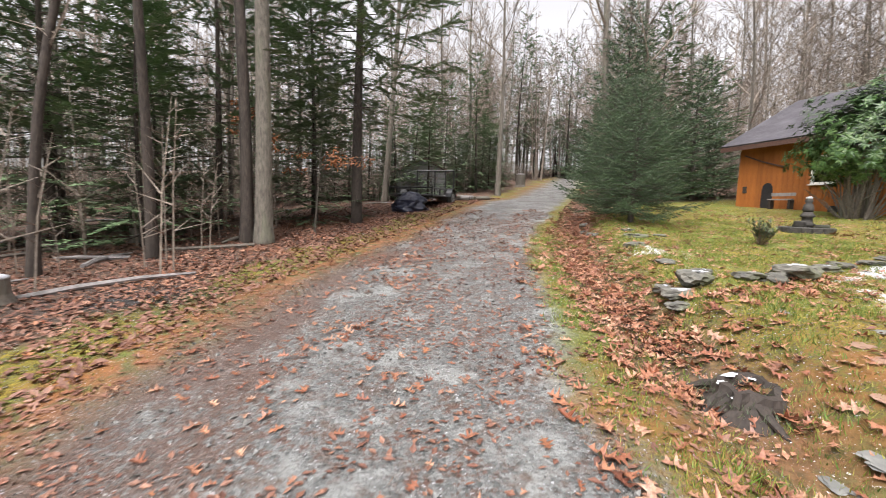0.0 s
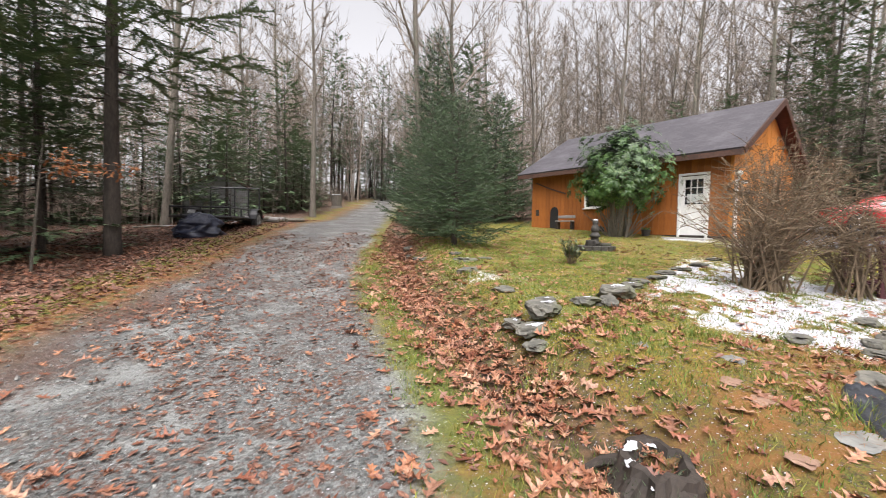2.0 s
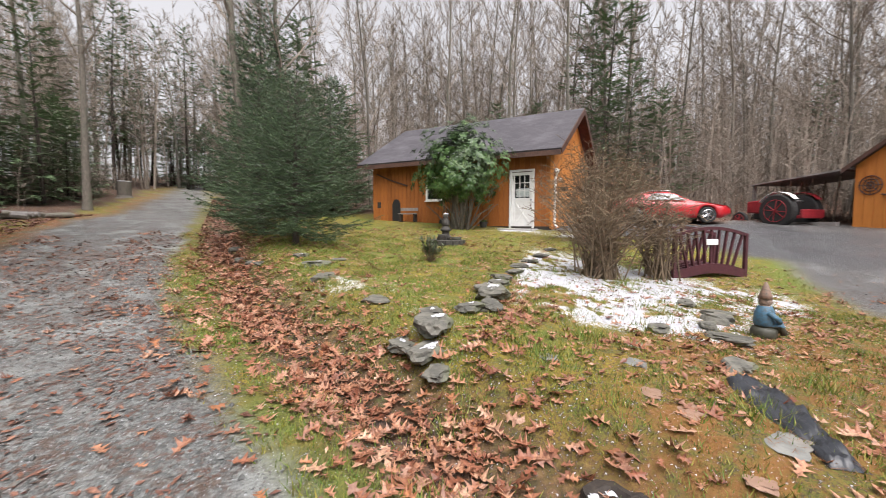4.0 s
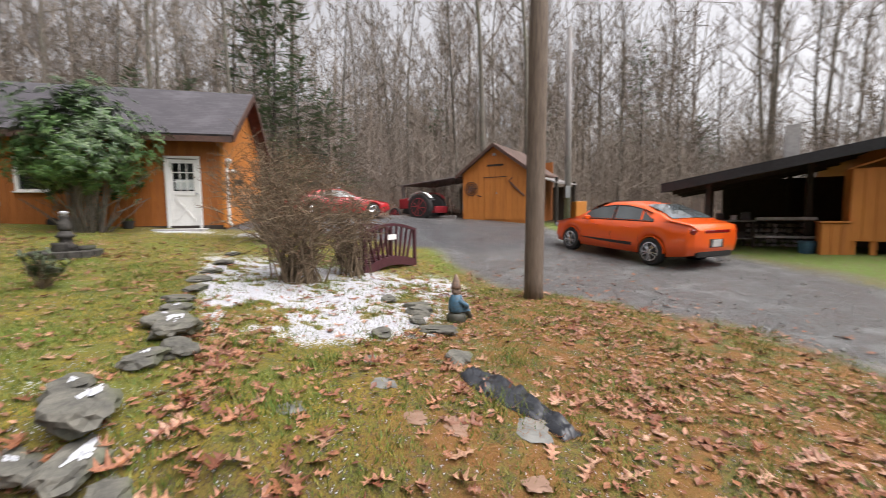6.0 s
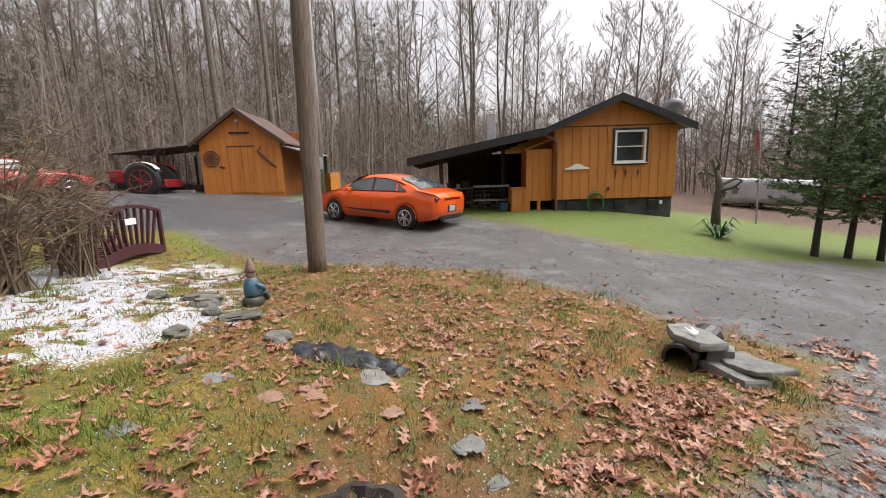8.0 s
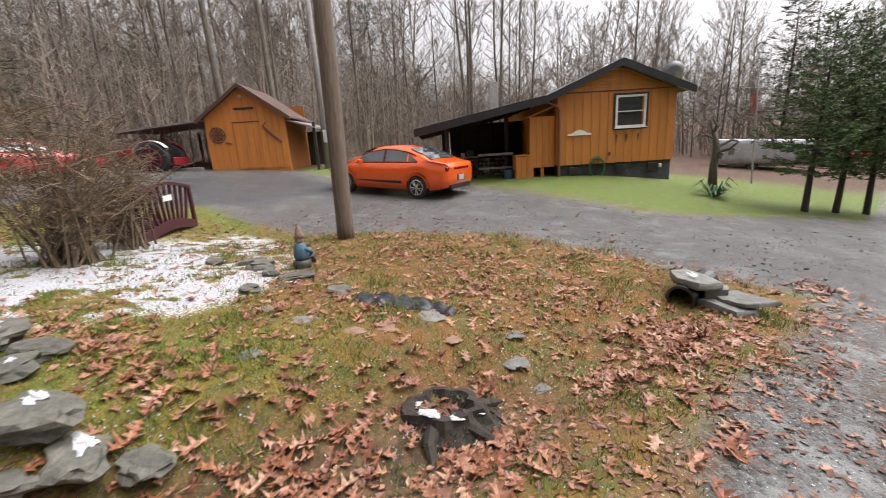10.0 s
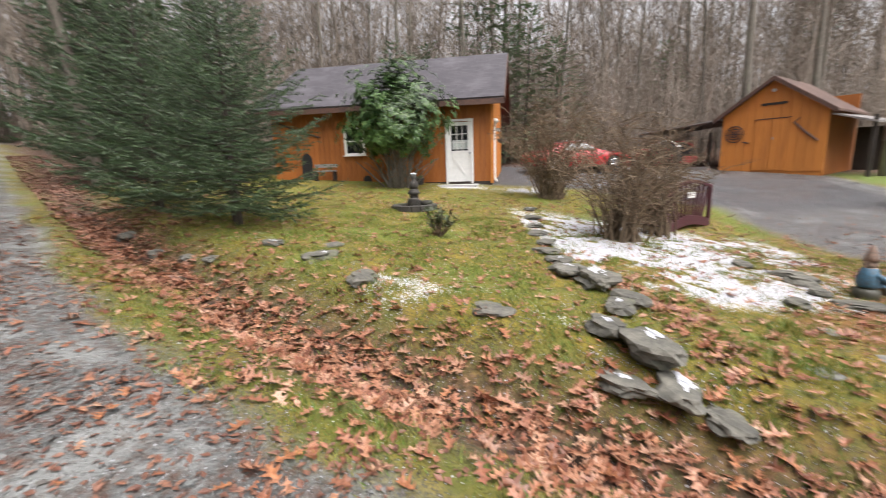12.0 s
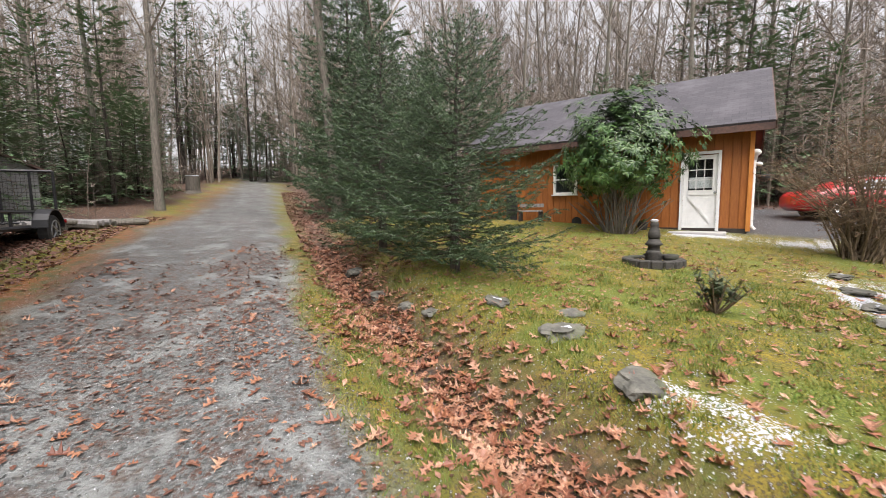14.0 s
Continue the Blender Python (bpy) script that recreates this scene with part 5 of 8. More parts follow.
def boat():
    z = ground_z(6.8, -25.8)
    c = thing("covered_boat", pose(6.9, -25.8, z - 0.06, 0, 0, 190), "boat on trailer under wrinkled grey cover, standing on the lawn", "boat")
    k = Soup()
    secs = []
    for i in range(25):
        t = i / 24
        x = -2.2 + 4.4 * t
        w = 1.15 * (1 - max(0, (0.18 - t) / 0.18) ** 2 * 0.45) * (1 - max(0, (t - 0.8) / 0.2) ** 2 * 0.35)
        top = 1.75 - 0.25 * t + (0.04 if i % 4 == 0 else 0.0)
        sec = []
        for j in range(20):
            a = math.pi * j / 19
            rr = 0.04 * noise.noise(Vector((x * 2, j * 0.8, 1)))
            yy, zz = -math.cos(a), math.sin(a)
            yy = math.copysign(min(abs(yy) * 1.25, 1.0), yy)
            sec.append((x, yy * w + rr, 0.42 + (top - 0.42) * min(zz * 1.7, 1.0) + rr + (0.08 * zz)))
        secs.append(sec)
    loft(k, secs)
    part("cover", k, BOAT_COVER, c, smooth=True)
    k = Soup()
    k.box((0.4, 0.6, 0.30), (4.2, 0.1, 0.12))
    k.box((0.4, -0.6, 0.30), (4.2, 0.1, 0.12))
    k.box((2.9, 0, 0.34), (1.0, 0.1, 0.1))
    for xx in (-1.4, 1.2):
        k.box((xx, 0, 0.24), (0.1, 1.3, 0.1))
    part("trailer_frame", k, STEEL, c)
    for sg in (1, -1):
        wheel(c, pose(-0.4, sg * 0.85, 0.30, 0, 0, 180 if sg > 0 else 0), 0.3, 0.18, 5, STEEL)
    k = Soup()
    k.tube([(3.35, 0, 0.35), (3.35, 0, 0.0)], 0.04, 6)
    part("jack", k, STEEL, c)


boat()


def utility_trailer():
    """Open trailer seen from its tongue end; length along local y, tall mesh ramp at the far end."""
    c = thing("utility_trailer", pose(0.28, 17.3, ground_z(0.9, 18.6) - 0.02, 0, 0, -21.6), "black steel utility trailer with tall mesh ramp gate standing in leaves", "trailer")
    W, L, zb, zr = 0.92, 3.2, 0.42, 0.74
    boxed("bed", (0, L / 2, zb), (2 * W - 0.06, L, 0.06), DARK_WOOD, c)
    for x in (-W, W):
        k = Soup()
        k.tube([(x, 0, zb), (x, L, zb)], 0.05, 6)
        k.tube([(x, 0, zr), (x, L, zr)], 0.032, 6)
        for i in range(4):
            k.tube([(x, L * i / 3, zb), (x, L * i / 3, zr)], 0.028, 6)
        part("side_rail", k, BLACK_PAINT, c)
    k = Soup()
    k.tube([(-W, 0, zr), (W, 0, zr)], 0.032, 6)
    k.tube([(-W, 0, zb), (W, 0, zb)], 0.05, 6)
    k.tube([(0, 0, zb), (0, 0, zr)], 0.028, 6)
    part("front_rail", k, BLACK_PAINT, c)
    k = Soup()
    k.tube([(-W, 0, zb), (0, -1.1, zb), (W, 0, zb)], 0.045, 6)
    k.tube([(0, -1.1, zb), (0, -1.35, zb)], 0.045, 6)
    k.tube([(0, -1.0, zb), (0, -1.0, 0.0)], 0.03, 6)
    part("tongue", k, BLACK_PAINT, c)
    g = new("ramp_gate")
    g.parent, g.matrix_basis, g.empty_display_size = c, pose(0, L + 0.03, zb + 0.04), 0.1
    k = Soup()
    for x in (-W, -0.02, W * 0.55, W):
        k.tube([(x, 0, 0), (x, 0, 1.2)], 0.028, 6)
    k.tube([(-W, 0, 1.2), (W, 0, 1.2)], 0.034, 6)
    k.tube([(-W, 0, 0.03), (W, 0, 0.03)], 0.03, 6)
    part("gate_frame", k, BLACK_PAINT, g)
    k = Soup()
    for i in range(24):
        x = -W + 2 * W * (i + 0.5) / 24
        k.tube([(x, 0.02, 0.03), (x, 0.02, 1.2)], 0.003, 3, caps=False)
    for i in range(14):
        k.tube([(-W, 0.026, 0.08 + 0.08 * i), (W, 0.026, 0.08 + 0.08 * i)], 0.003, 3, caps=False)
    part("mesh_panel", k, BLACK_PAINT, g)
    for sg in (-1, 1):
        wheel(c, pose(sg * (W + 0.16), 2.25, 0.33, 0, 0, 90 if sg > 0 else -90), 0.335, 0.2, 5, STEEL)
        k = Soup()
        arc = [(2.25 + 0.46 * math.cos(a), 0.36 + 0.42 * math.sin(a)) for a in np.linspace(0.1, math.pi - 0.1, 9)]
        outline = arc + [(y, z + 0.02) for y, z in reversed(arc)]
        k.prism(outline, sg * (W + 0.16) - 0.13, sg * (W + 0.16) + 0.13, 0)
        part("fender", k, BLACK_PAINT, c)
        boxed("tail_lamp", (sg * (W + 0.1), L + 0.06, 0.52), (0.12, 0.05, 0.08), TAIL_RED, c)
    # lumpy covered load in front of it
    x, y = 0.28, 16.35
    k = Soup()
    n1, n2 = 40, 24
    for i in range(n2):
        for j in range(n1):
            a, t = 2 * math.pi * j / n1, i / (n2 - 1)
            r = (0.62 * math.cos(t * 1.45) ** 0.5 if t < 1 else 0.0) * (1 + 0.4 * noise.noise(Vector((math.cos(a) * 2.2, math.sin(a) * 2.2, t * 4))) + 0.2 * noise.noise(Vector((math.cos(a) * 6, math.sin(a) * 6, t * 9))))
            k.v.append((r * math.cos(a) * 1.05, r * math.sin(a) * 0.8, t * 0.78 + 0.05 * noise.noise(Vector((a, t * 5, 2)))))
    for i in range(n2 - 1):
        for j in range(n1):
            q = (j + 1) % n1
            k.f.append((i * n1 + j, i * n1 + q, (i + 1) * n1 + q, (i + 1) * n1 + j))
    solo("tarpaulin", k, NAVY_TARP, on_ground(x, y, 0, -0.03), "lumpy bundle wrapped in crumpled dark blue tarpaulin", "tarpaulin", smooth=True)


utility_trailer()


def tractor():
    c = thing("farm_tractor", pose(22.6, 1.6, 1.36, 0, 0, 53) @ pose(0, 0, 0), "small old red farm tractor parked under lean-to", "tractor")
    k = Soup()
    k.prism([(-0.3, 0.55), (1.5, 0.6), (1.5, 1.1), (0.5, 1.18), (0.3, 0.9), (-0.3, 0.85)], -0.22, 0.22, 1)
    part("hood", k, TRACTOR_RED, c, bevel=0.04)
    for sg in (1, -1):
        w = wheel(c, pose(-0.15, sg * 0.68, 0.66, 0, 0, 180 if sg > 0 else 0), 0.66, 0.32, 8, TRACTOR_RED)
        wheel(c, pose(1.5, sg * 0.55, 0.33, 0, 0, 180 if sg > 0 else 0), 0.33, 0.16, 8, TRACTOR_RED)
        k = Soup()
        pts = [(-0.15 + 0.78 * math.cos(a), 0.66 + 0.74 * math.sin(a)) for a in np.linspace(0.5, 2.5, 8)]
        for (x0, z0), (x1, z1) in zip(pts, pts[1:]):
            k.add([(x0, sg * 0.5, z0), (x1, sg * 0.5, z1), (x1, sg * 0.78, z1), (x0, sg * 0.78, z0), (x0, sg * 0.5, z0 + 0.02), (x1, sg * 0.5, z1 + 0.02), (x1, sg * 0.78, z1 + 0.02), (x0, sg * 0.78, z0 + 0.02)], [(0, 1, 2, 3), (7, 6, 5, 4), (0, 4, 5, 1), (2, 6, 7, 3)])
        part("fender", k, WHITE_PAINT if sg > 0 else TRACTOR_RED, c)
    k = Soup()
    k.lathe([(0.2, 0.0), (0.24, 0.03), (0.22, 0.07), (0.05, 0.08)], 14, (-0.35, 0, 1.0))
    part("seat", k, BLACK_PAINT, c)
    k = Soup()
    k.tube([(0.45, 0, 1.1), (0.12, 0, 1.32)], 0.02, 6)
    for j in range(12):
        a, b = 2 * math.pi * j / 12, 2 * math.pi * (j + 1) / 12
        k.tube([(0.12 + 0.06 * math.cos(a), 0.2 * math.sin(a), 1.33 + 0.17 * math.cos(a)), (0.12 + 0.06 * math.cos(b), 0.2 * math.sin(b), 1.33 + 0.17 * math.cos(b))], 0.014, 5, caps=False)
    part("steering_wheel", k, BLACK_PAINT, c)
    k = Soup()
    k.box((-0.75, 0, 0.42), (0.5, 1.1, 0.12))
    k.box((-0.95, 0, 0.55), (0.1, 1.2, 0.3))
    part("hitch_box", k, TRACTOR_RED, c, bevel=0.02)


tractor()
# ---- trees ----
def sliver(k, p, q, w, rng):
    """A hair-thin twig from p to q."""
    d = q - p
    s = d.cross(Vector((rng.uniform(-1, 1), rng.uniform(-1, 1), rng.uniform(-1, 1))))
    s = s.normalized() * w if s.length > 1e-6 else Vector((w, 0, 0))
    n = len(k.v)
    k.v += [tuple(p - s), tuple(p + s), tuple(q)]
    k.f.append((n, n + 1, n + 2))


def bare_tree_mesh(seed, H, r, first=0.3, limbs=15, lean=0.03, fork=False):
    """Trunk and crown soups of a leafless broadleaf tree."""
    rng = random.Random(seed)
    trunk, crown = Soup(), Soup()
    bend = Vector((rng.uniform(-1, 1), rng.uniform(-1, 1), 0)) * lean

    def axis(t):
        wob = 0.012 * H * math.sin(t * 7 + seed) * t
        return Vector((bend.x * H * t * t + wob, bend.y * H * t * t + 0.7 * wob, H * t - 0.3 * (t == 0)))

    def width(t):
        return r * (1 - t) ** 0.8 * 0.92 + 0.012 + 0.45 * r * math.exp(-t * H / 0.3)
    ts = [0, 0.01, 0.03, 0.08, 0.16, 0.28, 0.4, 0.52, 0.64, 0.76, 0.88, 1.0]
    trunk.tube([axis(t) for t in ts], [width(t) for t in ts], 8)
    az = rng.uniform(0, 6)
    for i in range(limbs):
        t = first + (0.97 - first) * ((i + rng.random()) / limbs) ** 0.9
        az += 2.4 + rng.uniform(-0.5, 0.5)
        p = axis(t)
        L = H * (0.30 * (1 - t) + 0.09) * rng.uniform(0.7, 1.25)
        up = rng.uniform(0.5, 1.3)
        d = Vector((math.cos(az), math.sin(az), up)).normalized()
        pts, q, dd = [p], p.copy(), d.copy()
        for s in range(4):
            dd = (dd + Vector((rng.uniform(-0.25, 0.25), rng.uniform(-0.25, 0.25), rng.uniform(-0.05, 0.3)))).normalized()
            q = q + dd * L / 4
            pts.append(q.copy())
        r0 = width(t) * 0.5
        crown.tube(pts, [r0, r0 * 0.75, r0 * 0.5, r0 * 0.3, 0.008], 4, caps=False)
        for j in range(6):
            f = 0.2 + 0.8 * (j + rng.random()) / 6
            a = min(int(f * 4), 3)
            b = pts[a].lerp(pts[a + 1], f * 4 - a if f < 1 else 1)
            tl = L * 0.42 * (1.15 - f * 0.6) * rng.uniform(0.7, 1.2)
            td = (dd + Vector((rng.uniform(-1, 1), rng.uniform(-1, 1), rng.uniform(-0.2, 0.9)))).normalized()
            e = b + td * tl * 0.5 + Vector((0, 0, 0.03))
            f2 = e + (td + Vector((rng.uniform(-0.3, 0.3), rng.uniform(-0.3, 0.3), 0.3))).normalized() * tl * 0.5
            crown.tube([b, e, f2], [max(0.012, r0 * 0.22), 0.011, 0.005], 3, caps=False)
            for s in range(13):
                g = b.lerp(f2, rng.uniform(0.15, 1.0))
                sd = (td + Vector((rng.uniform(-1, 1), rng.uniform(-1, 1), rng.uniform(-0.3, 0.9)))).normalized()
                sliver(crown, g, g + sd * tl * rng.uniform(0.25, 0.7), 0.013, rng)
        for j in range(8):
            g = p.lerp(pts[1], rng.random())
            sliver(crown, g, g + Vector((rng.uniform(-1, 1), rng.uniform(-1, 1), rng.uniform(-0.2, 0.8))) * 0.9, 0.014, rng)
    return trunk, crown


def spray(k, p, d, L, rng, n=8, wide=0.05):
    """A flat conifer spray: needles along both sides of a twig."""
    side = d.cross(Vector((0, 0, 1)))
    side = side.normalized() if side.length > 0.01 else Vector((1, 0, 0))
    up = side.cross(d)
    s0 = len(k.v)
    k.v += [tuple(p - side * 0.006), tuple(p + side * 0.006), tuple(p + d * L)]
    k.f.append((s0, s0 + 1, s0 + 2))
    for i in range(n):
        f = (i + 0.5) / n
        q = p + d * (L * f)
        ln = wide * (1.15 - 0.6 * f)
        for sg in (-1, 1):
            tip = q + (side * sg + d * 0.7 + up * rng.uniform(-0.25, 0.35)) * ln
            b = d * (L / n * 0.5)
            s0 = len(k.v)
            k.v += [tuple(q - b), tuple(q + b), tuple(tip)]
            k.f.append((s0, s0 + 1, s0 + 2))


def conifer_mesh(seed, H, R, base=0.08, whorls=22, per=7, twigs=9, droop=0.15, spray_len=0.26, needles=7, wide=0.05, r=0.09, power=0.9, gaps=0.1, core=True):
    """Trunk, branch and foliage soups of a conifer."""
    rng = random.Random(seed)
    trunk, limbs, crown = Soup(), Soup(), Soup()
    ts = [0, 0.02, 0.1, 0.25, 0.5, 0.75, 1.0]
    trunk.tube([(0.01 * H * math.sin(3 * t + seed), 0.008 * H * math.sin(4 * t), H * t - 0.25 * (t == 0)) for t in ts], [r * 1.35, r * 1.1, r, r * 0.85, r * 0.55, r * 0.25, 0.012], 8)
    for w in range(whorls):
        t = base + (0.985 - base) * (w / (whorls - 1)) ** 0.92
        reach = R * max(1 - t, 0.03) ** power * (0.75 if t < base + 0.04 else 1.0)
        az0 = rng.uniform(0, 6.28)
        n = max(3, int(per * (1.0 - 0.35 * t)))
        for b in range(n):
            if rng.random() < gaps:
                continue
            az = az0 + 6.283 * b / n + rng.uniform(-0.3, 0.3)
            L = reach * rng.uniform(0.72, 1.18)
            p = Vector((0.01 * H * math.sin(3 * t + seed), 0.008 * H * math.sin(4 * t), H * t + rng.uniform(-0.05, 0.05)))
            lift = 0.55 * t - droop + rng.uniform(-0.08, 0.08)
            d = Vector((math.cos(az), math.sin(az), lift)).normalized()
            pts = [p]
            for s in range(1, 5):
                f = s / 4
                pts.append(p + d * L * f + Vector((0, 0, -0.10 * L * f * (1 - f) + 0.07 * L * f * f)))
            limbs.tube(pts, [max(0.007, r * 0.28 * (1 - t)), 0.008, 0.006, 0.005, 0.003], 3, caps=False)
            m = max(2, int(twigs * (0.35 + L / R)))
            for j in range(m):
                f = (0.16 if L > 0.5 else 0.0) + (1 - 0.16) * (j + rng.random()) / m
                f = min(f, 1.0)
                a = min(int(f * 4), 3)
                q = pts[a].lerp(pts[a + 1], f * 4 - a)
                sg = 1 if j % 2 else -1
                ang = az + sg * rng.uniform(0.4, 1.1) * (1 - 0.5 * f)
                td = Vector((math.cos(ang), math.sin(ang), lift * 0.6 + rng.uniform(-0.22, 0.2))).normalized()
                sl = spray_len * rng.uniform(0.7, 1.3) * (1.15 - 0.5 * t)
                spray(crown, q, td, sl, rng, needles, wide)
                if L > 0.6:
                    ang2 = ang + rng.uniform(-0.6, 0.6)
                    spray(crown, q + td * sl * 0.5, Vector((math.cos(ang2), math.sin(ang2), rng.uniform(-0.3, 0.3))).normalized(), sl * 0.8, rng, needles, wide)
            spray(crown, pts[-1] - d * 0.04, d, spray_len, rng, needles, wide)
    return trunk, limbs, crown


SPRUCE_GREEN = leafy("spruce_needles", [(0.016, 0.04, 0.014), (0.035, 0.078, 0.028), (0.065, 0.12, 0.045), (0.19, 0.26, 0.13)], 0.4)
YOUNG_SPRUCE = leafy("lawn_spruce_needles", [(0.05, 0.10, 0.03), (0.10, 0.17, 0.045), (0.16, 0.24, 0.07)], 0.5)
HEMLOCK_GREEN = leafy("hemlock_needles", [(0.09, 0.16, 0.065), (0.15, 0.23, 0.11), (0.22, 0.31, 0.165)], 0.6)
PINE_GREEN = leafy("pine_needles", [(0.05, 0.075, 0.035), (0.075, 0.105, 0.05), (0.10, 0.125, 0.06)], 0.6)
LAUREL_GREEN = leafy("rhododendron_leaves", [(0.02, 0.06, 0.012), (0.05, 0.12, 0.025), (0.085, 0.17, 0.04), (0.17, 0.26, 0.09)], 0.3)
RUST_LEAF = leafy("clinging_rust_leaves", [(0.16, 0.06, 0.022), (0.30, 0.11, 0.035), (0.42, 0.16, 0.045)], 0.6)


def make_tree(name, m, label, pieces, group=""):
    t = thing(name, m, label, "tree", group)
    for nm, soup, mat, smooth in pieces:
        if soup.f:
            me = soup.mesh(nm, mat, smooth)
            ob = new(nm, me)
            ob.parent = t
            if nm in ("branchwork", "crown"):
                ob["kind"] = "stuff"
    return t


def needled(shoots, ring, length, width, seed):
    """Needles set all round along each shoot (start, direction, length), as one soup of triangles."""
    gen = np.random.default_rng(seed)
    p = np.array([q for q, d, L in shoots])
    d = np.array([q for r, q, L in shoots])
    ln = np.array([L for r, q, L in shoots])
    count = np.maximum(4, (ln * ring).astype(int))
    idx = np.repeat(np.arange(len(p)), count)
    n = len(idx)
    base = p[idx] + d[idx] * (ln[idx] * gen.uniform(0.0, 1.0, n))[:, None]
    out = gen.normal(size=(n, 3))
    out[:, 2] += 0.35
    out -= d[idx] * np.sum(out * d[idx], axis=1)[:, None]
    out /= np.linalg.norm(out, axis=1)[:, None] + 1e-9
    aim = out * 0.85 + d[idx] * 0.6
    side = np.cross(aim, d[idx])
    side /= np.linalg.norm(side, axis=1)[:, None] + 1e-9
    size = length * gen.uniform(0.7, 1.2, n)[:, None]
    v = np.stack([base - side * width / 2, base + side * width / 2, base + aim * size], axis=1).reshape(-1, 3)
    k = Soup()
    k.v = v.tolist()
    k.f = [(3 * i, 3 * i + 1, 3 * i + 2) for i in range(n)]
    return k


def spruce_mesh(seed, H, R, base, whorls, per, gap, ring, needle, width, r, power=0.75, rise=0.25):
    """Trunk, branchwork and needles of a spruce: whorls of limbs, side twigs in a flat fan, short shoots on them."""
    rg = random.Random(seed)
    trunk, limbs, shoots = Soup(), Soup(), []

    def axis(t):
        return Vector((0.01 * H * math.sin(3 * t + seed), 0.008 * H * math.sin(4 * t), H * t))
    ts = [0, 0.02, 0.1, 0.25, 0.5, 0.75, 1.0]
    trunk.tube([axis(t) - Vector((0, 0, 0.25 * (t == 0))) for t in ts], [r * 1.35, r * 1.1, r, r * 0.85, r * 0.55, r * 0.25, 0.008], 8)
    shoots.append((axis(0.93), Vector((0, 0, 1)), H * 0.08))
    for w in range(whorls):
        t = base + (0.96 - base) * (w / (whorls - 1)) ** 0.95
        reach = R * (1 - t) ** power * (0.72 if t < base + 0.05 else 1.0)
        az0 = rg.uniform(0, 6.28)
        n = max(4, int(per * (1.05 - 0.4 * t)))
        for b in range(n):
            az = az0 + 6.283 * b / n + rg.uniform(-0.25, 0.25)
            L = reach * rg.uniform(0.62, 1.18) + 0.05
            p = axis(t + rg.uniform(-0.5, 0.5) / whorls)
            lift = 0.85 * t ** 1.5 - 0.10 + rg.uniform(-0.12, 0.12)
            d = Vector((math.cos(az), math.sin(az), lift)).normalized()
            pts = [p + d * L * f + Vector((0, 0, -0.16 * L * f * (1 - f) * 2 + rise * L * f * f * 0.6)) for f in (0, 0.25, 0.5, 0.75, 1)]
            limbs.tube(pts, [max(0.006, r * 0.26 * (1 - t)), 0.007, 0.006, 0.004, 0.003], 3, caps=False)
            m = max(3, int(L / gap))
            for j in range(m):
                f = 0.14 + 0.86 * (j + rg.random()) / m
                a = min(int(f * 4), 3)
                q = pts[a].lerp(pts[a + 1], min(f, 1) * 4 - a)
                ang = az + (1 if j % 2 else -1) * rg.uniform(0.55, 1.05)
                sl = min(0.55, 0.10 + 0.42 * L * (1 - f)) * rg.uniform(0.75, 1.2)
                td = Vector((math.cos(ang), math.sin(ang), lift * 0.5 + rg.uniform(-0.15, 0.22))).normalized()
                if f < 0.3:
                    sl *= 0.6
                shoots.append((q, td, sl))
                for c in range(int(sl / (gap * 1.15))):
                    g = rg.uniform(0.25, 0.95)
                    an2 = ang + rg.choice((-1, 1)) * rg.uniform(0.5, 0.9)
                    shoots.append((q + td * sl * g, Vector((math.cos(an2), math.sin(an2), rg.uniform(-0.2, 0.35))).normalized(), rg.uniform(0.5, 1.0) * gap * 1.3))
            shoots.append((pts[3], (pts[4] - pts[3]).normalized(), L * 0.27 + 0.04))
    return trunk, limbs, needled(shoots, ring, needle, width, seed)


# spruces beside the lane and behind the cabin
def spruce(x, y, label, args, mat, group=""):
    tr, li, cr = spruce_mesh(*args)
    return make_tree("spruce_tree", on_ground(x, y), label, (("trunk", tr, CONIFER_BARK, True), ("branchwork", li, CONIFER_BARK, False), ("crown", cr, mat, False)), group)


spruce(6.25, 11.07, "young bushy dark green spruce with wet needles by the ditch", (5, 3.8, 1.95, 0.09, 24, 10, 0.08, 160, 0.034, 0.009, 0.075, 0.62), SPRUCE_GREEN)
spruce(6.75, 13.5, "dense dark green spruce close behind the young one", (6, 4.3, 1.9, 0.06, 22, 10, 0.11, 130, 0.045, 0.012, 0.08, 0.62), SPRUCE_GREEN)
spruce(10.4, 19.6, "tall dense dark green spruce by the lane's bend", (8, 9.5, 3.0, 0.09, 32, 10, 0.17, 75, 0.085, 0.024, 0.14, 0.65), SPRUCE_GREEN)
spruce(14.0, 19.6, "dark green spruce standing behind the cabin", (9, 6.8, 2.3, 0.06, 26, 9, 0.17, 75, 0.085, 0.024, 0.11, 0.65), SPRUCE_GREEN)

# hemlocks and pines: three meshes shared by many
hem = []
for i, (H, R, base, g) in enumerate(((13, 3.0, 0.10, 0.18), (10, 2.6, 0.06, 0.15), (16, 3.3, 0.22, 0.25), (7, 2.2, 0.05, 0.15))):
    tr, li, cr = conifer_mesh(20 + i, H, R, base, 22, 6, 5, 0.22, 0.75, 6, 0.13, 0.05 + 0.006 * H, 0.7, g)
    hem.append(make_tree("hemlock_tree", pose(-30 - 4 * i, 40, 0.3), "dark green hemlock in the woods", (("trunk", tr, CONIFER_BARK, True), ("branchwork", li, CONIFER_BARK, False), ("crown", cr, HEMLOCK_GREEN, False)), "hemlocks of the woods"))
bare = []
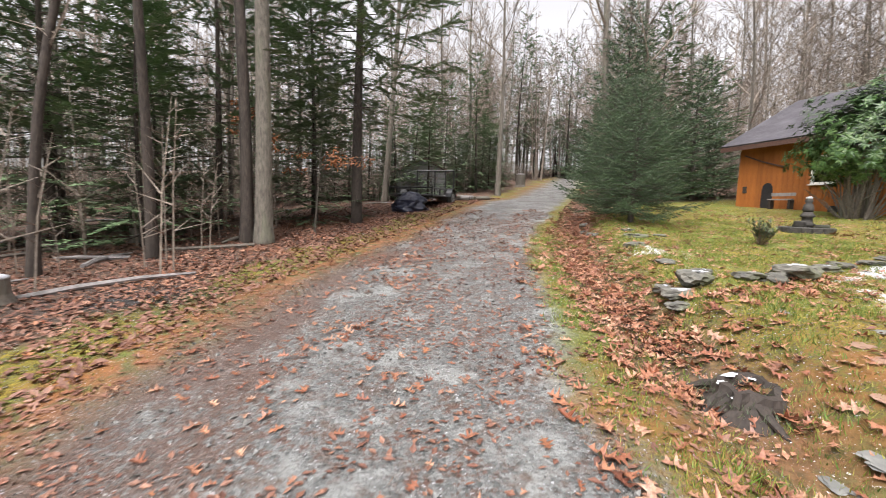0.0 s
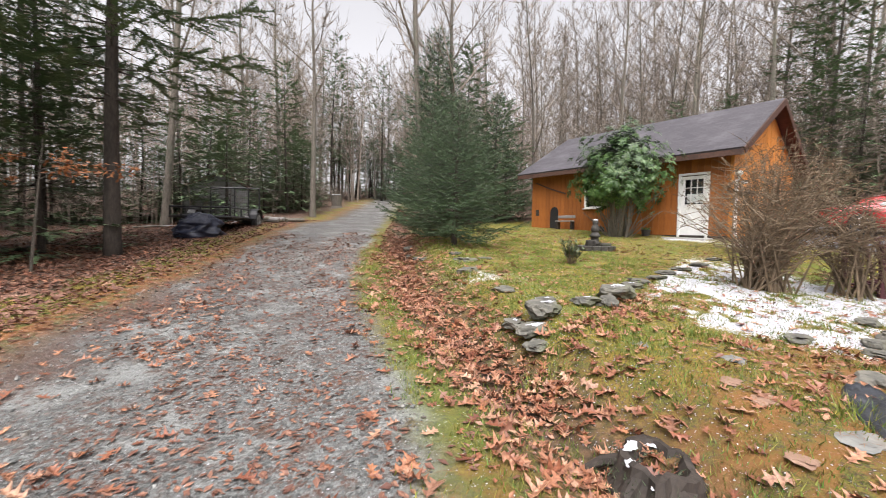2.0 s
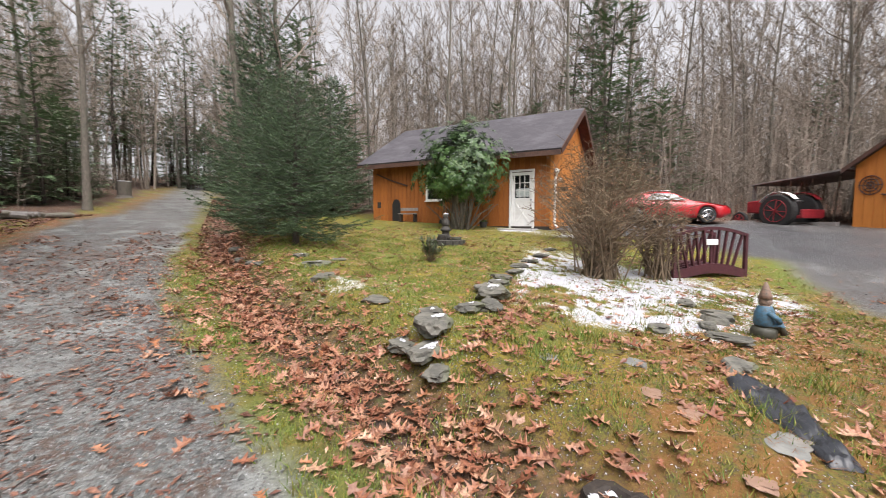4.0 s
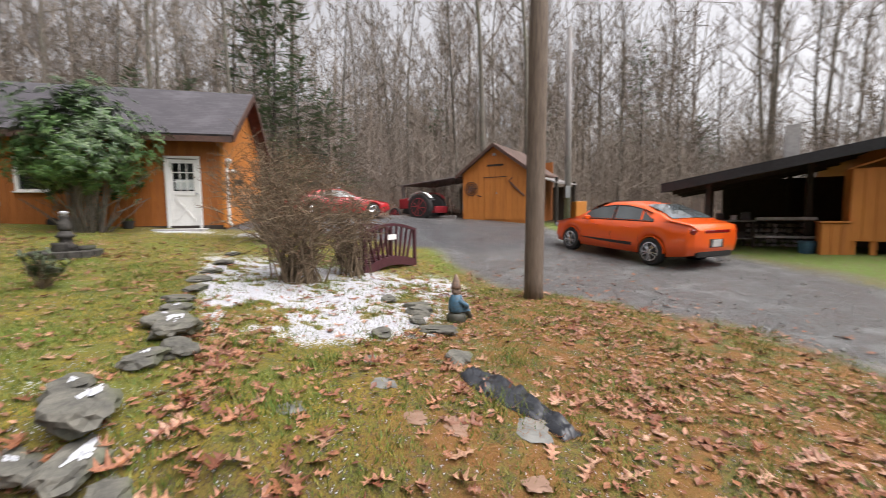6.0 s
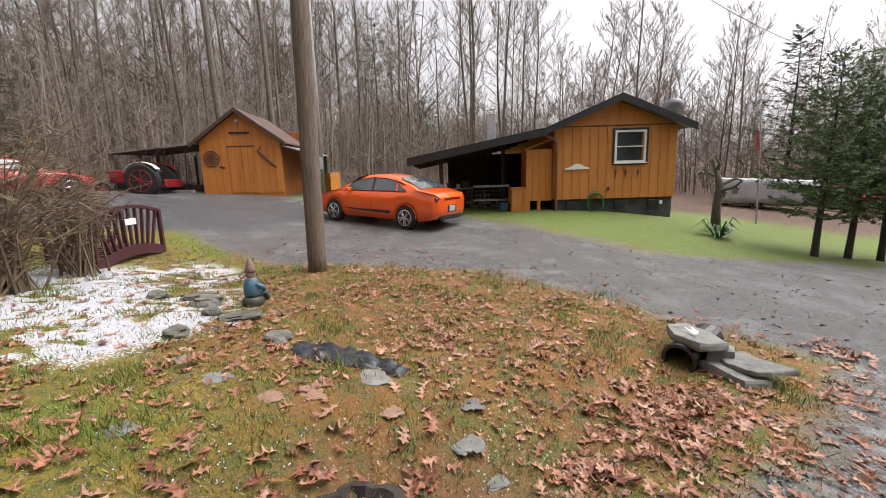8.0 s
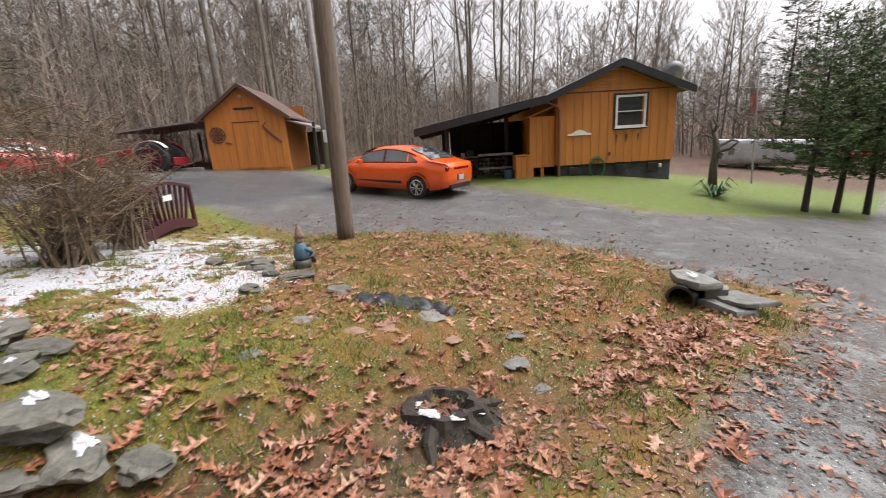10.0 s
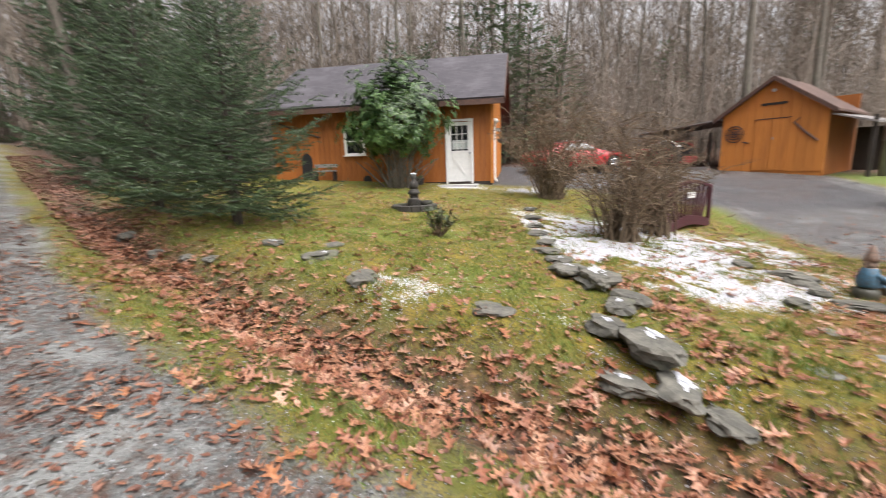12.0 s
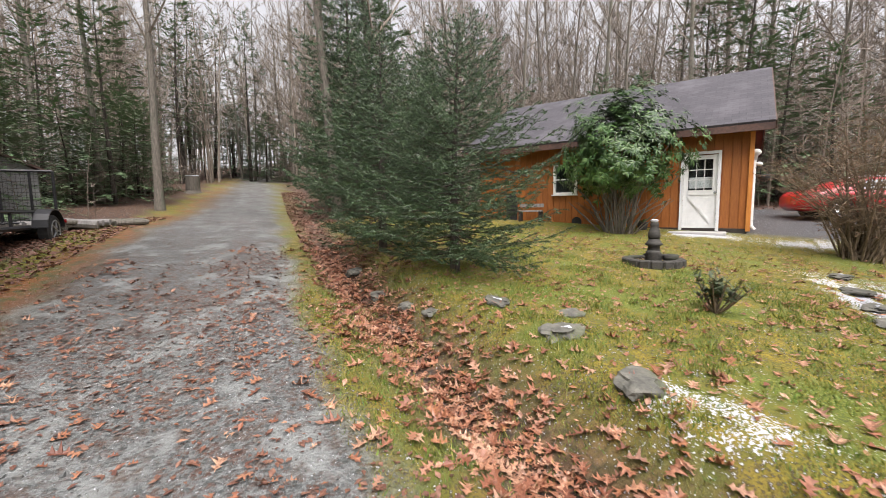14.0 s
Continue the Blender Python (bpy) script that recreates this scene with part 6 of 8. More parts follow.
for i, (H, r, first, limbs, lean) in enumerate(((18, 0.12, 0.22, 20, 0.04), (21, 0.16, 0.28, 20, 0.03), (15, 0.085, 0.15, 18, 0.07), (17, 0.105, 0.3, 17, 0.05), (11, 0.05, 0.12, 16, 0.09))):
    tr, cr = bare_tree_mesh(40 + i, H, r, first, limbs, lean)
    bare.append(make_tree("bare_tree", pose(-30 - 4 * i, 48, 0.3), "tall leafless grey-brown broadleaf tree", (("trunk", tr, BARK, True), ("crown", cr, TWIG, False)), "leafless trees of the woods"))
tr, cr = bare_tree_mesh(61, 20, 0.19, 0.45, 14, 0.02)
pale = make_tree("bare_tree", pose(-30, 52, 0.3), "leafless tree with pale lichened trunk", (("trunk", tr, PALE_BARK, True), ("crown", cr, TWIG, False)), "leafless trees of the woods")


def free_spot(x, y):
    """Whether a wood tree may stand here: off lane, drives, lawn and buildings."""
    if y < 46 and road_left(y) - 1.6 < x < road_right(y) + 1.6:
        return False
    if x > road_right(y) and x < 23.5 and -18 < y < 18.5:
        return False
    if -26 < y < 0 and -6 < x < 24 and not (x > 10 and y < -19):
        return False
    if -6 < x < 6 and 15 < y < 22 or (1 < x < 6 and 25 < y < 30):
        return False
    return True


rng = random.Random(77)
placed = []


def plant(kind, x, y, gap=1.3, s=None):
    if not free_spot(x, y) or any((x - a) ** 2 + (y - b) ** 2 < gap * gap for a, b in placed):
        return
    placed.append((x, y))
    s = s or rng.uniform(0.85, 1.15)
    m = pose(x, y, ground_z(x, y) - 0.05, rng.uniform(-3.5, 3.5), rng.uniform(-3.5, 3.5), rng.uniform(0, 360)) @ Matrix.Diagonal((s, s, s * rng.uniform(0.92, 1.08), 1))
    t = copy_thing(kind, pose(0, 0, 0))
    t.matrix_basis = m


# woods left of the lane
for i in range(54):
    y = rng.uniform(4, 36)
    x = rng.uniform(-24, -10.5 if y < 15 else -5)
    plant(rng.choice(hem if rng.random() < 0.5 else bare), x, y, 1.7)
# hill behind cabin, shed and house
for i in range(115):
    plant(rng.choice(bare + [pale] if rng.random() < 0.90 else hem), rng.uniform(23.5, 48), rng.uniform(-32, 36), 1.35)
for i in range(42):
    plant(rng.choice(bare), rng.uniform(10, 30), rng.uniform(-42, -19.5), 1.7, rng.uniform(0.6, 0.8))
# closing the lane's far end
for i in range(60):
    plant(rng.choice(hem if rng.random() < 0.4 else bare), rng.uniform(6, 36), rng.uniform(46.5, 66), 1.4)
# feathery understorey hemlocks
for i in range(80):
    y = rng.uniform(7, 42)
    if i % 3:
        x = road_left(y) - rng.uniform(3.2 if y > 14 else 5.0, 13)
    else:
        x = road_right(y) + rng.uniform(2.5, 9) if y > 20 else rng.uniform(24, 34)
    plant(hem[3] if rng.random() < 0.75 else hem[1], x, y, 1.15, rng.uniform(0.55, 1.0))
# along the far lane
for i in range(75):
    y = rng.uniform(19, 56)
    x = road_mid(y) + rng.choice((-1, 1)) * rng.uniform(4, 15)
    plant(rng.choice(hem if rng.random() < 0.2 else bare), x, y, 1.8)
# wood's edge beyond the lower lawn
for i in range(46):
    plant(rng.choice(bare if rng.random() < 0.85 else hem), rng.uniform(-16, 24), rng.uniform(-58, -34), 1.8, rng.uniform(0.5, 0.8))
for t in hem + bare + [pale]:
    for o in t.children_recursive:
        bpy.data.objects.remove(o)
    bpy.data.objects.remove(t)


def far_woods():
    """Crowded thin stems beyond the single trees."""
    k = Soup()
    rng2 = random.Random(5)
    for i in range(2000):
        a = rng2.uniform(-math.pi, math.pi)
        d = rng2.uniform(36, 85)
        x, y = 5 + d * math.cos(a), 6 + d * math.sin(a)
        if not free_spot(x, y):
            continue
        low = 0.5 if y < -25 else 1.0
        z, H, r = ground_z(x, y) - 0.4, rng2.uniform(10, 20) * low, rng2.uniform(0.05, 0.12) * low
        lx, ly = rng2.uniform(-1.8, 1.8), rng2.uniform(-1.8, 1.8)
        k.tube([(x, y, z), (x + lx * 0.4, y + ly * 0.4, z + H * 0.5), (x + lx, y + ly, z + H)], [r, r * 0.7, 0.02], 4, caps=False)
        for j in range(13):
            t = rng2.uniform(0.2, 0.98)
            b = rng2.uniform(0, 6.28)
            L = H * 0.30 * (1.2 - t) * rng2.uniform(0.6, 1.4)
            p = Vector((x + lx * t, y + ly * t, z + H * t))
            q = p + Vector((math.cos(b) * L, math.sin(b) * L, L * rng2.uniform(0.5, 1.2)))
            sliver(k, p, q, r * 0.3 * (1.1 - t) + 0.02, rng2)
            for s in range(10):
                g = p.lerp(q, rng2.uniform(0.2, 1))
                e = g + Vector((rng2.uniform(-1, 1), rng2.uniform(-1, 1), rng2.uniform(-0.1, 1))) * L * 0.5
                sliver(k, g, e, 0.024, rng2)
    solo("far_woods", k, TWIG, pose(0, 0, 0), "dense leafless woods in the distance", "woods", kind="stuff")


far_woods()


def single(mesh_args, x, y, label, bark, lean=(0, 0), rz=0):
    tr, cr = bare_tree_mesh(*mesh_args)
    t = make_tree("bare_tree", on_ground(x, y, rz, -0.05, *lean), label, (("trunk", tr, bark, True), ("crown", cr, TWIG, False)))
    placed.append((x, y))
    return t


# named trees beside the lane
single((101, 19, 0.21, 0.45, 14, 0.01), -3.25, 10.5, "tall pale-barked tree with clustered stems at lane edge", PALE_BARK)
single((102, 18, 0.16, 0.5, 12, 0.02), -3.75, 10.8, "dark trunk standing close behind the pale one", CONIFER_BARK)
single((108, 18, 0.12, 0.45, 12, 0.015), -3.62, 10.45, "slim dark stem pressed against the pale trunk", CONIFER_BARK)
single((103, 17, 0.10, 0.5, 12, 0.02), -4.9, 8.96, "slender straight tree at the wood's edge", CONIFER_BARK)
single((104, 10, 0.085, 0.35, 9, 0.09), -6.16, 7.8, "leaning forked tree above the burnt patch", CONIFER_BARK, (0, 4))
tr, li, cr = conifer_mesh(105, 15, 3.7, 0.24, 24, 7, 10, 0.2, 0.62, 9, 0.11, 0.16, 0.6, 0.08)
make_tree("hemlock_tree", on_ground(-1.3, 13.7), "stout hemlock beside the trailer", (("trunk", tr, CONIFER_BARK, True), ("branchwork", li, CONIFER_BARK, False), ("crown", cr, HEMLOCK_GREEN, False)))
single((106, 16, 0.17, 0.35, 12, 0.03), 5.95, 26.8, "forked leafless tree by the lane", BARK)
single((107, 16, 0.14, 0.4, 12, 0.02), 4.6, 30.8, "pale lichened trunk beyond the trailer", PALE_BARK)


def saplings():
    """Brush of thin young stems under the trees."""
    k = Soup()
    rg = random.Random(15)
    for i in range(8000):
        z = rg.random()
        if z < 0.6:
            x, y = rg.uniform(23.5, 46), rg.uniform(-30, 34)
        elif z < 0.68:
            x, y = rg.uniform(-24, -3.4), rg.uniform(4, 34)
        elif z < 0.86:
            y = rg.uniform(20, 55)
            x = road_mid(y) + rg.choice((-1, 1)) * rg.uniform(3.4, 18)
        else:
            x, y = rg.uniform(-14, 24), rg.uniform(-45, -29)
        if not free_spot(x, y):
            continue
        h, a = rg.uniform(1.2, 8.0 if x > 22 else 4.0), rg.uniform(0, 6.28)
        g = ground_z(x, y) - 0.1
        lx, ly = rg.uniform(-0.12, 0.12) * h, rg.uniform(-0.12, 0.12) * h
        r = 0.006 + 0.004 * h
        k.tube([(x, y, g), (x + lx * 0.3, y + ly * 0.3, g + h * 0.5), (x + lx, y + ly, g + h)], [r, r * 0.7, 0.004], 3, caps=False)
        for j in range(14):
            t = rg.uniform(0.2, 0.98)
            b = rg.uniform(0, 6.28)
            L = h * 0.3 * (1.2 - t)
            p = Vector((x + lx * t * t, y + ly * t * t, g + h * t))
            sliver(k, p, p + Vector((math.cos(b) * L, math.sin(b) * L, L * rg.uniform(0.2, 1.1))), 0.013, rg)
    solo("saplings", k, TWIG, pose(0, 0, 0), "thin leafless saplings and brush under the trees", "saplings", kind="stuff")


saplings()


def clinging_leaves():
    """Rust-coloured beech leaves on low twigs at the wood's edge."""
    for x, y, z, L in ((-2.4, 12.0, 2.2, 1.5), (-3.9, 11.3, 3.0, 0.6)):
        rg = random.Random(int(y))
        c = thing("beech_sapling", on_ground(x, y), "thin beech sapling with clinging rust-orange leaves", "tree")
        st, lf = Soup(), Soup()
        st.tube([(0, 0, -0.1), (0.1, 0, z * 0.5), (0.2, 0.1, z + 0.3)], [0.03, 0.02, 0.008], 5)
        for i in range(9):
            a = rg.uniform(0, 6.28)
            p = Vector((0.15, 0.05, z * rg.uniform(0.75, 1.05)))
            q = p + Vector((math.cos(a) * L, math.sin(a) * L * 0.7, rg.uniform(0.0, 0.35)))
            st.tube([p, q], [0.01, 0.004], 3, caps=False)
            for j in range(26):
                b = p.lerp(q, rg.uniform(0.3, 1.0)) + Vector((rg.uniform(-0.08, 0.08), rg.uniform(-0.08, 0.08), rg.uniform(-0.1, 0.05)))
                d = Vector((rg.uniform(-1, 1), rg.uniform(-1, 1), rg.uniform(-1, 0.2))).normalized()
                s0 = len(lf.v)
                sd = d.orthogonal().normalized() * 0.028
                lf.v += [tuple(b), tuple(b + d * 0.05 + sd), tuple(b + d * 0.1), tuple(b + d * 0.05 - sd)]
                lf.f.append((s0, s0 + 1, s0 + 2, s0 + 3))
        part("stem", st, BARK, c)
        o = new("foliage", lf.mesh("foliage", RUST_LEAF))
        o.parent = c
        o["kind"] = "stuff"


clinging_leaves()
# group of spruces at the lower lawn
sp = spruce(2.55, -9.7, "slim spruce with cleared lower trunk on the green lawn", (71, 4.9, 1.7, 0.24, 20, 9, 0.17, 75, 0.075, 0.022, 0.075, 0.6), YOUNG_SPRUCE, "spruces on the lower lawn")
for x, y, rz in ((2.05, -10.5, 80), (1.55, -11.0, 160), (0.8, -11.0, 240)):
    copy_thing(sp, on_ground(x, y, rz))
tr, li, cr = conifer_mesh(72, 11, 2.6, 0.25, 20, 6, 7, 0.1, 0.6, 5, 0.18, 0.16, 0.55, 0.2)
make_tree("pine_tree", on_ground(7.4, -33.0), "tall pale green pine beyond the lawn", (("trunk", tr, CONIFER_BARK, True), ("branchwork", li, CONIFER_BARK, False), ("crown", cr, PINE_GREEN, False)))

for x, y, rz in ((-5.6, 13.5, 20), (-8.6, 11.5, 100), (-3.6, 17.0, 200)):
    tr, li, cr = conifer_mesh(int(200 + rz), 12, 3.0, 0.14, 24, 7, 8, 0.2, 0.62, 8, 0.11, 0.1, 0.7, 0.15)
    make_tree("hemlock_tree", on_ground(x, y, rz), "feathery green hemlock at the wood's edge", (("trunk", tr, CONIFER_BARK, True), ("branchwork", li, CONIFER_BARK, False), ("crown", cr, HEMLOCK_GREEN, False)), "hemlocks of the woods")
# ---- yard things ----
def utility_pole():
    c = thing("utility_pole", pose(7.9, 0.88, ground_z(7.9, 0.88) - 0.1, 0.6, -0.6, 0), "weathered round wooden utility pole with grey conduit", "pole")
    k = Soup()
    k.tube([(0, 0, 0), (0, 0, 0.4), (0, 0, 4), (0, 0, 9.5)], [0.165, 0.16, 0.15, 0.12], 18)
    part("shaft", k, POLE_WOOD, c, smooth=True)
    k = Soup()
    k.tube([(0.06, -0.16, 0.05), (0.06, -0.155, 4.0), (0.05, -0.13, 8.5)], 0.022, 6)
    part("conduit", k, STEEL, c, "grey conduit")


utility_pole()


def second_pole():
    c = thing("utility_pole", pose(19.9, -4.9, ground_z(19.9, -4.9) - 0.1), "pale distant utility pole with meter box", "pole")
    k = Soup()
    k.tube([(0, 0, 0), (0, 0, 9.0)], [0.15, 0.11], 12)
    part("shaft", k, GREY_WOOD, c, smooth=True)
    boxed("meter_box", (-0.14, 0.1, 1.6), (0.25, 0.2, 0.55), STEEL, c)
    boxed("side_cabinet", (0.1, -0.6, 0.6), (0.6, 0.5, 1.1), ORANGE, c)


second_pole()


def footbridge():
    a, b = Vector((9.88, 3.85, 0)), Vector((11.38, 2.70, 0))
    ang = math.degrees(math.atan2((b - a).y, (b - a).x))
    L, z = (b - a).length, 0.36
    c = thing("garden_bridge", pose(a.x, a.y, z, 0, 0, ang), "small arched plum-red wooden garden bridge", "bridge")

    def arch(x, h0, h1):
        return h0 + (h1 - h0) * math.sin(math.pi * x / L)
    for side, yy in (("front", 0.0), ("rear", 0.75)):
        k = Soup()
        n = 14
        for i in range(n):
            x0, x1 = L * i / n, L * (i + 1) / n
            k.add([(x0, yy - 0.03, arch(x0, 0.02, 0.16)), (x1, yy - 0.03, arch(x1, 0.02, 0.16)), (x1, yy - 0.03, arch(x1, 0.2, 0.36)), (x0, yy - 0.03, arch(x0, 0.2, 0.36)), (x0, yy + 0.03, arch(x0, 0.02, 0.16)), (x1, yy + 0.03, arch(x1, 0.02, 0.16)), (x1, yy + 0.03, arch(x1, 0.2, 0.36)), (x0, yy + 0.03, arch(x0, 0.2, 0.36))],
                  [(0, 1, 2, 3), (7, 6, 5, 4), (0, 4, 5, 1), (3, 2, 6, 7)])
        part("arch_beam", k, PLUM, c, weld=True)
        k = Soup()
        for i in range(n):
            x0, x1 = L * i / n, L * (i + 1) / n
            k.add([(x0, yy - 0.03, arch(x0, 0.90, 1.05)), (x1, yy - 0.03, arch(x1, 0.90, 1.05)), (x1, yy - 0.03, arch(x1, 0.96, 1.11)), (x0, yy - 0.03, arch(x0, 0.96, 1.11)), (x0, yy + 0.03, arch(x0, 0.90, 1.05)), (x1, yy + 0.03, arch(x1, 0.90, 1.05)), (x1, yy + 0.03, arch(x1, 0.96, 1.11)), (x0, yy + 0.03, arch(x0, 0.96, 1.11))],
                  [(0, 1, 2, 3), (7, 6, 5, 4), (0, 4, 5, 1), (3, 2, 6, 7)])
        part("handrail", k, PLUM, c, weld=True)
        for x in (0.03, L - 0.03):
            boxed("post", (x, yy, 0.48), (0.07, 0.07, 0.98), PLUM, c)
        for i in range(9):
            f = (i + 0.5) / 9
            xb = L * (0.16 + 0.68 * f)
            xt = L * (0.02 + 0.96 * f)
            k = Soup()
            p, q = Vector((xb, yy, arch(xb, 0.15, 0.32))), Vector((xt, yy, arch(xt, 0.9, 1.06)))
            d = (q - p)
            k.box((0, 0, d.length / 2), (0.05, 0.035, d.length), Matrix.Translation(p) @ d.to_track_quat("Z", "Y").to_matrix().to_4x4())
            part("spindle", k, PLUM, c)
    for i in range(16):
        x = L * (i + 0.5) / 16
        boxed("deck_board", (x, 0.375, arch(x, 0.19, 0.35)), (L / 16 - 0.012, 0.68, 0.025), PLUM, c)
    boxed("sign", (0.78 * L * 0.62, -0.05, 0.80), (0.30, 0.012, 0.12), WHITE_PAINT, c, "small white sign")


footbridge()


def blob(seed, sx, sy, sz, rough=0.35, sub=3, flat=0.0):
    bm = bmesh.new()
    bmesh.ops.create_icosphere(bm, subdivisions=sub, radius=1.0)
    o = Vector((seed * 3.1, seed * 1.7, 0))
    for v in bm.verts:
        n = noise.noise(v.co * 1.1 + o) * rough + noise.noise(v.co * 3.0 + o) * rough * 0.35
        c = (noise.cell(v.co * 1.6 + o) - 0.4) * rough * 0.45
        v.co *= 1 + n + c
        if flat and v.co.z > flat:
            v.co.z = flat + (v.co.z - flat) * 0.15
        v.co.x, v.co.y, v.co.z = v.co.x * sx, v.co.y * sy, v.co.z * sz
    me = bpy.data.meshes.new("stone")
    bm.to_mesh(me)
    bm.free()
    return me


def stone(x, y, sx, sy, sz, seed, material, label, name="stone", dz=0.0, rz=0.0, rx=0.0, ry=0.0, flat=0.55, snow=0.0, group="", sub=3):
    t = thing(name, on_ground(x, y, rz, dz, rx, ry), label, "stone", group)
    sx, sy, sz = 0.78 * sx, 0.74 * sy, 0.66 * sz
    snow *= 0.75
    me = blob(seed, sx, sy, sz, 0.42, sub, flat)
    me.materials.append(material)
    o = new("rock", me)
    o.parent = t
    if snow:
        s = blob(seed + 50, sx * snow, sy * snow * 0.7, 0.012, 0.9, 4)
        s.materials.append(SNOW)
        p = new("snow_cap", s)
        p.parent, p.matrix_basis = t, pose(0.05 * sx, -0.1 * sy, sz * (flat + 0.02))
        p["label"] = "patch of thin snow"
    return t


EDGE = "edging stones between lawn and bed"
for x, y, sx, sy, sz, sd, sn, dz, rz in ((3.25, 4.62, 0.23, 0.15, 0.10, 1, 0.0, 0.05, 20), (3.42, 4.85, 0.30, 0.19, 0.12, 2, 0.55, 0.06, 10), (3.72, 5.0, 0.36, 0.24, 0.19, 3, 0.45, 0.10, 25), (4.0, 5.28, 0.25, 0.18, 0.13, 4, 0.4, 0.06, 40), (3.45, 5.2, 0.28, 0.17, 0.09, 14, 0.3, 0.05, 60), (4.55, 5.15, 0.26, 0.2, 0.12, 5, 0.4, 0.05, 0), (4.82, 5.05, 0.28, 0.21, 0.14, 6, 0.0, 0.06, 30), (5.32, 5.3, 0.46, 0.32, 0.20, 7, 0.55, 0.10, 15), (5.75, 5.62, 0.34, 0.26, 0.14, 8, 0.4, 0.06, 50), (6.25, 5.75, 0.3, 0.24, 0.11, 9, 0.3, 0.04, 20), (6.75, 5.95, 0.26, 0.22, 0.09, 10, 0, 0.03, 70), (7.3, 6.0, 0.3, 0.2, 0.08, 11, 0, 0.03, 10), (7.9, 6.2, 0.28, 0.22, 0.08, 12, 0, 0.03, 45), (8.6, 6.3, 0.3, 0.2, 0.07, 13, 0.3, 0.03, 0), (9.4, 6.45, 0.3, 0.22, 0.07, 15, 0, 0.03, 30), (10.3, 6.6, 0.3, 0.22, 0.07, 16, 0.3, 0.03, 12)):
    stone(x, y, sx, sy, sz, sd, STONE, "grey mossy fieldstone with snow on top" if sn else "grey mossy fieldstone at lawn edge", "edging_stone", dz, rz, snow=sn, group=EDGE)
for x, y, sx, sy, sz, sd, rz in ((5.55, 3.35, 0.2, 0.15, 0.10, 21, 10), (6.6, 2.9, 0.26, 0.2, 0.17, 22, 40), (6.95, 2.95, 0.25, 0.12, 0.1, 23, 80), (6.1, 2.95, 0.16, 0.13, 0.12, 24, 20), (5.75, 2.75, 0.3, 0.2, 0.07, 25, 65), (4.85, 2.62, 0.2, 0.16, 0.09, 26, 0), (7.3, 3.3, 0.22, 0.16, 0.1, 27, 15)):
    stone(x, y, sx, sy, sz, sd, STONE, "grey stone at edge of snowy bed", "bed_stone", 0.03, rz, group="stones of the snowy bed")
for x, y, sx, sy, sz, sd, rz in ((5.0, 8.62, 0.34, 0.26, 0.16, 31, 10), (4.5, 7.76, 0.28, 0.24, 0.16, 32, 30), (5.4, 9.7, 0.3, 0.2, 0.1, 33, 60), (5.65, 8.85, 0.22, 0.16, 0.09, 34, 0), (4.15, 6.25, 0.26, 0.2, 0.1, 35, 80), (5.1, 11.0, 0.2, 0.16, 0.14, 36, 15), (5.35, 11.9, 0.25, 0.18, 0.16, 37, 45), (5.0, 10.4, 0.18, 0.14, 0.1, 38, 5), (6.0, 13.4, 0.3, 0.25, 0.2, 39, 30)):
    stone(x, y, sx, sy, sz, sd, STONE, "half-buried grey stone in mossy bank", "bank_stone", 0.0, rz, snow=0.4 if sd in (31, 33) else 0, group="stones of the bank")
for x, y, r, sd, mt, rz in ((3.03, 1.9, 0.15, 41, SLATE, 0), (3.63, 2.85, 0.14, 42, RUST_STONE, 20), (3.73, 3.11, 0.13, 43, RUST_STONE, 50), (2.82, 2.17, 0.17, 44, SLATE, 10), (4.23, 3.32, 0.16, 45, SLATE, 30), (3.84, 3.9, 0.14, 46, SLATE, 60), (4.79, 3.43, 0.13, 47, SLATE, 0), (3.62, 2.38, 0.2, 48, SLATE, 15), (2.53, 2.17, 0.11, 49, SLATE, 80), (3.2, 2.5, 0.12, 53, RUST_STONE, 33)):
    stone(x, y, r * 1.1, r * 0.85, 0.022, sd, mt, "flat stepping stone sunk in the turf", "stepping_stone", 0.0, rz, flat=0.5, group="stepping stones")
# culvert: slabs over a black pipe
def flag_slab(x, y, z, pts, thick, rx, ry, rz, seed, label, snow=0.0):
    """A broad split flagstone: uneven outline, chipped edge, nearly flat top."""
    rg = random.Random(seed)
    t = thing("culvert_slab", pose(x, y, z, rx, ry, rz), label, "stone", "culvert slabs")
    ring = []
    pts = [(0.8 * px, 0.8 * py) for px, py in pts]
    for (ax, ay), (bx, by) in zip(pts, pts[1:] + pts[:1]):
        for f in (0, 0.33, 0.67):
            ring.append((ax + (bx - ax) * f + rg.uniform(-0.018, 0.018), ay + (by - ay) * f + rg.uniform(-0.018, 0.018)))
    k = Soup()
    n = len(ring)
    for f, h in ((0.93, 0.0), (1.0, thick * 0.3), (0.985, thick * 0.75), (0.95, thick), (0.5, thick + 0.008)):
        k.v += [(px * f, py * f, h + rg.uniform(-0.006, 0.006)) for px, py in ring]
    for i in range(4):
        k.f += [(i * n + j, i * n + (j + 1) % n, (i + 1) * n + (j + 1) % n, (i + 1) * n + j) for j in range(n)]
    k.f += [tuple(range(n)), tuple(4 * n + j for j in range(n))]
    part("slab", k, SLATE, t)
    if snow:
        me = blob(seed + 50, snow, snow * 0.55, 0.010, 0.9, 3)
        me.materials.append(SNOW)
        p = new("snow_cap", me)
        p.parent, p.matrix_basis, p["label"] = t, pose(0.06, -0.03, thick + 0.006), "patch of thin snow"


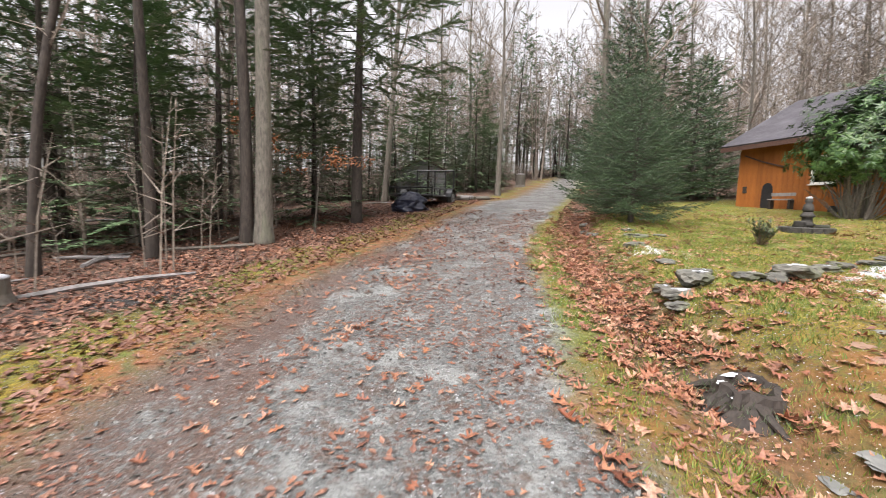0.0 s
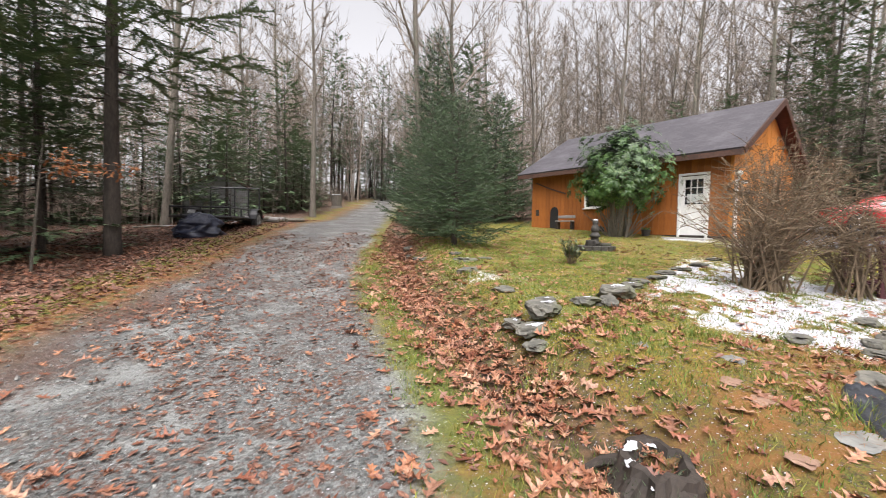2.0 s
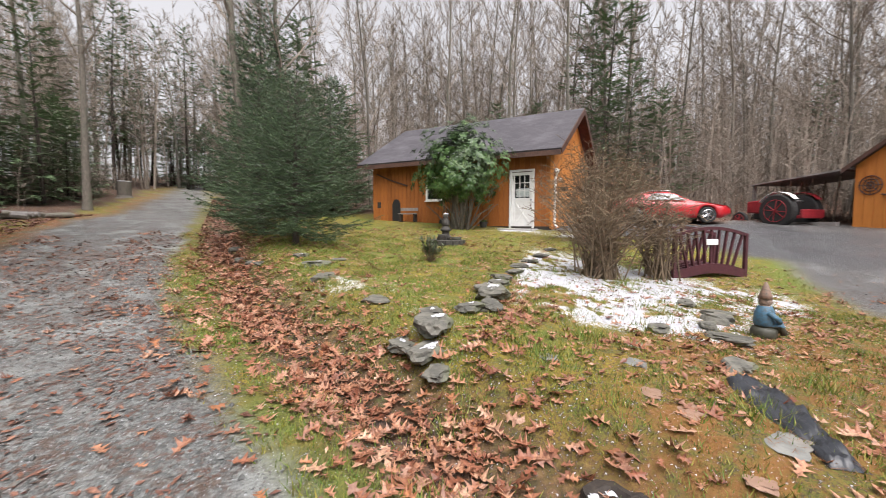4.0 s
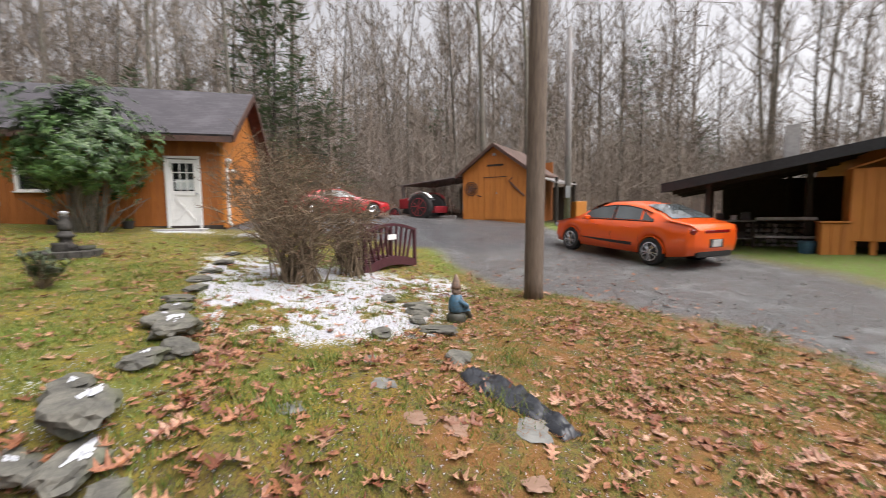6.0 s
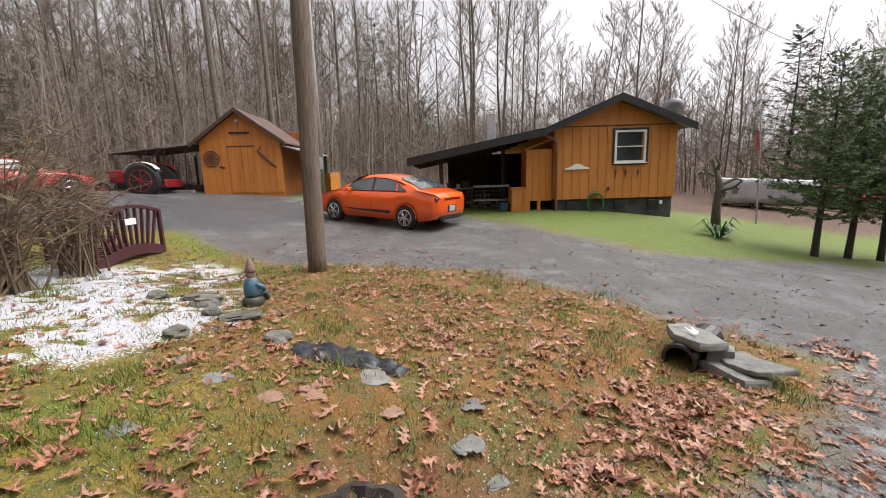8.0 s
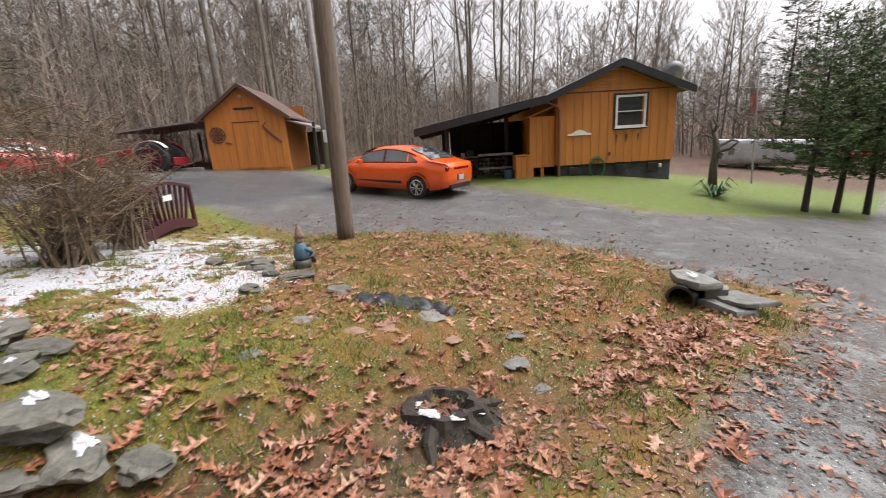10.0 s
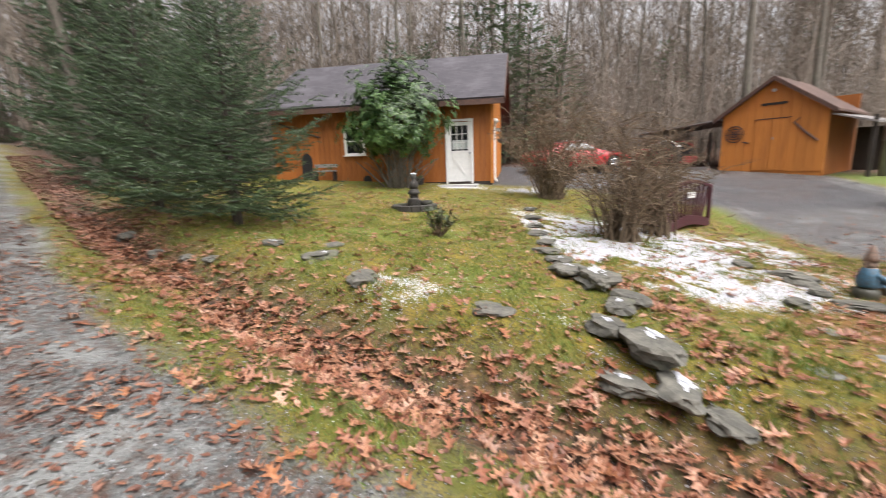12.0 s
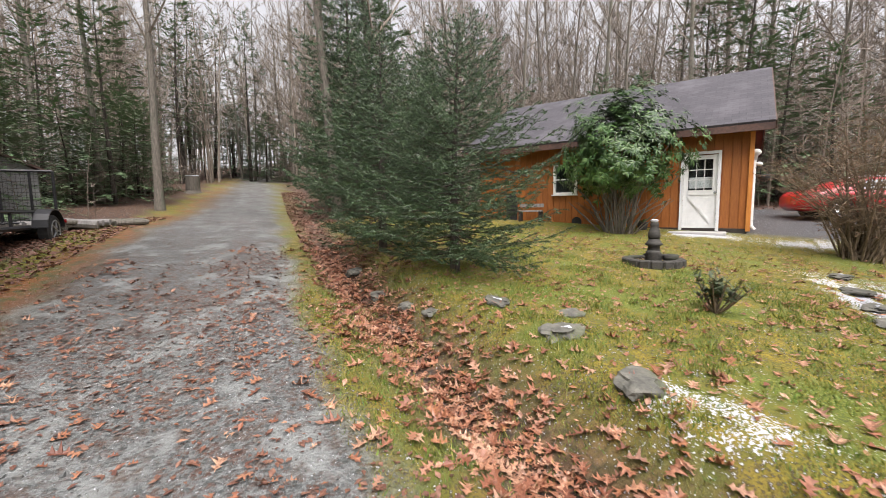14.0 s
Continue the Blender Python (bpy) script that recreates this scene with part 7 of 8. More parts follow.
zc = ground_z(2.3, -0.5)
flag_slab(2.34, -0.58, zc + 0.20, [(-0.36, -0.2), (0.05, -0.26), (0.38, -0.16), (0.36, 0.14), (0.0, 0.24), (-0.34, 0.16)], 0.085, 2, 1, -38, 61, "thick flat flagstone with snow laid over culvert pipe", 0.11)
flag_slab(1.84, -0.52, zc + 0.11, [(-0.42, -0.2), (0.36, -0.24), (0.4, 0.1), (0.1, 0.24), (-0.3, 0.18)], 0.05, -3, 8, -35, 62, "broad pale flagstone leaning beside the culvert")
flag_slab(1.94, -0.40, zc + 0.01, [(-0.36, -0.14), (0.34, -0.14), (0.36, 0.12), (-0.34, 0.14)], 0.09, 0, 4, -30, 63, "thick flagstone lying under the pale one")
flag_slab(2.10, -0.60, zc + 0.04, [(-0.14, -0.12), (0.14, -0.12), (0.13, 0.12), (-0.13, 0.12)], 0.17, 0, 0, 10, 64, "square block of stone holding up the culvert slabs")


def culvert_pipe():
    c = thing("culvert_pipe", on_ground(2.38, -0.34, 0, 0.08), "black corrugated plastic culvert pipe under flagstones", "pipe")
    k = Soup()
    pts, rad = [], []
    for i in range(30):
        pts.append((0.0, -0.03 * i, 0.0))
        rad.append(0.145 if i % 2 else 0.16)
    k.tube(pts, rad, 18, caps=False)
    inn = [(p[0], p[1], p[2]) for p in pts]
    k.tube(inn, 0.13, 18, caps=False)
    n = 18
    k.f += [(j, (j + 1) % n, 30 * n + (j + 1) % n, 30 * n + j) for j in range(n)]
    part("pipe_wall", k, TARP, c)


culvert_pipe()


def stump():
    c = thing("rotten_stump", on_ground(2.72, 3.0, 40, -0.03) @ Matrix.Diagonal((0.85, 0.75, 0.62, 1)), "rotten dark stump with roots, moss and snow", "stump")
    k = Soup()
    n = 30
    for i, (z, r) in enumerate(((-0.1, 0.40), (0.05, 0.33), (0.14, 0.29), (0.22, 0.26), (0.23, 0.20), (0.08, 0.13))):
        for j in range(n):
            a = 2 * math.pi * j / n
            w = r * (1 + 0.32 * noise.noise(Vector((math.cos(a) * 2.2, math.sin(a) * 2.2, z * 3))) + (0.18 if j % 6 == 0 and z < 0.1 else 0))
            k.v.append((w * math.cos(a) * 1.15, w * math.sin(a), z + 0.07 * noise.noise(Vector((a * 2, r, 5)))))
    for i in range(5):
        for j in range(n):
            q = (j + 1) % n
            k.f.append((i * n + j, i * n + q, (i + 1) * n + q, (i + 1) * n + j))
    k.f.append(tuple(5 * n + j for j in range(n)))
    part("wood", k, DARK_WOOD, c)
    k = Soup()
    rg = random.Random(3)
    for a in (0.3, 1.3, 2.4, 3.6, 4.6, 5.5):
        k = Soup()
        L = rg.uniform(0.35, 0.6)
        pts = [(0.22 * math.cos(a), 0.22 * math.sin(a), 0.12), (0.4 * math.cos(a + 0.1), 0.4 * math.sin(a + 0.1), 0.06), ((0.3 + L * 0.6) * math.cos(a + 0.25), (0.3 + L * 0.6) * math.sin(a + 0.25), -0.06)]
        k.tube(pts, [0.07, 0.05, 0.02], 7)
        part("root", k, DARK_WOOD, c)
    for i, (px, py, pz, r) in enumerate(((0.1, 0.18, 0.24, 0.09), (0.26, 0.02, 0.20, 0.07), (-0.12, 0.2, 0.22, 0.06), (0.3, 0.25, 0.08, 0.08), (-0.28, 0.05, 0.16, 0.05))):
        me = blob(91 + i, r, r * 0.6, 0.012, 0.9, 3)
        me.materials.append(SNOW)
        s = new("snow_patch", me)
        s.parent, s.matrix_basis = c, pose(px, py, pz)
        s["label"] = "thin snow"
    rg = random.Random(14)
    k = Soup()
    for i in range(420):
        a, r = rg.uniform(0, 6.28), 0.4 * math.sqrt(rg.random()) + 0.05
        p = Vector((r * math.cos(a) * 1.1, r * math.sin(a), 0.24 - 0.42 * r))
        q = p + Vector((rg.uniform(-0.05, 0.05), rg.uniform(-0.05, 0.05), rg.uniform(0.02, 0.09)))
        sliver(k, p, q, 0.005, rg)
    o = part("moss", k, PINE_GREEN, c, "tufts of moss and grass")
    o["kind"] = "stuff"


stump()


def plastic_sheet():
    k = Soup()
    n, m = 36, 12
    for i in range(n):
        for j in range(m):
            t, u = i / (n - 1), j / (m - 1) - 0.5
            x, y = 4.52 - 1.0 * t, 2.60 - 0.48 * t
            w = 0.30 * (0.55 + 0.45 * math.sin(math.pi * min(1, t * 1.2 + 0.1)))
            x, y = x + 0.43 * u * w * 1.15, y - 0.9 * u * w * 1.15
            z = ground_z(x, y) + 0.035 + 0.03 * math.sin(u * 26 + t * 7) * (1 - abs(u)) * (0.5 + noise.noise(Vector((t * 4, 3, 1)))) + 0.03 * max(0, 0.5 - abs(u)) + 0.06 * noise.noise(Vector((x * 9, y * 9, 1)))
            if i in (0, n - 1) or j in (0, m - 1):
                z = ground_z(x, y) + 0.004
            k.v.append((x, y, z))
    for i in range(n - 1):
        for j in range(m - 1):
            k.f.append((i * m + j, i * m + j + 1, (i + 1) * m + j + 1, (i + 1) * m + j))
    solo("plastic_sheet", k, TARP, pose(0, 0, 0), "crumpled strip of black plastic sheeting on the turf", "plastic sheet", smooth=True)


plastic_sheet()


def gnome():
    k = Soup()
    k.lathe([(0.12, 0.0), (0.15, 0.02), (0.15, 0.12), (0.12, 0.16)], 14)
    k.lathe([(0.10, 0.15), (0.125, 0.22), (0.115, 0.34), (0.085, 0.42), (0.06, 0.44)], 14)
    k.lathe([(0.05, 0.43), (0.075, 0.47), (0.075, 0.53), (0.05, 0.56)], 12)
    k.lathe([(0.085, 0.52), (0.07, 0.58), (0.04, 0.67), (0.012, 0.74)], 12)
    k.tube([(0.0, -0.1, 0.36), (0.1, -0.15, 0.28), (0.14, -0.08, 0.24)], 0.035, 6)
    k.tube([(0.0, 0.1, 0.36), (0.1, 0.13, 0.28), (0.14, 0.06, 0.24)], 0.035, 6)
    k.tube([(0.02, -0.06, 0.17), (0.16, -0.07, 0.2), (0.2, -0.07, 0.08)], 0.042, 6)
    k.tube([(0.02, 0.06, 0.17), (0.16, 0.07, 0.2), (0.2, 0.07, 0.08)], 0.042, 6)
    m, nt, b = tree_of("painted_gnome")
    tc = nt.nodes.new("ShaderNodeTexCoord")
    sp = nt.nodes.new("ShaderNodeSeparateXYZ")
    nt.links.new(tc.outputs["Object"], sp.inputs[0])
    cr = nt.nodes.new("ShaderNodeValToRGB")
    cr.color_ramp.interpolation = "CONSTANT"
    for i, (p, col) in enumerate(((0.0, (0.05, 0.05, 0.035)), (0.24, (0.05, 0.14, 0.22)), (0.575, (0.33, 0.24, 0.19)), (0.70, (0.24, 0.15, 0.11)))):
        if i > 1:
            cr.color_ramp.elements.new(p)
        cr.color_ramp.elements[i].position, cr.color_ramp.elements[i].color = p, rgba(col)
    nt.links.new(math2(nt, "DIVIDE", sp.outputs[2], 0.75), cr.inputs[0])
    fine = noise_tex(nt, coords(nt), 30.0)
    nt.links.new(mixc(nt, ramp(nt, fine, 0.4, 0.8), cr.outputs[0], (0.06, 0.06, 0.05)), b.inputs["Base Color"])
    b.inputs["Roughness"].default_value = 0.55
    solo("garden_gnome", k, m, on_ground(6.25, 2.45, -70, -0.02) @ Matrix.Diagonal((0.82, 0.82, 0.84, 1)), "seated garden gnome in blue coat with tan pointed hat", "garden gnome", smooth=True)


gnome()


def fountain():
    c = thing("garden_fountain", on_ground(9.33, 9.06, 0, -0.06) @ Matrix.Diagonal((1.2, 1.2, 0.86, 1)), "small dark tiered stone fountain with statue on the lawn", "fountain")
    k = Soup()
    for j in range(16):
        a = 2 * math.pi * j / 16
        k.box((0, 0, 0), (0.155, 0.14, 0.17), pose(0.36 * math.cos(a), 0.36 * math.sin(a), 0.085, 0, 0, math.degrees(a) + 90))
    part("basin_rim", k, STATUE, c, bevel=0.02)
    k = Soup()
    k.lathe([(0.30, 0.02), (0.30, 0.08), (0.12, 0.10), (0.11, 0.2), (0.14, 0.24), (0.09, 0.30), (0.08, 0.42), (0.13, 0.46), (0.10, 0.5), (0.07, 0.58)], 16)
    part("pedestal", k, STATUE, c, smooth=True)
    k = Soup()
    k.lathe([(0.07, 0.56), (0.09, 0.64), (0.075, 0.76), (0.05, 0.80), (0.062, 0.85), (0.055, 0.92), (0.02, 0.96)], 14)
    part("figure", k, STATUE, c, smooth=True)
    k = Soup()
    k.lathe([(0.05, 0.93), (0.06, 0.96), (0.02, 0.985)], 12)
    part("snow_cap", k, SNOW, c, "cap of snow")
    k = Soup()
    k.lathe([(0.10, 0.1), (0.12, 0.12), (0.09, 0.30), (0.10, 0.34)], 12, (-0.2, -0.05, 0))
    part("side_pot", k, STATUE, c, smooth=True)
    k = Soup()
    k.lathe([(0.06, 0.1), (0.10, 0.14), (0.12, 0.24), (0.10, 0.25), (0.05, 0.2)], 12, (0.12, -0.2, 0))
    part("small_bowl", k, STATUE, c, smooth=True)


fountain()


def leaf_card(k, p, d, up, L, W, fold=0.25):
    """One long leaf, folded along its midrib."""
    side = d.cross(up).normalized()
    nrm = side.cross(d)
    s0 = len(k.v)
    k.v += [tuple(p), tuple(p + d * L * 0.5 + side * W * 0.5 + nrm * W * fold), tuple(p + d * L - nrm * L * 0.1), tuple(p + d * L * 0.5 - side * W * 0.5 + nrm * W * fold), tuple(p + d * L * 0.5)]
    k.f += [(s0, s0 + 1, s0 + 4), (s0 + 1, s0 + 2, s0 + 4), (s0 + 2, s0 + 3, s0 + 4), (s0 + 3, s0, s0 + 4)]


def rhododendron():
    rg = random.Random(9)
    x, y = 12.75, 10.95
    c = thing("rhododendron_shrub", on_ground(x, y), "large rhododendron with glossy green leaves and bare lower stems", "shrub")
    st, lf = Soup(), Soup()
    for i in range(44):
        a = rg.uniform(0, 6.28)
        f = math.sqrt(rg.random())
        top = Vector((1.55 * f * math.cos(a) * 0.75, 1.75 * f * math.sin(a), rg.uniform(1.5, 3.2) - 0.75 * f))
        mid = Vector((top.x * 0.45 + rg.uniform(-0.1, 0.1), top.y * 0.45 + rg.uniform(-0.1, 0.1), top.z * 0.55))
        st.tube([(0.25 * math.cos(a), 0.3 * math.sin(a), -0.1), mid, top], [0.026, 0.018, 0.009], 5, caps=False)
        if i % 3 == 0:
            st.tube([(0.3 * math.cos(a), 0.4 * math.sin(a), -0.05), (0.8 * math.cos(a), 1.0 * math.sin(a), 0.5), (1.0 * math.cos(a + 0.3), 1.35 * math.sin(a + 0.3), 0.85)], [0.018, 0.012, 0.005], 4, caps=False)
    for i in range(1350):
        a, b = rg.uniform(0, 6.28), rg.uniform(-0.95, 1.5)
        rr = rg.uniform(0.5, 1.0)
        lump = 1 + 0.55 * noise.noise(Vector((math.cos(a) * 2.2, math.sin(a) * 2.2, b * 2.0)))
        p = Vector((1.35 * rr * math.cos(a) * math.cos(b) * lump, 1.72 * rr * math.sin(a) * math.cos(b) * lump, 2.1 + 1.5 * rr * math.sin(b) * lump))
        out = Vector((math.cos(a) * math.cos(b), math.sin(a) * math.cos(b), math.sin(b) + 0.35)).normalized()
        n = rg.randint(7, 11)
        for j in range(n):
            t = 6.283 * j / n + rg.uniform(-0.2, 0.2)
            u = out.orthogonal().normalized()
            v = out.cross(u)
            d = (u * math.cos(t) + v * math.sin(t) + out * rg.uniform(0.0, 0.6) + Vector((0, 0, -0.45))).normalized()
            leaf_card(lf, p + out * rg.uniform(-0.03, 0.05), d, out, rg.uniform(0.12, 0.20), rg.uniform(0.04, 0.06), -0.12)
    part("stem_mass", st, BARK, c)["kind"] = "stuff"
    ob = new("foliage", lf.mesh("foliage", LAUREL_GREEN))
    ob.parent = c
    ob["kind"] = "stuff"


rhododendron()

BUSH_TWIG = surface("brown_shrub_twigs", (0.21, 0.155, 0.10), (0.10, 0.072, 0.045), 10, rough=0.9, bump=0, islands=0.6)
BUSH_LEAF = leafy("withered_shrub_leaves", [(0.16, 0.07, 0.04), (0.26, 0.12, 0.07), (0.20, 0.14, 0.06), (0.36, 0.21, 0.14)], 0.7)


def twiggy_bush(x, y, R, H, seed, label, leaves=1800, stems=46, squash=1.0):
    rg = random.Random(seed)
    c = thing("deciduous_shrub", on_ground(x, y, rg.uniform(0, 360), -0.02), label, "shrub")
    k, lf = Soup(), Soup()
    tips = []
    for i in range(stems):
        a, f = rg.uniform(0, 6.28), math.sqrt(rg.random())
        top = Vector((R * f * math.cos(a), R * f * math.sin(a), H * math.sqrt(max(0.12, 1 - 0.75 * f * f)) * rg.uniform(0.75, 1.08)))
        base = Vector((0.32 * rg.uniform(-1, 1), 0.32 * rg.uniform(-1, 1), -0.05))
        mid = base.lerp(top, 0.5) + Vector((-math.cos(a), -math.sin(a), 0)) * R * 0.12 * f + Vector((rg.uniform(-0.1, 0.1), rg.uniform(-0.1, 0.1), 0.1))
        k.tube([base, base.lerp(mid, 0.5), mid, top], [0.02, 0.016, 0.011, 0.003], 4, caps=False)
        for j in range(11):
            g = base.lerp(mid, rg.uniform(0.4, 1)) if rg.random() < 0.35 else mid.lerp(top, rg.random())
            d = Vector((rg.uniform(-1, 1), rg.uniform(-1, 1), rg.uniform(-0.25, 0.7))).normalized()
            e = g + d * rg.uniform(0.2, 0.5)
            k.tube([g, g.lerp(e, 0.5) + Vector((rg.uniform(-0.03, 0.03), rg.uniform(-0.03, 0.03), 0.02)), e], [0.007, 0.005, 0.002], 3, caps=False)
            for s in range(3):
                q = g.lerp(e, rg.uniform(0.3, 1))
                d2 = (d + Vector((rg.uniform(-1, 1), rg.uniform(-1, 1), rg.uniform(-0.4, 0.8)))).normalized()
                e2 = q + d2 * rg.uniform(0.08, 0.2)
                k.tube([q, e2], [0.004, 0.002], 3, caps=False)
                tips.append((e2, d2))
    for i in range(leaves):
        p, d = rg.choice(tips)
        leaf_card(lf, p - d * rg.uniform(0, 0.12), (d + Vector((rg.uniform(-1, 1), rg.uniform(-1, 1), rg.uniform(-1, 0.3)))).normalized(), Vector((rg.uniform(-1, 1), rg.uniform(-1, 1), 1)).normalized(), rg.uniform(0.02, 0.038), rg.uniform(0.012, 0.02))
    o = new("twig_mass", k.mesh("twig_mass", BUSH_TWIG))
    o.parent = c
    o["kind"] = "stuff"
    if leaves:
        o = new("foliage", lf.mesh("foliage", BUSH_LEAF))
        o.parent = c
        o["kind"] = "stuff"


twiggy_bush(8.35, 4.85, 1.5, 2.25, 1, "dense brown leafless shrub with withered leaves in snowy bed", 3600, 64)
twiggy_bush(9.55, 4.05, 0.85, 1.95, 2, "open brown shrub of bare arching stems beside the bridge", 900, 34)
twiggy_bush(12.4, 6.25, 1.9, 2.95, 3, "broad rounded reddish-brown shrub with withered leaves", 6500, 92)


def small_shrub():
    rg = random.Random(4)
    c = thing("dwarf_shrub", on_ground(6.98, 7.7), "small half-bare evergreen shrub on the lawn", "shrub")
    k, lf = Soup(), Soup()
    for i in range(26):
        a = rg.uniform(0, 6.28)
        e = Vector((0.34 * math.cos(a) * rg.random(), 0.34 * math.sin(a) * rg.random(), rg.uniform(0.22, 0.48)))
        k.tube([(0, 0, -0.02), e * 0.5 + Vector((0, 0, -0.04)), e], [0.012, 0.008, 0.004], 4, caps=False)
        for j in range(9):
            spray(lf, e * rg.uniform(0.5, 1), Vector((rg.uniform(-1, 1), rg.uniform(-1, 1), rg.uniform(0, 1))).normalized(), 0.1, rg, 5, 0.03)
    part("stem_mass", k, BUSH_TWIG, c)["kind"] = "stuff"
    o = new("foliage", lf.mesh("foliage", PINE_GREEN))
    o.parent = c
    o["kind"] = "stuff"


small_shrub()
# ---- smaller things ----
def yucca():
    rg = random.Random(6)
    c = thing("yucca_plant", on_ground(4.62, -9.35), "clump of long green strap leaves on the lawn", "plant")
    for i in range(60):
        a, L, e = rg.uniform(0, 6.28), rg.uniform(0.4, 0.75), rg.uniform(0.15, 1.1)
        k = Soup()
        d = Vector((math.cos(a), math.sin(a), 0))
        s = Vector((-math.sin(a), math.cos(a), 0)) * 0.022
        p0, p1, p2 = d * 0.05, d * L * 0.6 + Vector((0, 0, L * e * 0.7)), d * L * 1.05 + Vector((0, 0, L * e * 0.35))
        n = Vector((0, 0, 0.004))
        k.add([p0 - s, p0 + s, p1 - s, p1 + s, p2, p0 - s + n, p0 + s + n, p1 - s + n, p1 + s + n], [(0, 1, 3, 2), (2, 3, 4), (5, 7, 8, 6), (7, 4, 8)])
        part("leaf", k, GREEN_HOSE if i % 3 else LAUREL_GREEN, c)


yucca()


def birdhouse_tree():
    c = thing("dead_tree_trunk", on_ground(4.95, -10.3), "cut dead tree with stub branches and small birdhouses", "tree")
    k = Soup()
    k.tube([(0, 0, -0.1), (0.02, 0, 0.8), (-0.03, 0, 1.35), (0.1, 0.0, 1.8), (0.22, 0, 2.15)], [0.15, 0.11, 0.1, 0.06, 0.03], 9)
    part("trunk", k, BARK, c, smooth=True)
    for pts in (((-0.03, 0, 1.2), (-0.4, 0.1, 1.3), (-0.6, 0.1, 1.5)), ((-0.03, 0, 1.35), (-0.35, -0.2, 1.55), (-0.5, -0.2, 1.5)), ((0.05, 0, 1.6), (0.3, 0.1, 1.75), (0.45, 0.1, 1.72)), ((0.1, 0, 1.8), (0.0, 0.1, 2.0), (0.1, 0.15, 2.2))):
        k = Soup()
        k.tube(pts, [0.05, 0.04, 0.025], 6)
        part("branch", k, BARK, c)
    for x, y, z in ((-0.45, 0.1, 1.12), (0.42, 0.1, 1.55), (-0.1, -0.12, 1.0)):
        b = new("birdhouse")
        b.parent, b.matrix_basis, b.empty_display_size = c, pose(x, y, z), 0.1
        k = Soup()
        k.prism([(-0.07, 0), (0.07, 0), (0.07, 0.14), (0, 0.2), (-0.07, 0.14)], -0.07, 0.07, 1)
        part("box", k, GREY_WOOD, b)
        k = Soup()
        k.prism([(-0.10, 0.13), (0, 0.215), (0.10, 0.13), (0.10, 0.15), (0, 0.235), (-0.10, 0.15)], -0.09, 0.09, 1)
        part("roof", k, DARK_WOOD, b)


birdhouse_tree()


def flagpole():
    c = thing("flagpole", on_ground(5.2, -16.2), "thin grey pole with small faded drooping flag", "flagpole")
    k = Soup()
    k.tube([(0, 0, -0.2), (0.1, 0, 2.2), (0.2, 0, 4.4)], [0.035, 0.03, 0.02], 7)
    part("pole", k, STEEL, c)
    k = Soup()
    n = 8
    for i in range(n):
        for j in range(4):
            k.v.append((0.16 + 0.05 * j + 0.02 * math.sin(i), 0.04 * math.sin(j * 2.2 + i * 0.4), 3.6 - 0.11 * i - 0.02 * j))
    for i in range(n - 1):
        for j in range(3):
            k.f.append((i * 4 + j, i * 4 + j + 1, (i + 1) * 4 + j + 1, (i + 1) * 4 + j))
    part("flag", k, surface("faded_red_white_cloth", (0.5, 0.22, 0.22), (0.4, 0.08, 0.09), 6, (1, 1, 6), 0.8, bump=0), c, "faded red and white cloth")


flagpole()


def garden_hose():
    m = pose(9.32, -8.4, 0.30, 0, 0, -130.5) @ pose(1.40, -0.05, 0.52)
    c = thing("garden_hose", m, "coiled green garden hose hung on foundation wall", "hose")
    rg = random.Random(2)
    k = Soup()
    pts = []
    for i in range(7 * 24):
        a = 2 * math.pi * i / 24
        n = i // 24
        r = 0.26 + 0.02 * math.sin(n * 2.1)
        pts.append((r * math.cos(a) + 0.015 * math.sin(n * 5), -0.03 - 0.012 * n, (r * 1.35 + 0.03 * math.sin(n)) * math.sin(a) - 0.06))
    k.tube(pts, 0.014, 5)
    part("coil", k, GREEN_HOSE, c, smooth=True)
    boxed("holder", (0, 0.0, 0.24), (0.26, 0.10, 0.05), BLACK_PAINT, c)


garden_hose()


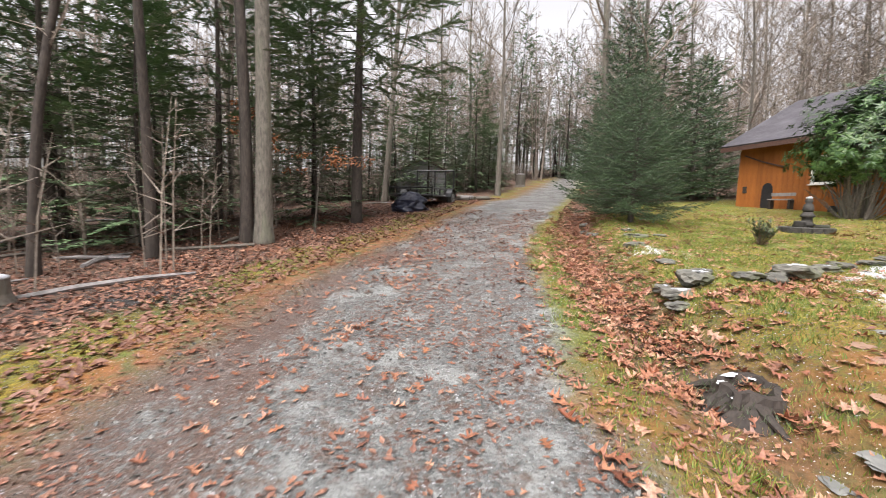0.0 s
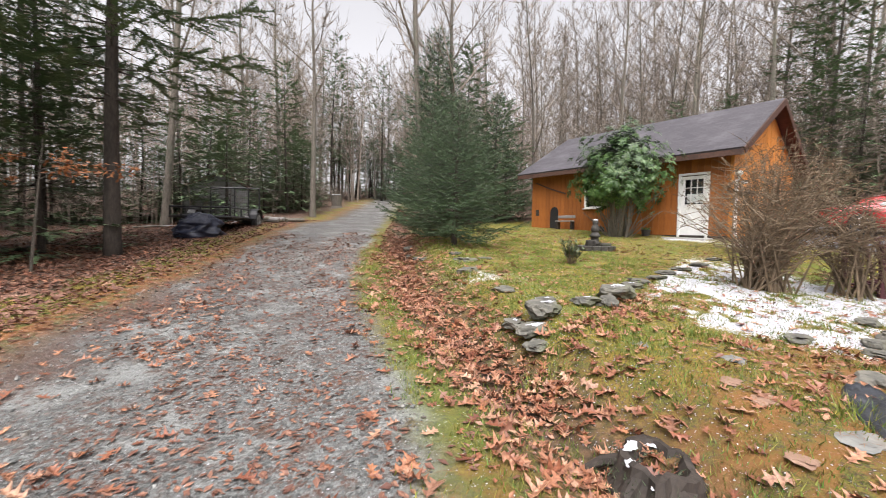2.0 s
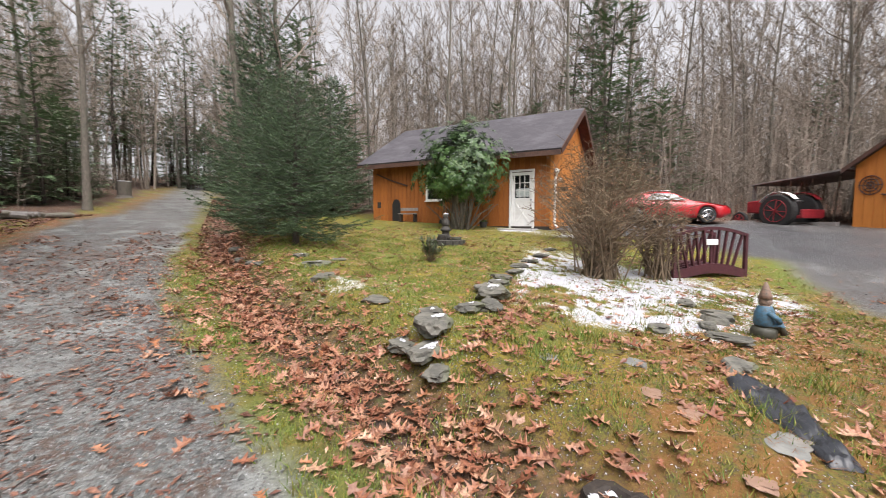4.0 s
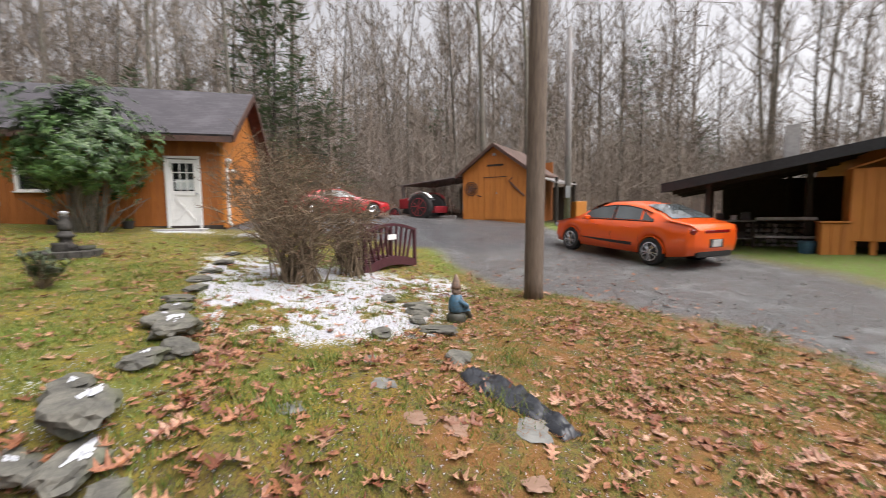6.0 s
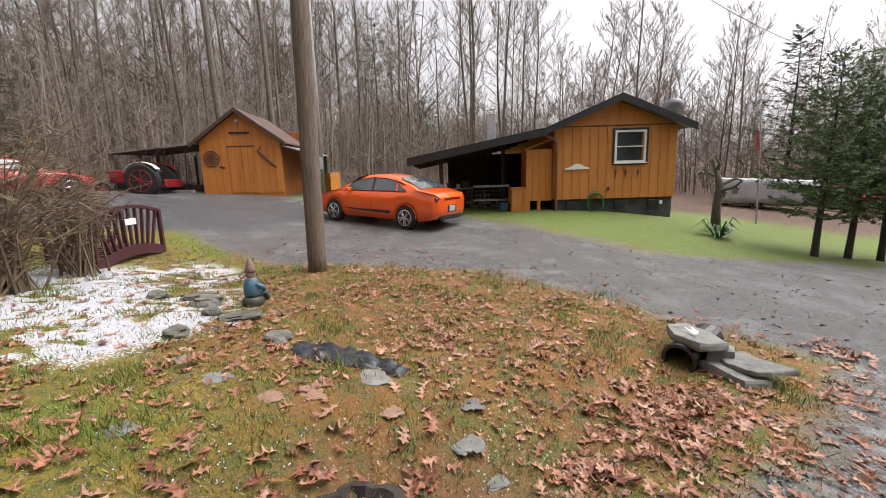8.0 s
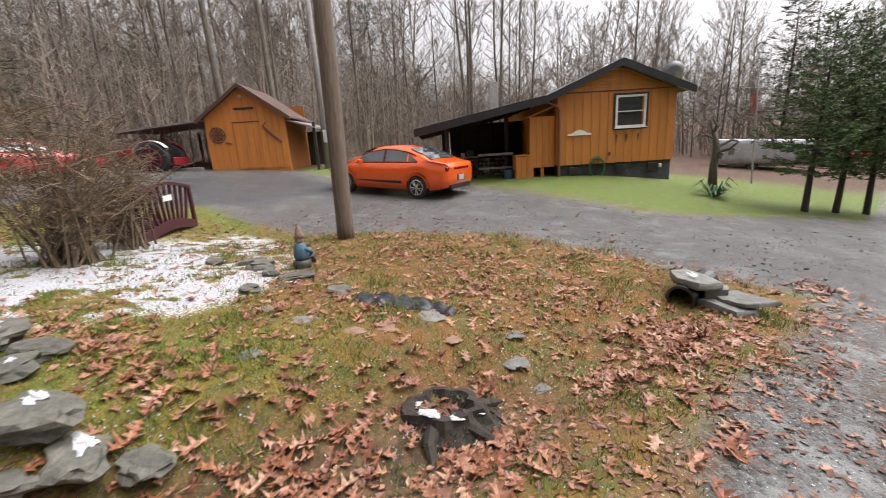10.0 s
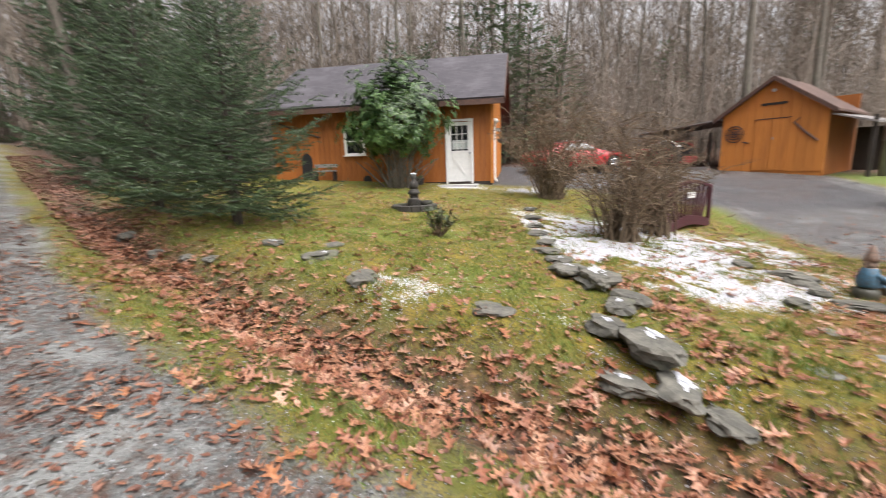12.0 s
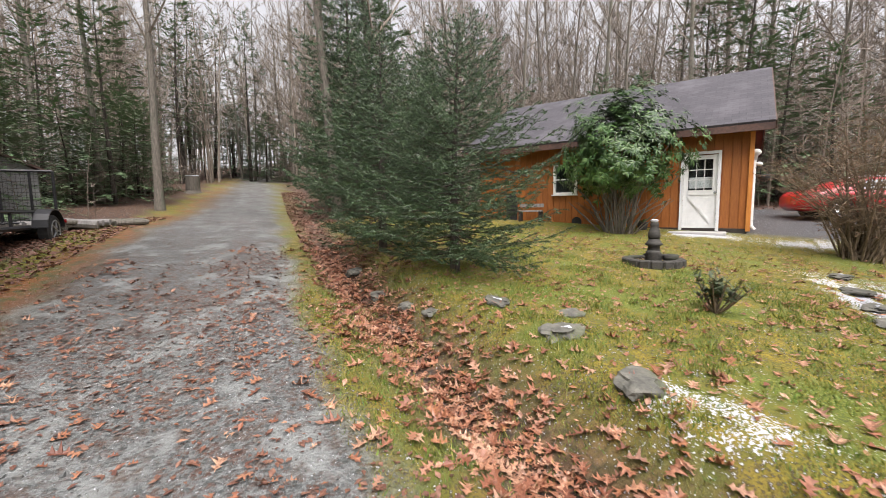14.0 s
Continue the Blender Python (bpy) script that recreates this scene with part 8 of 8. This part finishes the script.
def carport_clutter():
    base = pose(9.32, -8.4, 0.30, 0, 0, -130.5)
    rg = random.Random(31)
    w = thing("firewood_stack", base @ pose(-2.1, 2.2, 0.19), "stack of split firewood under the carport", "firewood")
    for i in range(9):
        for j in range(5):
            k = Soup()
            r = rg.uniform(0.06, 0.085)
            n = rg.choice((3, 4, 5))
            k.tube([(0, 0, 0), (0, 0.42, 0)], r, n)
            part("log", k, GREY_WOOD if rg.random() < 0.5 else BARK, w, m=pose(-0.7 + 0.165 * i + rg.uniform(-0.01, 0.01), rg.uniform(-0.03, 0.03), 0.09 + 0.155 * j, 0, rg.uniform(0, 90), 0))
    for x in (-0.82, 0.72):
        boxed("rack_post", (x, 0.2, 0.5), (0.06, 0.4, 1.0), DARK_WOOD, w)
    b = thing("work_bench", base @ pose(-3.2, 1.9, 0.19), "cluttered dark work bench under the carport", "bench")
    boxed("top", (0, 0, 0.85), (1.1, 0.6, 0.05), GREY_WOOD, b)
    for x in (-0.5, 0.5):
        for y in (-0.25, 0.25):
            boxed("leg", (x, y, 0.41), (0.07, 0.07, 0.83), DARK_WOOD, b)
    boxed("shelf", (0, 0, 0.32), (1.0, 0.5, 0.03), GREY_WOOD, b)
    for i, (x, z, s, mt) in enumerate(((-0.35, 0.98, 0.2, BLACK_PAINT), (0.0, 0.95, 0.14, STEEL), (0.3, 1.0, 0.24, BLACK_PAINT), (-0.2, 0.42, 0.18, CONCRETE), (0.2, 0.43, 0.2, BLACK_PAINT))):
        t = thing("storage_box", base @ pose(-3.2 + x, 1.9, 0.19 + z - s / 2), "small dark box kept on the bench", "box")
        boxed("box_body", (0, 0, s / 2), (s, s * 0.8, s - 0.01), mt, t)
        boxed("box_lid", (0, 0, s), (s + 0.02, s * 0.82, 0.02), mt, t)
    t = thing("plastic_tub", base @ pose(-1.62, 0.55, 0.18), "teal plastic tub on the deck edge", "tub")
    k = Soup()
    k.lathe([(0.16, 0.0), (0.2, 0.34), (0.215, 0.34), (0.215, 0.36), (0.19, 0.36), (0.15, 0.03)], 18)
    part("bucket", k, GNOME_BLUE, t, smooth=False)
    o = thing("storage_bin", base @ pose(-1.42, 0.15, 0.0), "orange wooden storage bin with slanted lid by the house", "storage bin")
    for i in range(3):
        boxed("front_board", (0.09 + 0.18 * i, 0.0, 0.52), (0.172, 0.03, 0.98), HOUSE_ORANGE, o)
    boxed("side_panel", (0.0, 0.33, 0.52), (0.03, 0.6, 0.98), HOUSE_ORANGE, o)
    boxed("lid", (0.27, 0.3, 1.045), (0.62, 0.7, 0.04), HOUSE_ORANGE, o)
    boxed("back_panel", (0.27, 0.62, 0.52), (0.5, 0.03, 0.98), HOUSE_ORANGE, o)


carport_clutter()


def overhead_wire():
    k = Soup()
    a, b = Vector((7.95, 0.85, 9.0)), Vector((5.0, -32.0, 8.2))
    pts = []
    for i in range(25):
        t = i / 24
        pts.append(a.lerp(b, t) - Vector((0, 0, 1.0 * 4 * t * (1 - t))))
    k.tube(pts, 0.014, 4)
    solo("power_cable", k, BLACK_PAINT, pose(0, 0, 0), "thin dark overhead cable strung from the pole", "cable")


overhead_wire()


def cut_stump(x, y, r, h, label, snow=True):
    c = thing("tree_stump", on_ground(x, y), label, "stump")
    k = Soup()
    k.lathe([(r * 1.5, -0.1), (r * 1.2, 0.05), (r * 1.02, 0.15), (r, h * 0.8), (r * 0.98, h)], 14)
    part("trunk", k, BARK, c, smooth=False)
    if snow:
        k = Soup()
        k.lathe([(r * 0.97, h + 0.002), (r * 1.0, h + 0.02), (r * 0.8, h + 0.045), (r * 0.2, h + 0.05)], 14)
        part("snow_cap", k, SNOW, c, "cap of snow", smooth=True)


cut_stump(9.9, 36.0, 0.40, 1.05, "tall cut stump capped with snow at the lane's bend")
cut_stump(-5.3, 6.1, 0.22, 0.35, "low cut stump capped with snow near burnt patch")
cut_stump(-6.8, 11.6, 0.16, 0.35, "small cut stump among fallen sticks", False)


def fallen_sticks():
    rg = random.Random(12)
    for i in range(34):
        x, y = rg.uniform(-11, -3.6), rg.uniform(6, 20)
        if i > 24:
            x, y = rg.uniform(-2, 4), rg.uniform(20.3, 23)
        L, a, r = rg.uniform(0.8, 2.6), rg.uniform(0, 360), rg.uniform(0.02, 0.06)
        k = Soup()
        k.tube([(-L / 2, 0, 0), (-L / 6, 0.05 * L, 0.02), (L / 6, 0.02, 0.03), (L / 2, -0.06 * L, 0.0)], [r, r, r * 0.8, r * 0.5], 6)
        dz = (ground_z(x + 0.4 * math.cos(radians(a)), y + 0.4 * math.sin(radians(a))) - ground_z(x - 0.4 * math.cos(radians(a)), y - 0.4 * math.sin(radians(a)))) / 0.8
        solo("fallen_branch", k, BARK if i % 3 else GREY_WOOD, on_ground(x, y, a, r * 0.6, 0, -math.degrees(math.atan(dz))), "fallen dead branch lying on leaf litter", "branch", "fallen branches")


fallen_sticks()


def woodpile():
    rg = random.Random(8)
    c = thing("log_pile", on_ground(2.9, 20.4, 10), "low heap of cut logs with snow beside the trailer", "log pile")
    for i in range(16):
        k = Soup()
        r, L = rg.uniform(0.06, 0.12), rg.uniform(0.6, 1.2)
        k.tube([(0, -L / 2, 0), (0, L / 2, 0)], r, 8)
        part("log", k, PALE_BARK if i % 2 else GREY_WOOD, c, m=pose(rg.uniform(-0.9, 0.9), rg.uniform(-0.25, 0.25), 0.06 + 0.12 * rg.random(), rg.uniform(-6, 6), 0, rg.uniform(40, 120)))


woodpile()


def stone_bench():
    """Plank seat against the cabin wall."""
    m = pose(13.52, 16.2, 1.30, 0, 0, -82.5) @ pose(2.15, -0.45, 0.28)
    c = thing("wooden_bench", m, "low rustic wooden bench against the cabin wall", "bench")
    for z in (0.32, 0.50):
        boxed("slat", (0, 0.12 if z > 0.4 else 0.0, z), (0.85, 0.14 if z < 0.4 else 0.04, 0.05 if z < 0.4 else 0.12), GREY_WOOD, c)
    for x in (-0.35, 0.35):
        boxed("leg", (x, 0.03, 0.15), (0.08, 0.2, 0.34), DARK_WOOD, c)
    p = thing("plant_pot", pose(13.52, 16.2, 1.30, 0, 0, -82.5) @ pose(5.55, -0.45, 0.02), "dark pot with frosted plant beside the cabin door", "plant pot")
    k = Soup()
    k.lathe([(0.11, 0), (0.15, 0.22), (0.165, 0.22), (0.165, 0.25), (0.14, 0.25), (0.1, 0.18)], 16)
    part("pot", k, TERRACOTTA, p)
    rg = random.Random(1)
    lf = Soup()
    for i in range(40):
        a = rg.uniform(0, 6.28)
        leaf_card(lf, Vector((0.05 * math.cos(a), 0.05 * math.sin(a), 0.22)), Vector((math.cos(a), math.sin(a), rg.uniform(0.4, 1.5))).normalized(), Vector((0, 0, 1)), rg.uniform(0.1, 0.2), 0.04)
    o = new("foliage", lf.mesh("foliage", LAUREL_GREEN))
    o.parent = p


stone_bench()
# ---- fallen leaves, grass, gravel ----
OAK_BROWN = leafy("fallen_oak_leaves", [(0.20, 0.065, 0.035), (0.38, 0.165, 0.09), (0.52, 0.275, 0.165), (0.25, 0.08, 0.04), (0.58, 0.36, 0.235), (0.14, 0.048, 0.03), (0.44, 0.19, 0.085)], 0.45)
OAK_SINGLE = leafy("single_oak_leaves", [(0.20, 0.065, 0.035), (0.38, 0.165, 0.09), (0.52, 0.275, 0.165), (0.25, 0.08, 0.04), (0.56, 0.35, 0.23), (0.44, 0.19, 0.085)], 0.45, per="object")
WOOD_LEAF = leafy("woodland_leaf_litter", [(0.12, 0.05, 0.035), (0.24, 0.11, 0.07), (0.34, 0.18, 0.12), (0.17, 0.07, 0.045)], 0.6)
GRASS = leafy("short_turf", [(0.07, 0.15, 0.018), (0.15, 0.23, 0.03), (0.28, 0.27, 0.04), (0.38, 0.30, 0.07), (0.10, 0.17, 0.03)], 0.6)
NEEDLE = leafy("fallen_pine_needles", [(0.20, 0.085, 0.03), (0.33, 0.15, 0.05), (0.26, 0.13, 0.06)], 0.7)
CHIP = leafy("gravel_chips", [(0.09, 0.092, 0.09), (0.16, 0.165, 0.16), (0.25, 0.255, 0.245), (0.14, 0.12, 0.10), (0.32, 0.325, 0.31)], 0.6)


def oak_outline():
    """Half a lobed oak leaf mirrored, stem to tip, length 1."""
    half = ((0.0, 0.012), (0.15, 0.02), (0.25, 0.23), (0.33, 0.08), (0.42, 0.09), (0.58, 0.38), (0.61, 0.12), (0.70, 0.10), (0.87, 0.27), (0.87, 0.08), (1.0, 0.0))
    return [(x, w) for x, w in half], [(x, -w) for x, w in reversed(half[:-1])]


UP, DOWN = oak_outline()


def oak_leaf(curl, bend, cup):
    """Leaf vertices about its middle with a strip of quads across the midrib."""
    pts = []
    for (x, w) in UP:
        for s in (1, 0, -1):
            z = curl * (x - 0.5) ** 2 * 2 + cup * (w * s) ** 2 * 6 + bend * s * w
            pts.append((x - 0.5, s * w, z))
    fs = []
    for i in range(len(UP) - 1):
        for c in (0, 1):
            a = i * 3 + c
            fs.append((a, a + 1, a + 4, a + 3))
    return pts, fs


LEAF_KINDS = [oak_leaf(c, b, u) for c, b, u in ((0.12, 0.05, 0.15), (-0.1, -0.12, 0.3), (0.25, 0.15, -0.15), (0.03, 0.0, 0.1), (0.18, -0.2, 0.4), (-0.15, 0.1, 0.25))]
LEAF_ARR = [np.array(p) for p, f in LEAF_KINDS]
SMALL_LEAF = (np.array([(-0.5, 0, 0), (-0.1, 0.28, 0.08), (0.5, 0, 0.05), (-0.1, -0.28, 0.1)]), [(0, 1, 2, 3)])


class Scatter:
    def __init__(self):
        self.v, self.f, self.n = [], [], 0

    def put(self, arr, faces, x, y, z, size, rg, tilt):
        m = np.array((Euler((rg.gauss(0, tilt), rg.gauss(0, tilt), rg.uniform(0, 6.28)))).to_matrix())
        self.v.append(arr @ m.T * size + np.array((x, y, z)))
        self.f += [tuple(i + self.n for i in f) for f in faces]
        self.n += len(arr)

    def build(self, name, material, parent=None):
        me = bpy.data.meshes.new(name)
        me.from_pydata(np.concatenate(self.v).tolist(), [], self.f)
        me.materials.append(material)
        ob = new(name, me)
        ob.parent = parent
        return ob


def leaf_density(x, y):
    """Leaves to the square metre."""
    g, asph, lit, gr, sn, nd, ch, lu, mu = zones(x, y)
    n = noisy(x, y, 1.4, 12)
    n2 = noisy(x, y, 0.5, 14)
    d = x - ditch_x(y)
    dens = 0.0
    if g > 0.5:
        w = (x - road_mid(y))
        strip = math.exp(-((w - 0.1) / 0.55) ** 2) + math.exp(-((w - 2.0) / 0.35) ** 2) + 0.7 * math.exp(-((w + 1.9) / 0.6) ** 2)
        dens = 105 * strip * sstep(-0.15, 0.35, n + 0.4 * n2) + 9
        if x > 3.2 and y < 2.5:
            dens = 2.0
    else:
        dens = 12 + 46 * sstep(0.0, 0.4, n)
        dens += 230 * math.exp(-(d / 0.45) ** 2) * sstep(-0.3, 0.6, y) * (sstep(-0.45, 0.1, n + 0.3) if y > 4 else sstep(0.0, 0.35, n + 0.1 * y - 0.1))
        dens += 8 * nd * sstep(-0.3, 0.3, n)
        along = stone_y(x)
        dens += 110 * math.exp(-((y - along + 0.35) / 0.28) ** 2) * sstep(3.2, 3.6, x) * sstep(6.6, 5.4, x)
        dens += 60 * sstep(0.8, 0.1, d) * (d > 0) * sstep(2.5, 4, y)
        dens += 50 * lit * (x < road_mid(y)) * sstep(-0.5, 0.2, n)
        dens += 240 * math.exp(-(((x - 2.05) / 0.42) ** 2 + ((y - 0.75) / 0.6) ** 2))
        if sn > 0.5:
            dens *= 0.3
        if y > 5.5 and d > 1.3:
            dens *= 0.8
    return dens * (1 - sstep(0.5, 0.9, asph))


def fallen_leaves():
    rg = random.Random(99)
    c = thing("leaf_litter", pose(0, 0, 0), "fallen brown oak leaves scattered over drive, ditch and lawn", "leaves")
    near, s = [], Scatter()
    step = 0.25
    for i in range(int((11.5 + 4.4) / step)):
        for j in range(int((16.0 + 2.2) / step)):
            x0, y0 = -4.4 + i * step, -2.2 + j * step
            far = math.hypot(x0 - 1.5, y0 - 4.5)
            k = leaf_density(x0 + step / 2, y0 + step / 2) * step * step * (1.0 if far < 8 else 0.75)
            for q in range(int(k) + (rg.random() < k - int(k))):
                x, y = x0 + rg.random() * step, y0 + rg.random() * step
                lift = 0.012 + (0.03 * rg.random() if k > 3 else 0.0)
                item = (x, y, ground_z(x, y) + lift, rg.choice((0.09, 0.11, 0.13, 0.15, 0.18)) * (0.75 if x < road_right(y) - 0.4 else 1.0), rg.randrange(6))
                if 2.2 < x < 4.3 and 5.0 < y < 9.0 and len(near) < 300 and rg.random() < 0.4:
                    near.append(item)
                else:
                    s.put(LEAF_ARR[item[4]], LEAF_KINDS[item[4]][1], *item[:3], item[3], rg, 0.12 if k < 3 else 0.26)
    # shrivelled bits between the whole leaves
    for i in range(14000):
        x, y = (rg.uniform(2.0, 12.5), rg.uniform(-1.6, 13.5)) if i % 3 else (rg.gauss(5.0, 2.2), rg.gauss(1.2, 2.0))
        z = zones(x, y)
        if z[0] > 0.6 and rg.random() < 0.7 or z[4] > 0.5 and rg.random() < 0.7 or noisy(x, y, 1.1, 17) + 0.5 * noisy(x, y, 4.0, 18) < -0.1:
            continue
        s.put(SMALL_LEAF[0], SMALL_LEAF[1], x, y, ground_z(x, y) + 0.02, rg.uniform(0.03, 0.085), rg, 0.3)
    rest = s.build("oak_leaves", OAK_BROWN, c)
    rest["kind"] = "stuff"
    meshes = []
    for p, f in LEAF_KINDS:
        me = bpy.data.meshes.new("oak_leaf")
        me.from_pydata(p, [], f)
        me.materials.append(OAK_SINGLE)
        meshes.append(me)
    for x, y, z, size, kind in near:
        ob = new("oak_leaf", meshes[kind])
        ob.parent = c
        ob.matrix_basis = Matrix.LocRotScale((x, y, z + 0.01), Euler((rg.gauss(0, 0.3), rg.gauss(0, 0.3), rg.uniform(0, 6.28))), (size, size, size))
    # coarser leaves of the woods' floor
    w = Scatter()
    for i in range(34000):
        if i < 23000:
            y = rg.uniform(2, 24)
            x = road_left(y) - 0.2 - abs(rg.gauss(0, 4.5))
        elif i < 28000:
            x, y = 22 + abs(rg.gauss(0, 5)), rg.uniform(-8, 16)
        else:
            y = rg.uniform(12, 34)
            x = road_right(y) + 0.3 + abs(rg.gauss(0, 1.2))
        w.put(SMALL_LEAF[0], SMALL_LEAF[1], x, y, ground_z(x, y) + 0.015, rg.uniform(0.06, 0.12), rg, 0.35)
    for i in range(18000):
        y = rg.uniform(0.0, 15.0)
        x = road_mid(y) + rg.uniform(-2.2, 2.8)
        if noisy(x, y, 0.8, 41) + 0.6 * noisy(x, y, 3.0, 42) < -0.05:
            continue
        w.put(SMALL_LEAF[0], SMALL_LEAF[1], x, y, ground_z(x, y) + 0.008, rg.uniform(0.025, 0.075), rg, 0.2)
    ob = w.build("woodland_leaves", WOOD_LEAF, c)
    ob["kind"] = "stuff"


fallen_leaves()


def turf():
    rg = random.Random(55)
    v, f = [], []
    tries = 0
    while len(f) < 95000 and tries < 260000:
        tries += 1
        if tries % 3:
            x, y = rg.uniform(0.8, 9.0), rg.uniform(-1.8, 12.0)
        else:
            x, y = rg.uniform(-3.2, 12.5), rg.uniform(-3.0, 15.5)
        g, asph, lit, gr, sn, nd, ch, lu, mu = zones(x, y)
        p = gr * (1 - g) * (1 - asph) * (1 - 0.8 * sn)
        if x < road_mid(y):
            p *= 0.5
        tuft = noisy(x, y, 2.2, 21)
        p *= sstep(-0.45, 0.25, tuft)
        if rg.random() > p:
            continue
        h = rg.uniform(0.025, 0.06) * (1 + 1.4 * sstep(0.25, 0.6, tuft))
        a, b, t = rg.uniform(0, 6.28), rg.uniform(0, 6.28), rg.uniform(0.1, 1.0)
        z = ground_z(x, y) - 0.004
        w = rg.uniform(0.003, 0.006)
        k = len(v)
        v += [(x - w * math.cos(a), y - w * math.sin(a), z), (x + w * math.cos(a), y + w * math.sin(a), z), (x + h * t * math.cos(b), y + h * t * math.sin(b), z + h)]
        f.append((k, k + 1, k + 2))
    me = bpy.data.meshes.new("grass")
    me.from_pydata(v, [], f)
    me.materials.append(GRASS)
    tagged(new("grass", me), "short mossy yellow-green turf of the lawn", "grass", kind="stuff")
    v, f = [], []
    for i in range(26000):
        x, y = rg.gauss(4.6, 2.0), rg.gauss(2.0, 1.9)
        g, asph, lit, gr, sn, nd, ch, lu, mu = zones(x, y)
        if g > 0.6 and rg.random() > 0.08 or rg.random() > nd + 0.2:
            continue
        a, L = rg.uniform(0, 6.28), rg.uniform(0.05, 0.10)
        z = ground_z(x, y) + rg.uniform(0.004, 0.02)
        c, s = math.cos(a), math.sin(a)
        k = len(v)
        v += [(x - s * 0.0018, y + c * 0.0018, z), (x + s * 0.0018, y - c * 0.0018, z), (x + c * L, y + s * L, z + rg.uniform(-0.01, 0.012))]
        f.append((k, k + 1, k + 2))
    me = bpy.data.meshes.new("pine_needles")
    me.from_pydata(v, [], f)
    me.materials.append(NEEDLE)
    tagged(new("pine_needles", me), "fallen rust-orange pine needles on the turf", "needles", kind="stuff")


turf()


def gravel():
    rg = random.Random(66)
    s = Scatter()
    octa = np.array([(1, 0, 0), (0, 1, 0), (-1, 0, 0), (0, -1, 0), (0, 0, 0.6), (0.1, 0.1, -0.6)])
    fs = [(0, 1, 4), (1, 2, 4), (2, 3, 4), (3, 0, 4), (1, 0, 5), (2, 1, 5), (3, 2, 5), (0, 3, 5)]
    shapes = []
    for i in range(8):
        shapes.append(octa * np.array([[rg.uniform(0.6, 1.3)] * 3 for _ in range(6)]))
    n = 0
    for i in range(42000):
        if i % 4:
            y = rg.uniform(0.2, 11.5)
            x = road_mid(y) + rg.uniform(-2.0, 2.7)
        else:
            x, y = rg.uniform(1.0, 11.0), rg.uniform(-6.5, 1.2)
        if zones(x, y)[0] < 0.5 or noisy(x, y, 1.1, 31) + 0.3 * rg.gauss(0, 1) < -0.12:
            continue
        big = rg.random()
        size = (rg.uniform(0.005, 0.011) if big < 0.93 else rg.uniform(0.012, 0.03)) * (1.0 if i % 4 else 1.3)
        s.put(rg.choice(shapes), fs, x, y, ground_z(x, y) + size * 0.2, size, rg, 0.5)
        n += 1
    ob = s.build("gravel", CHIP)
    tagged(ob, "loose grey gravel chips on the drive", "gravel", kind="stuff")


gravel()
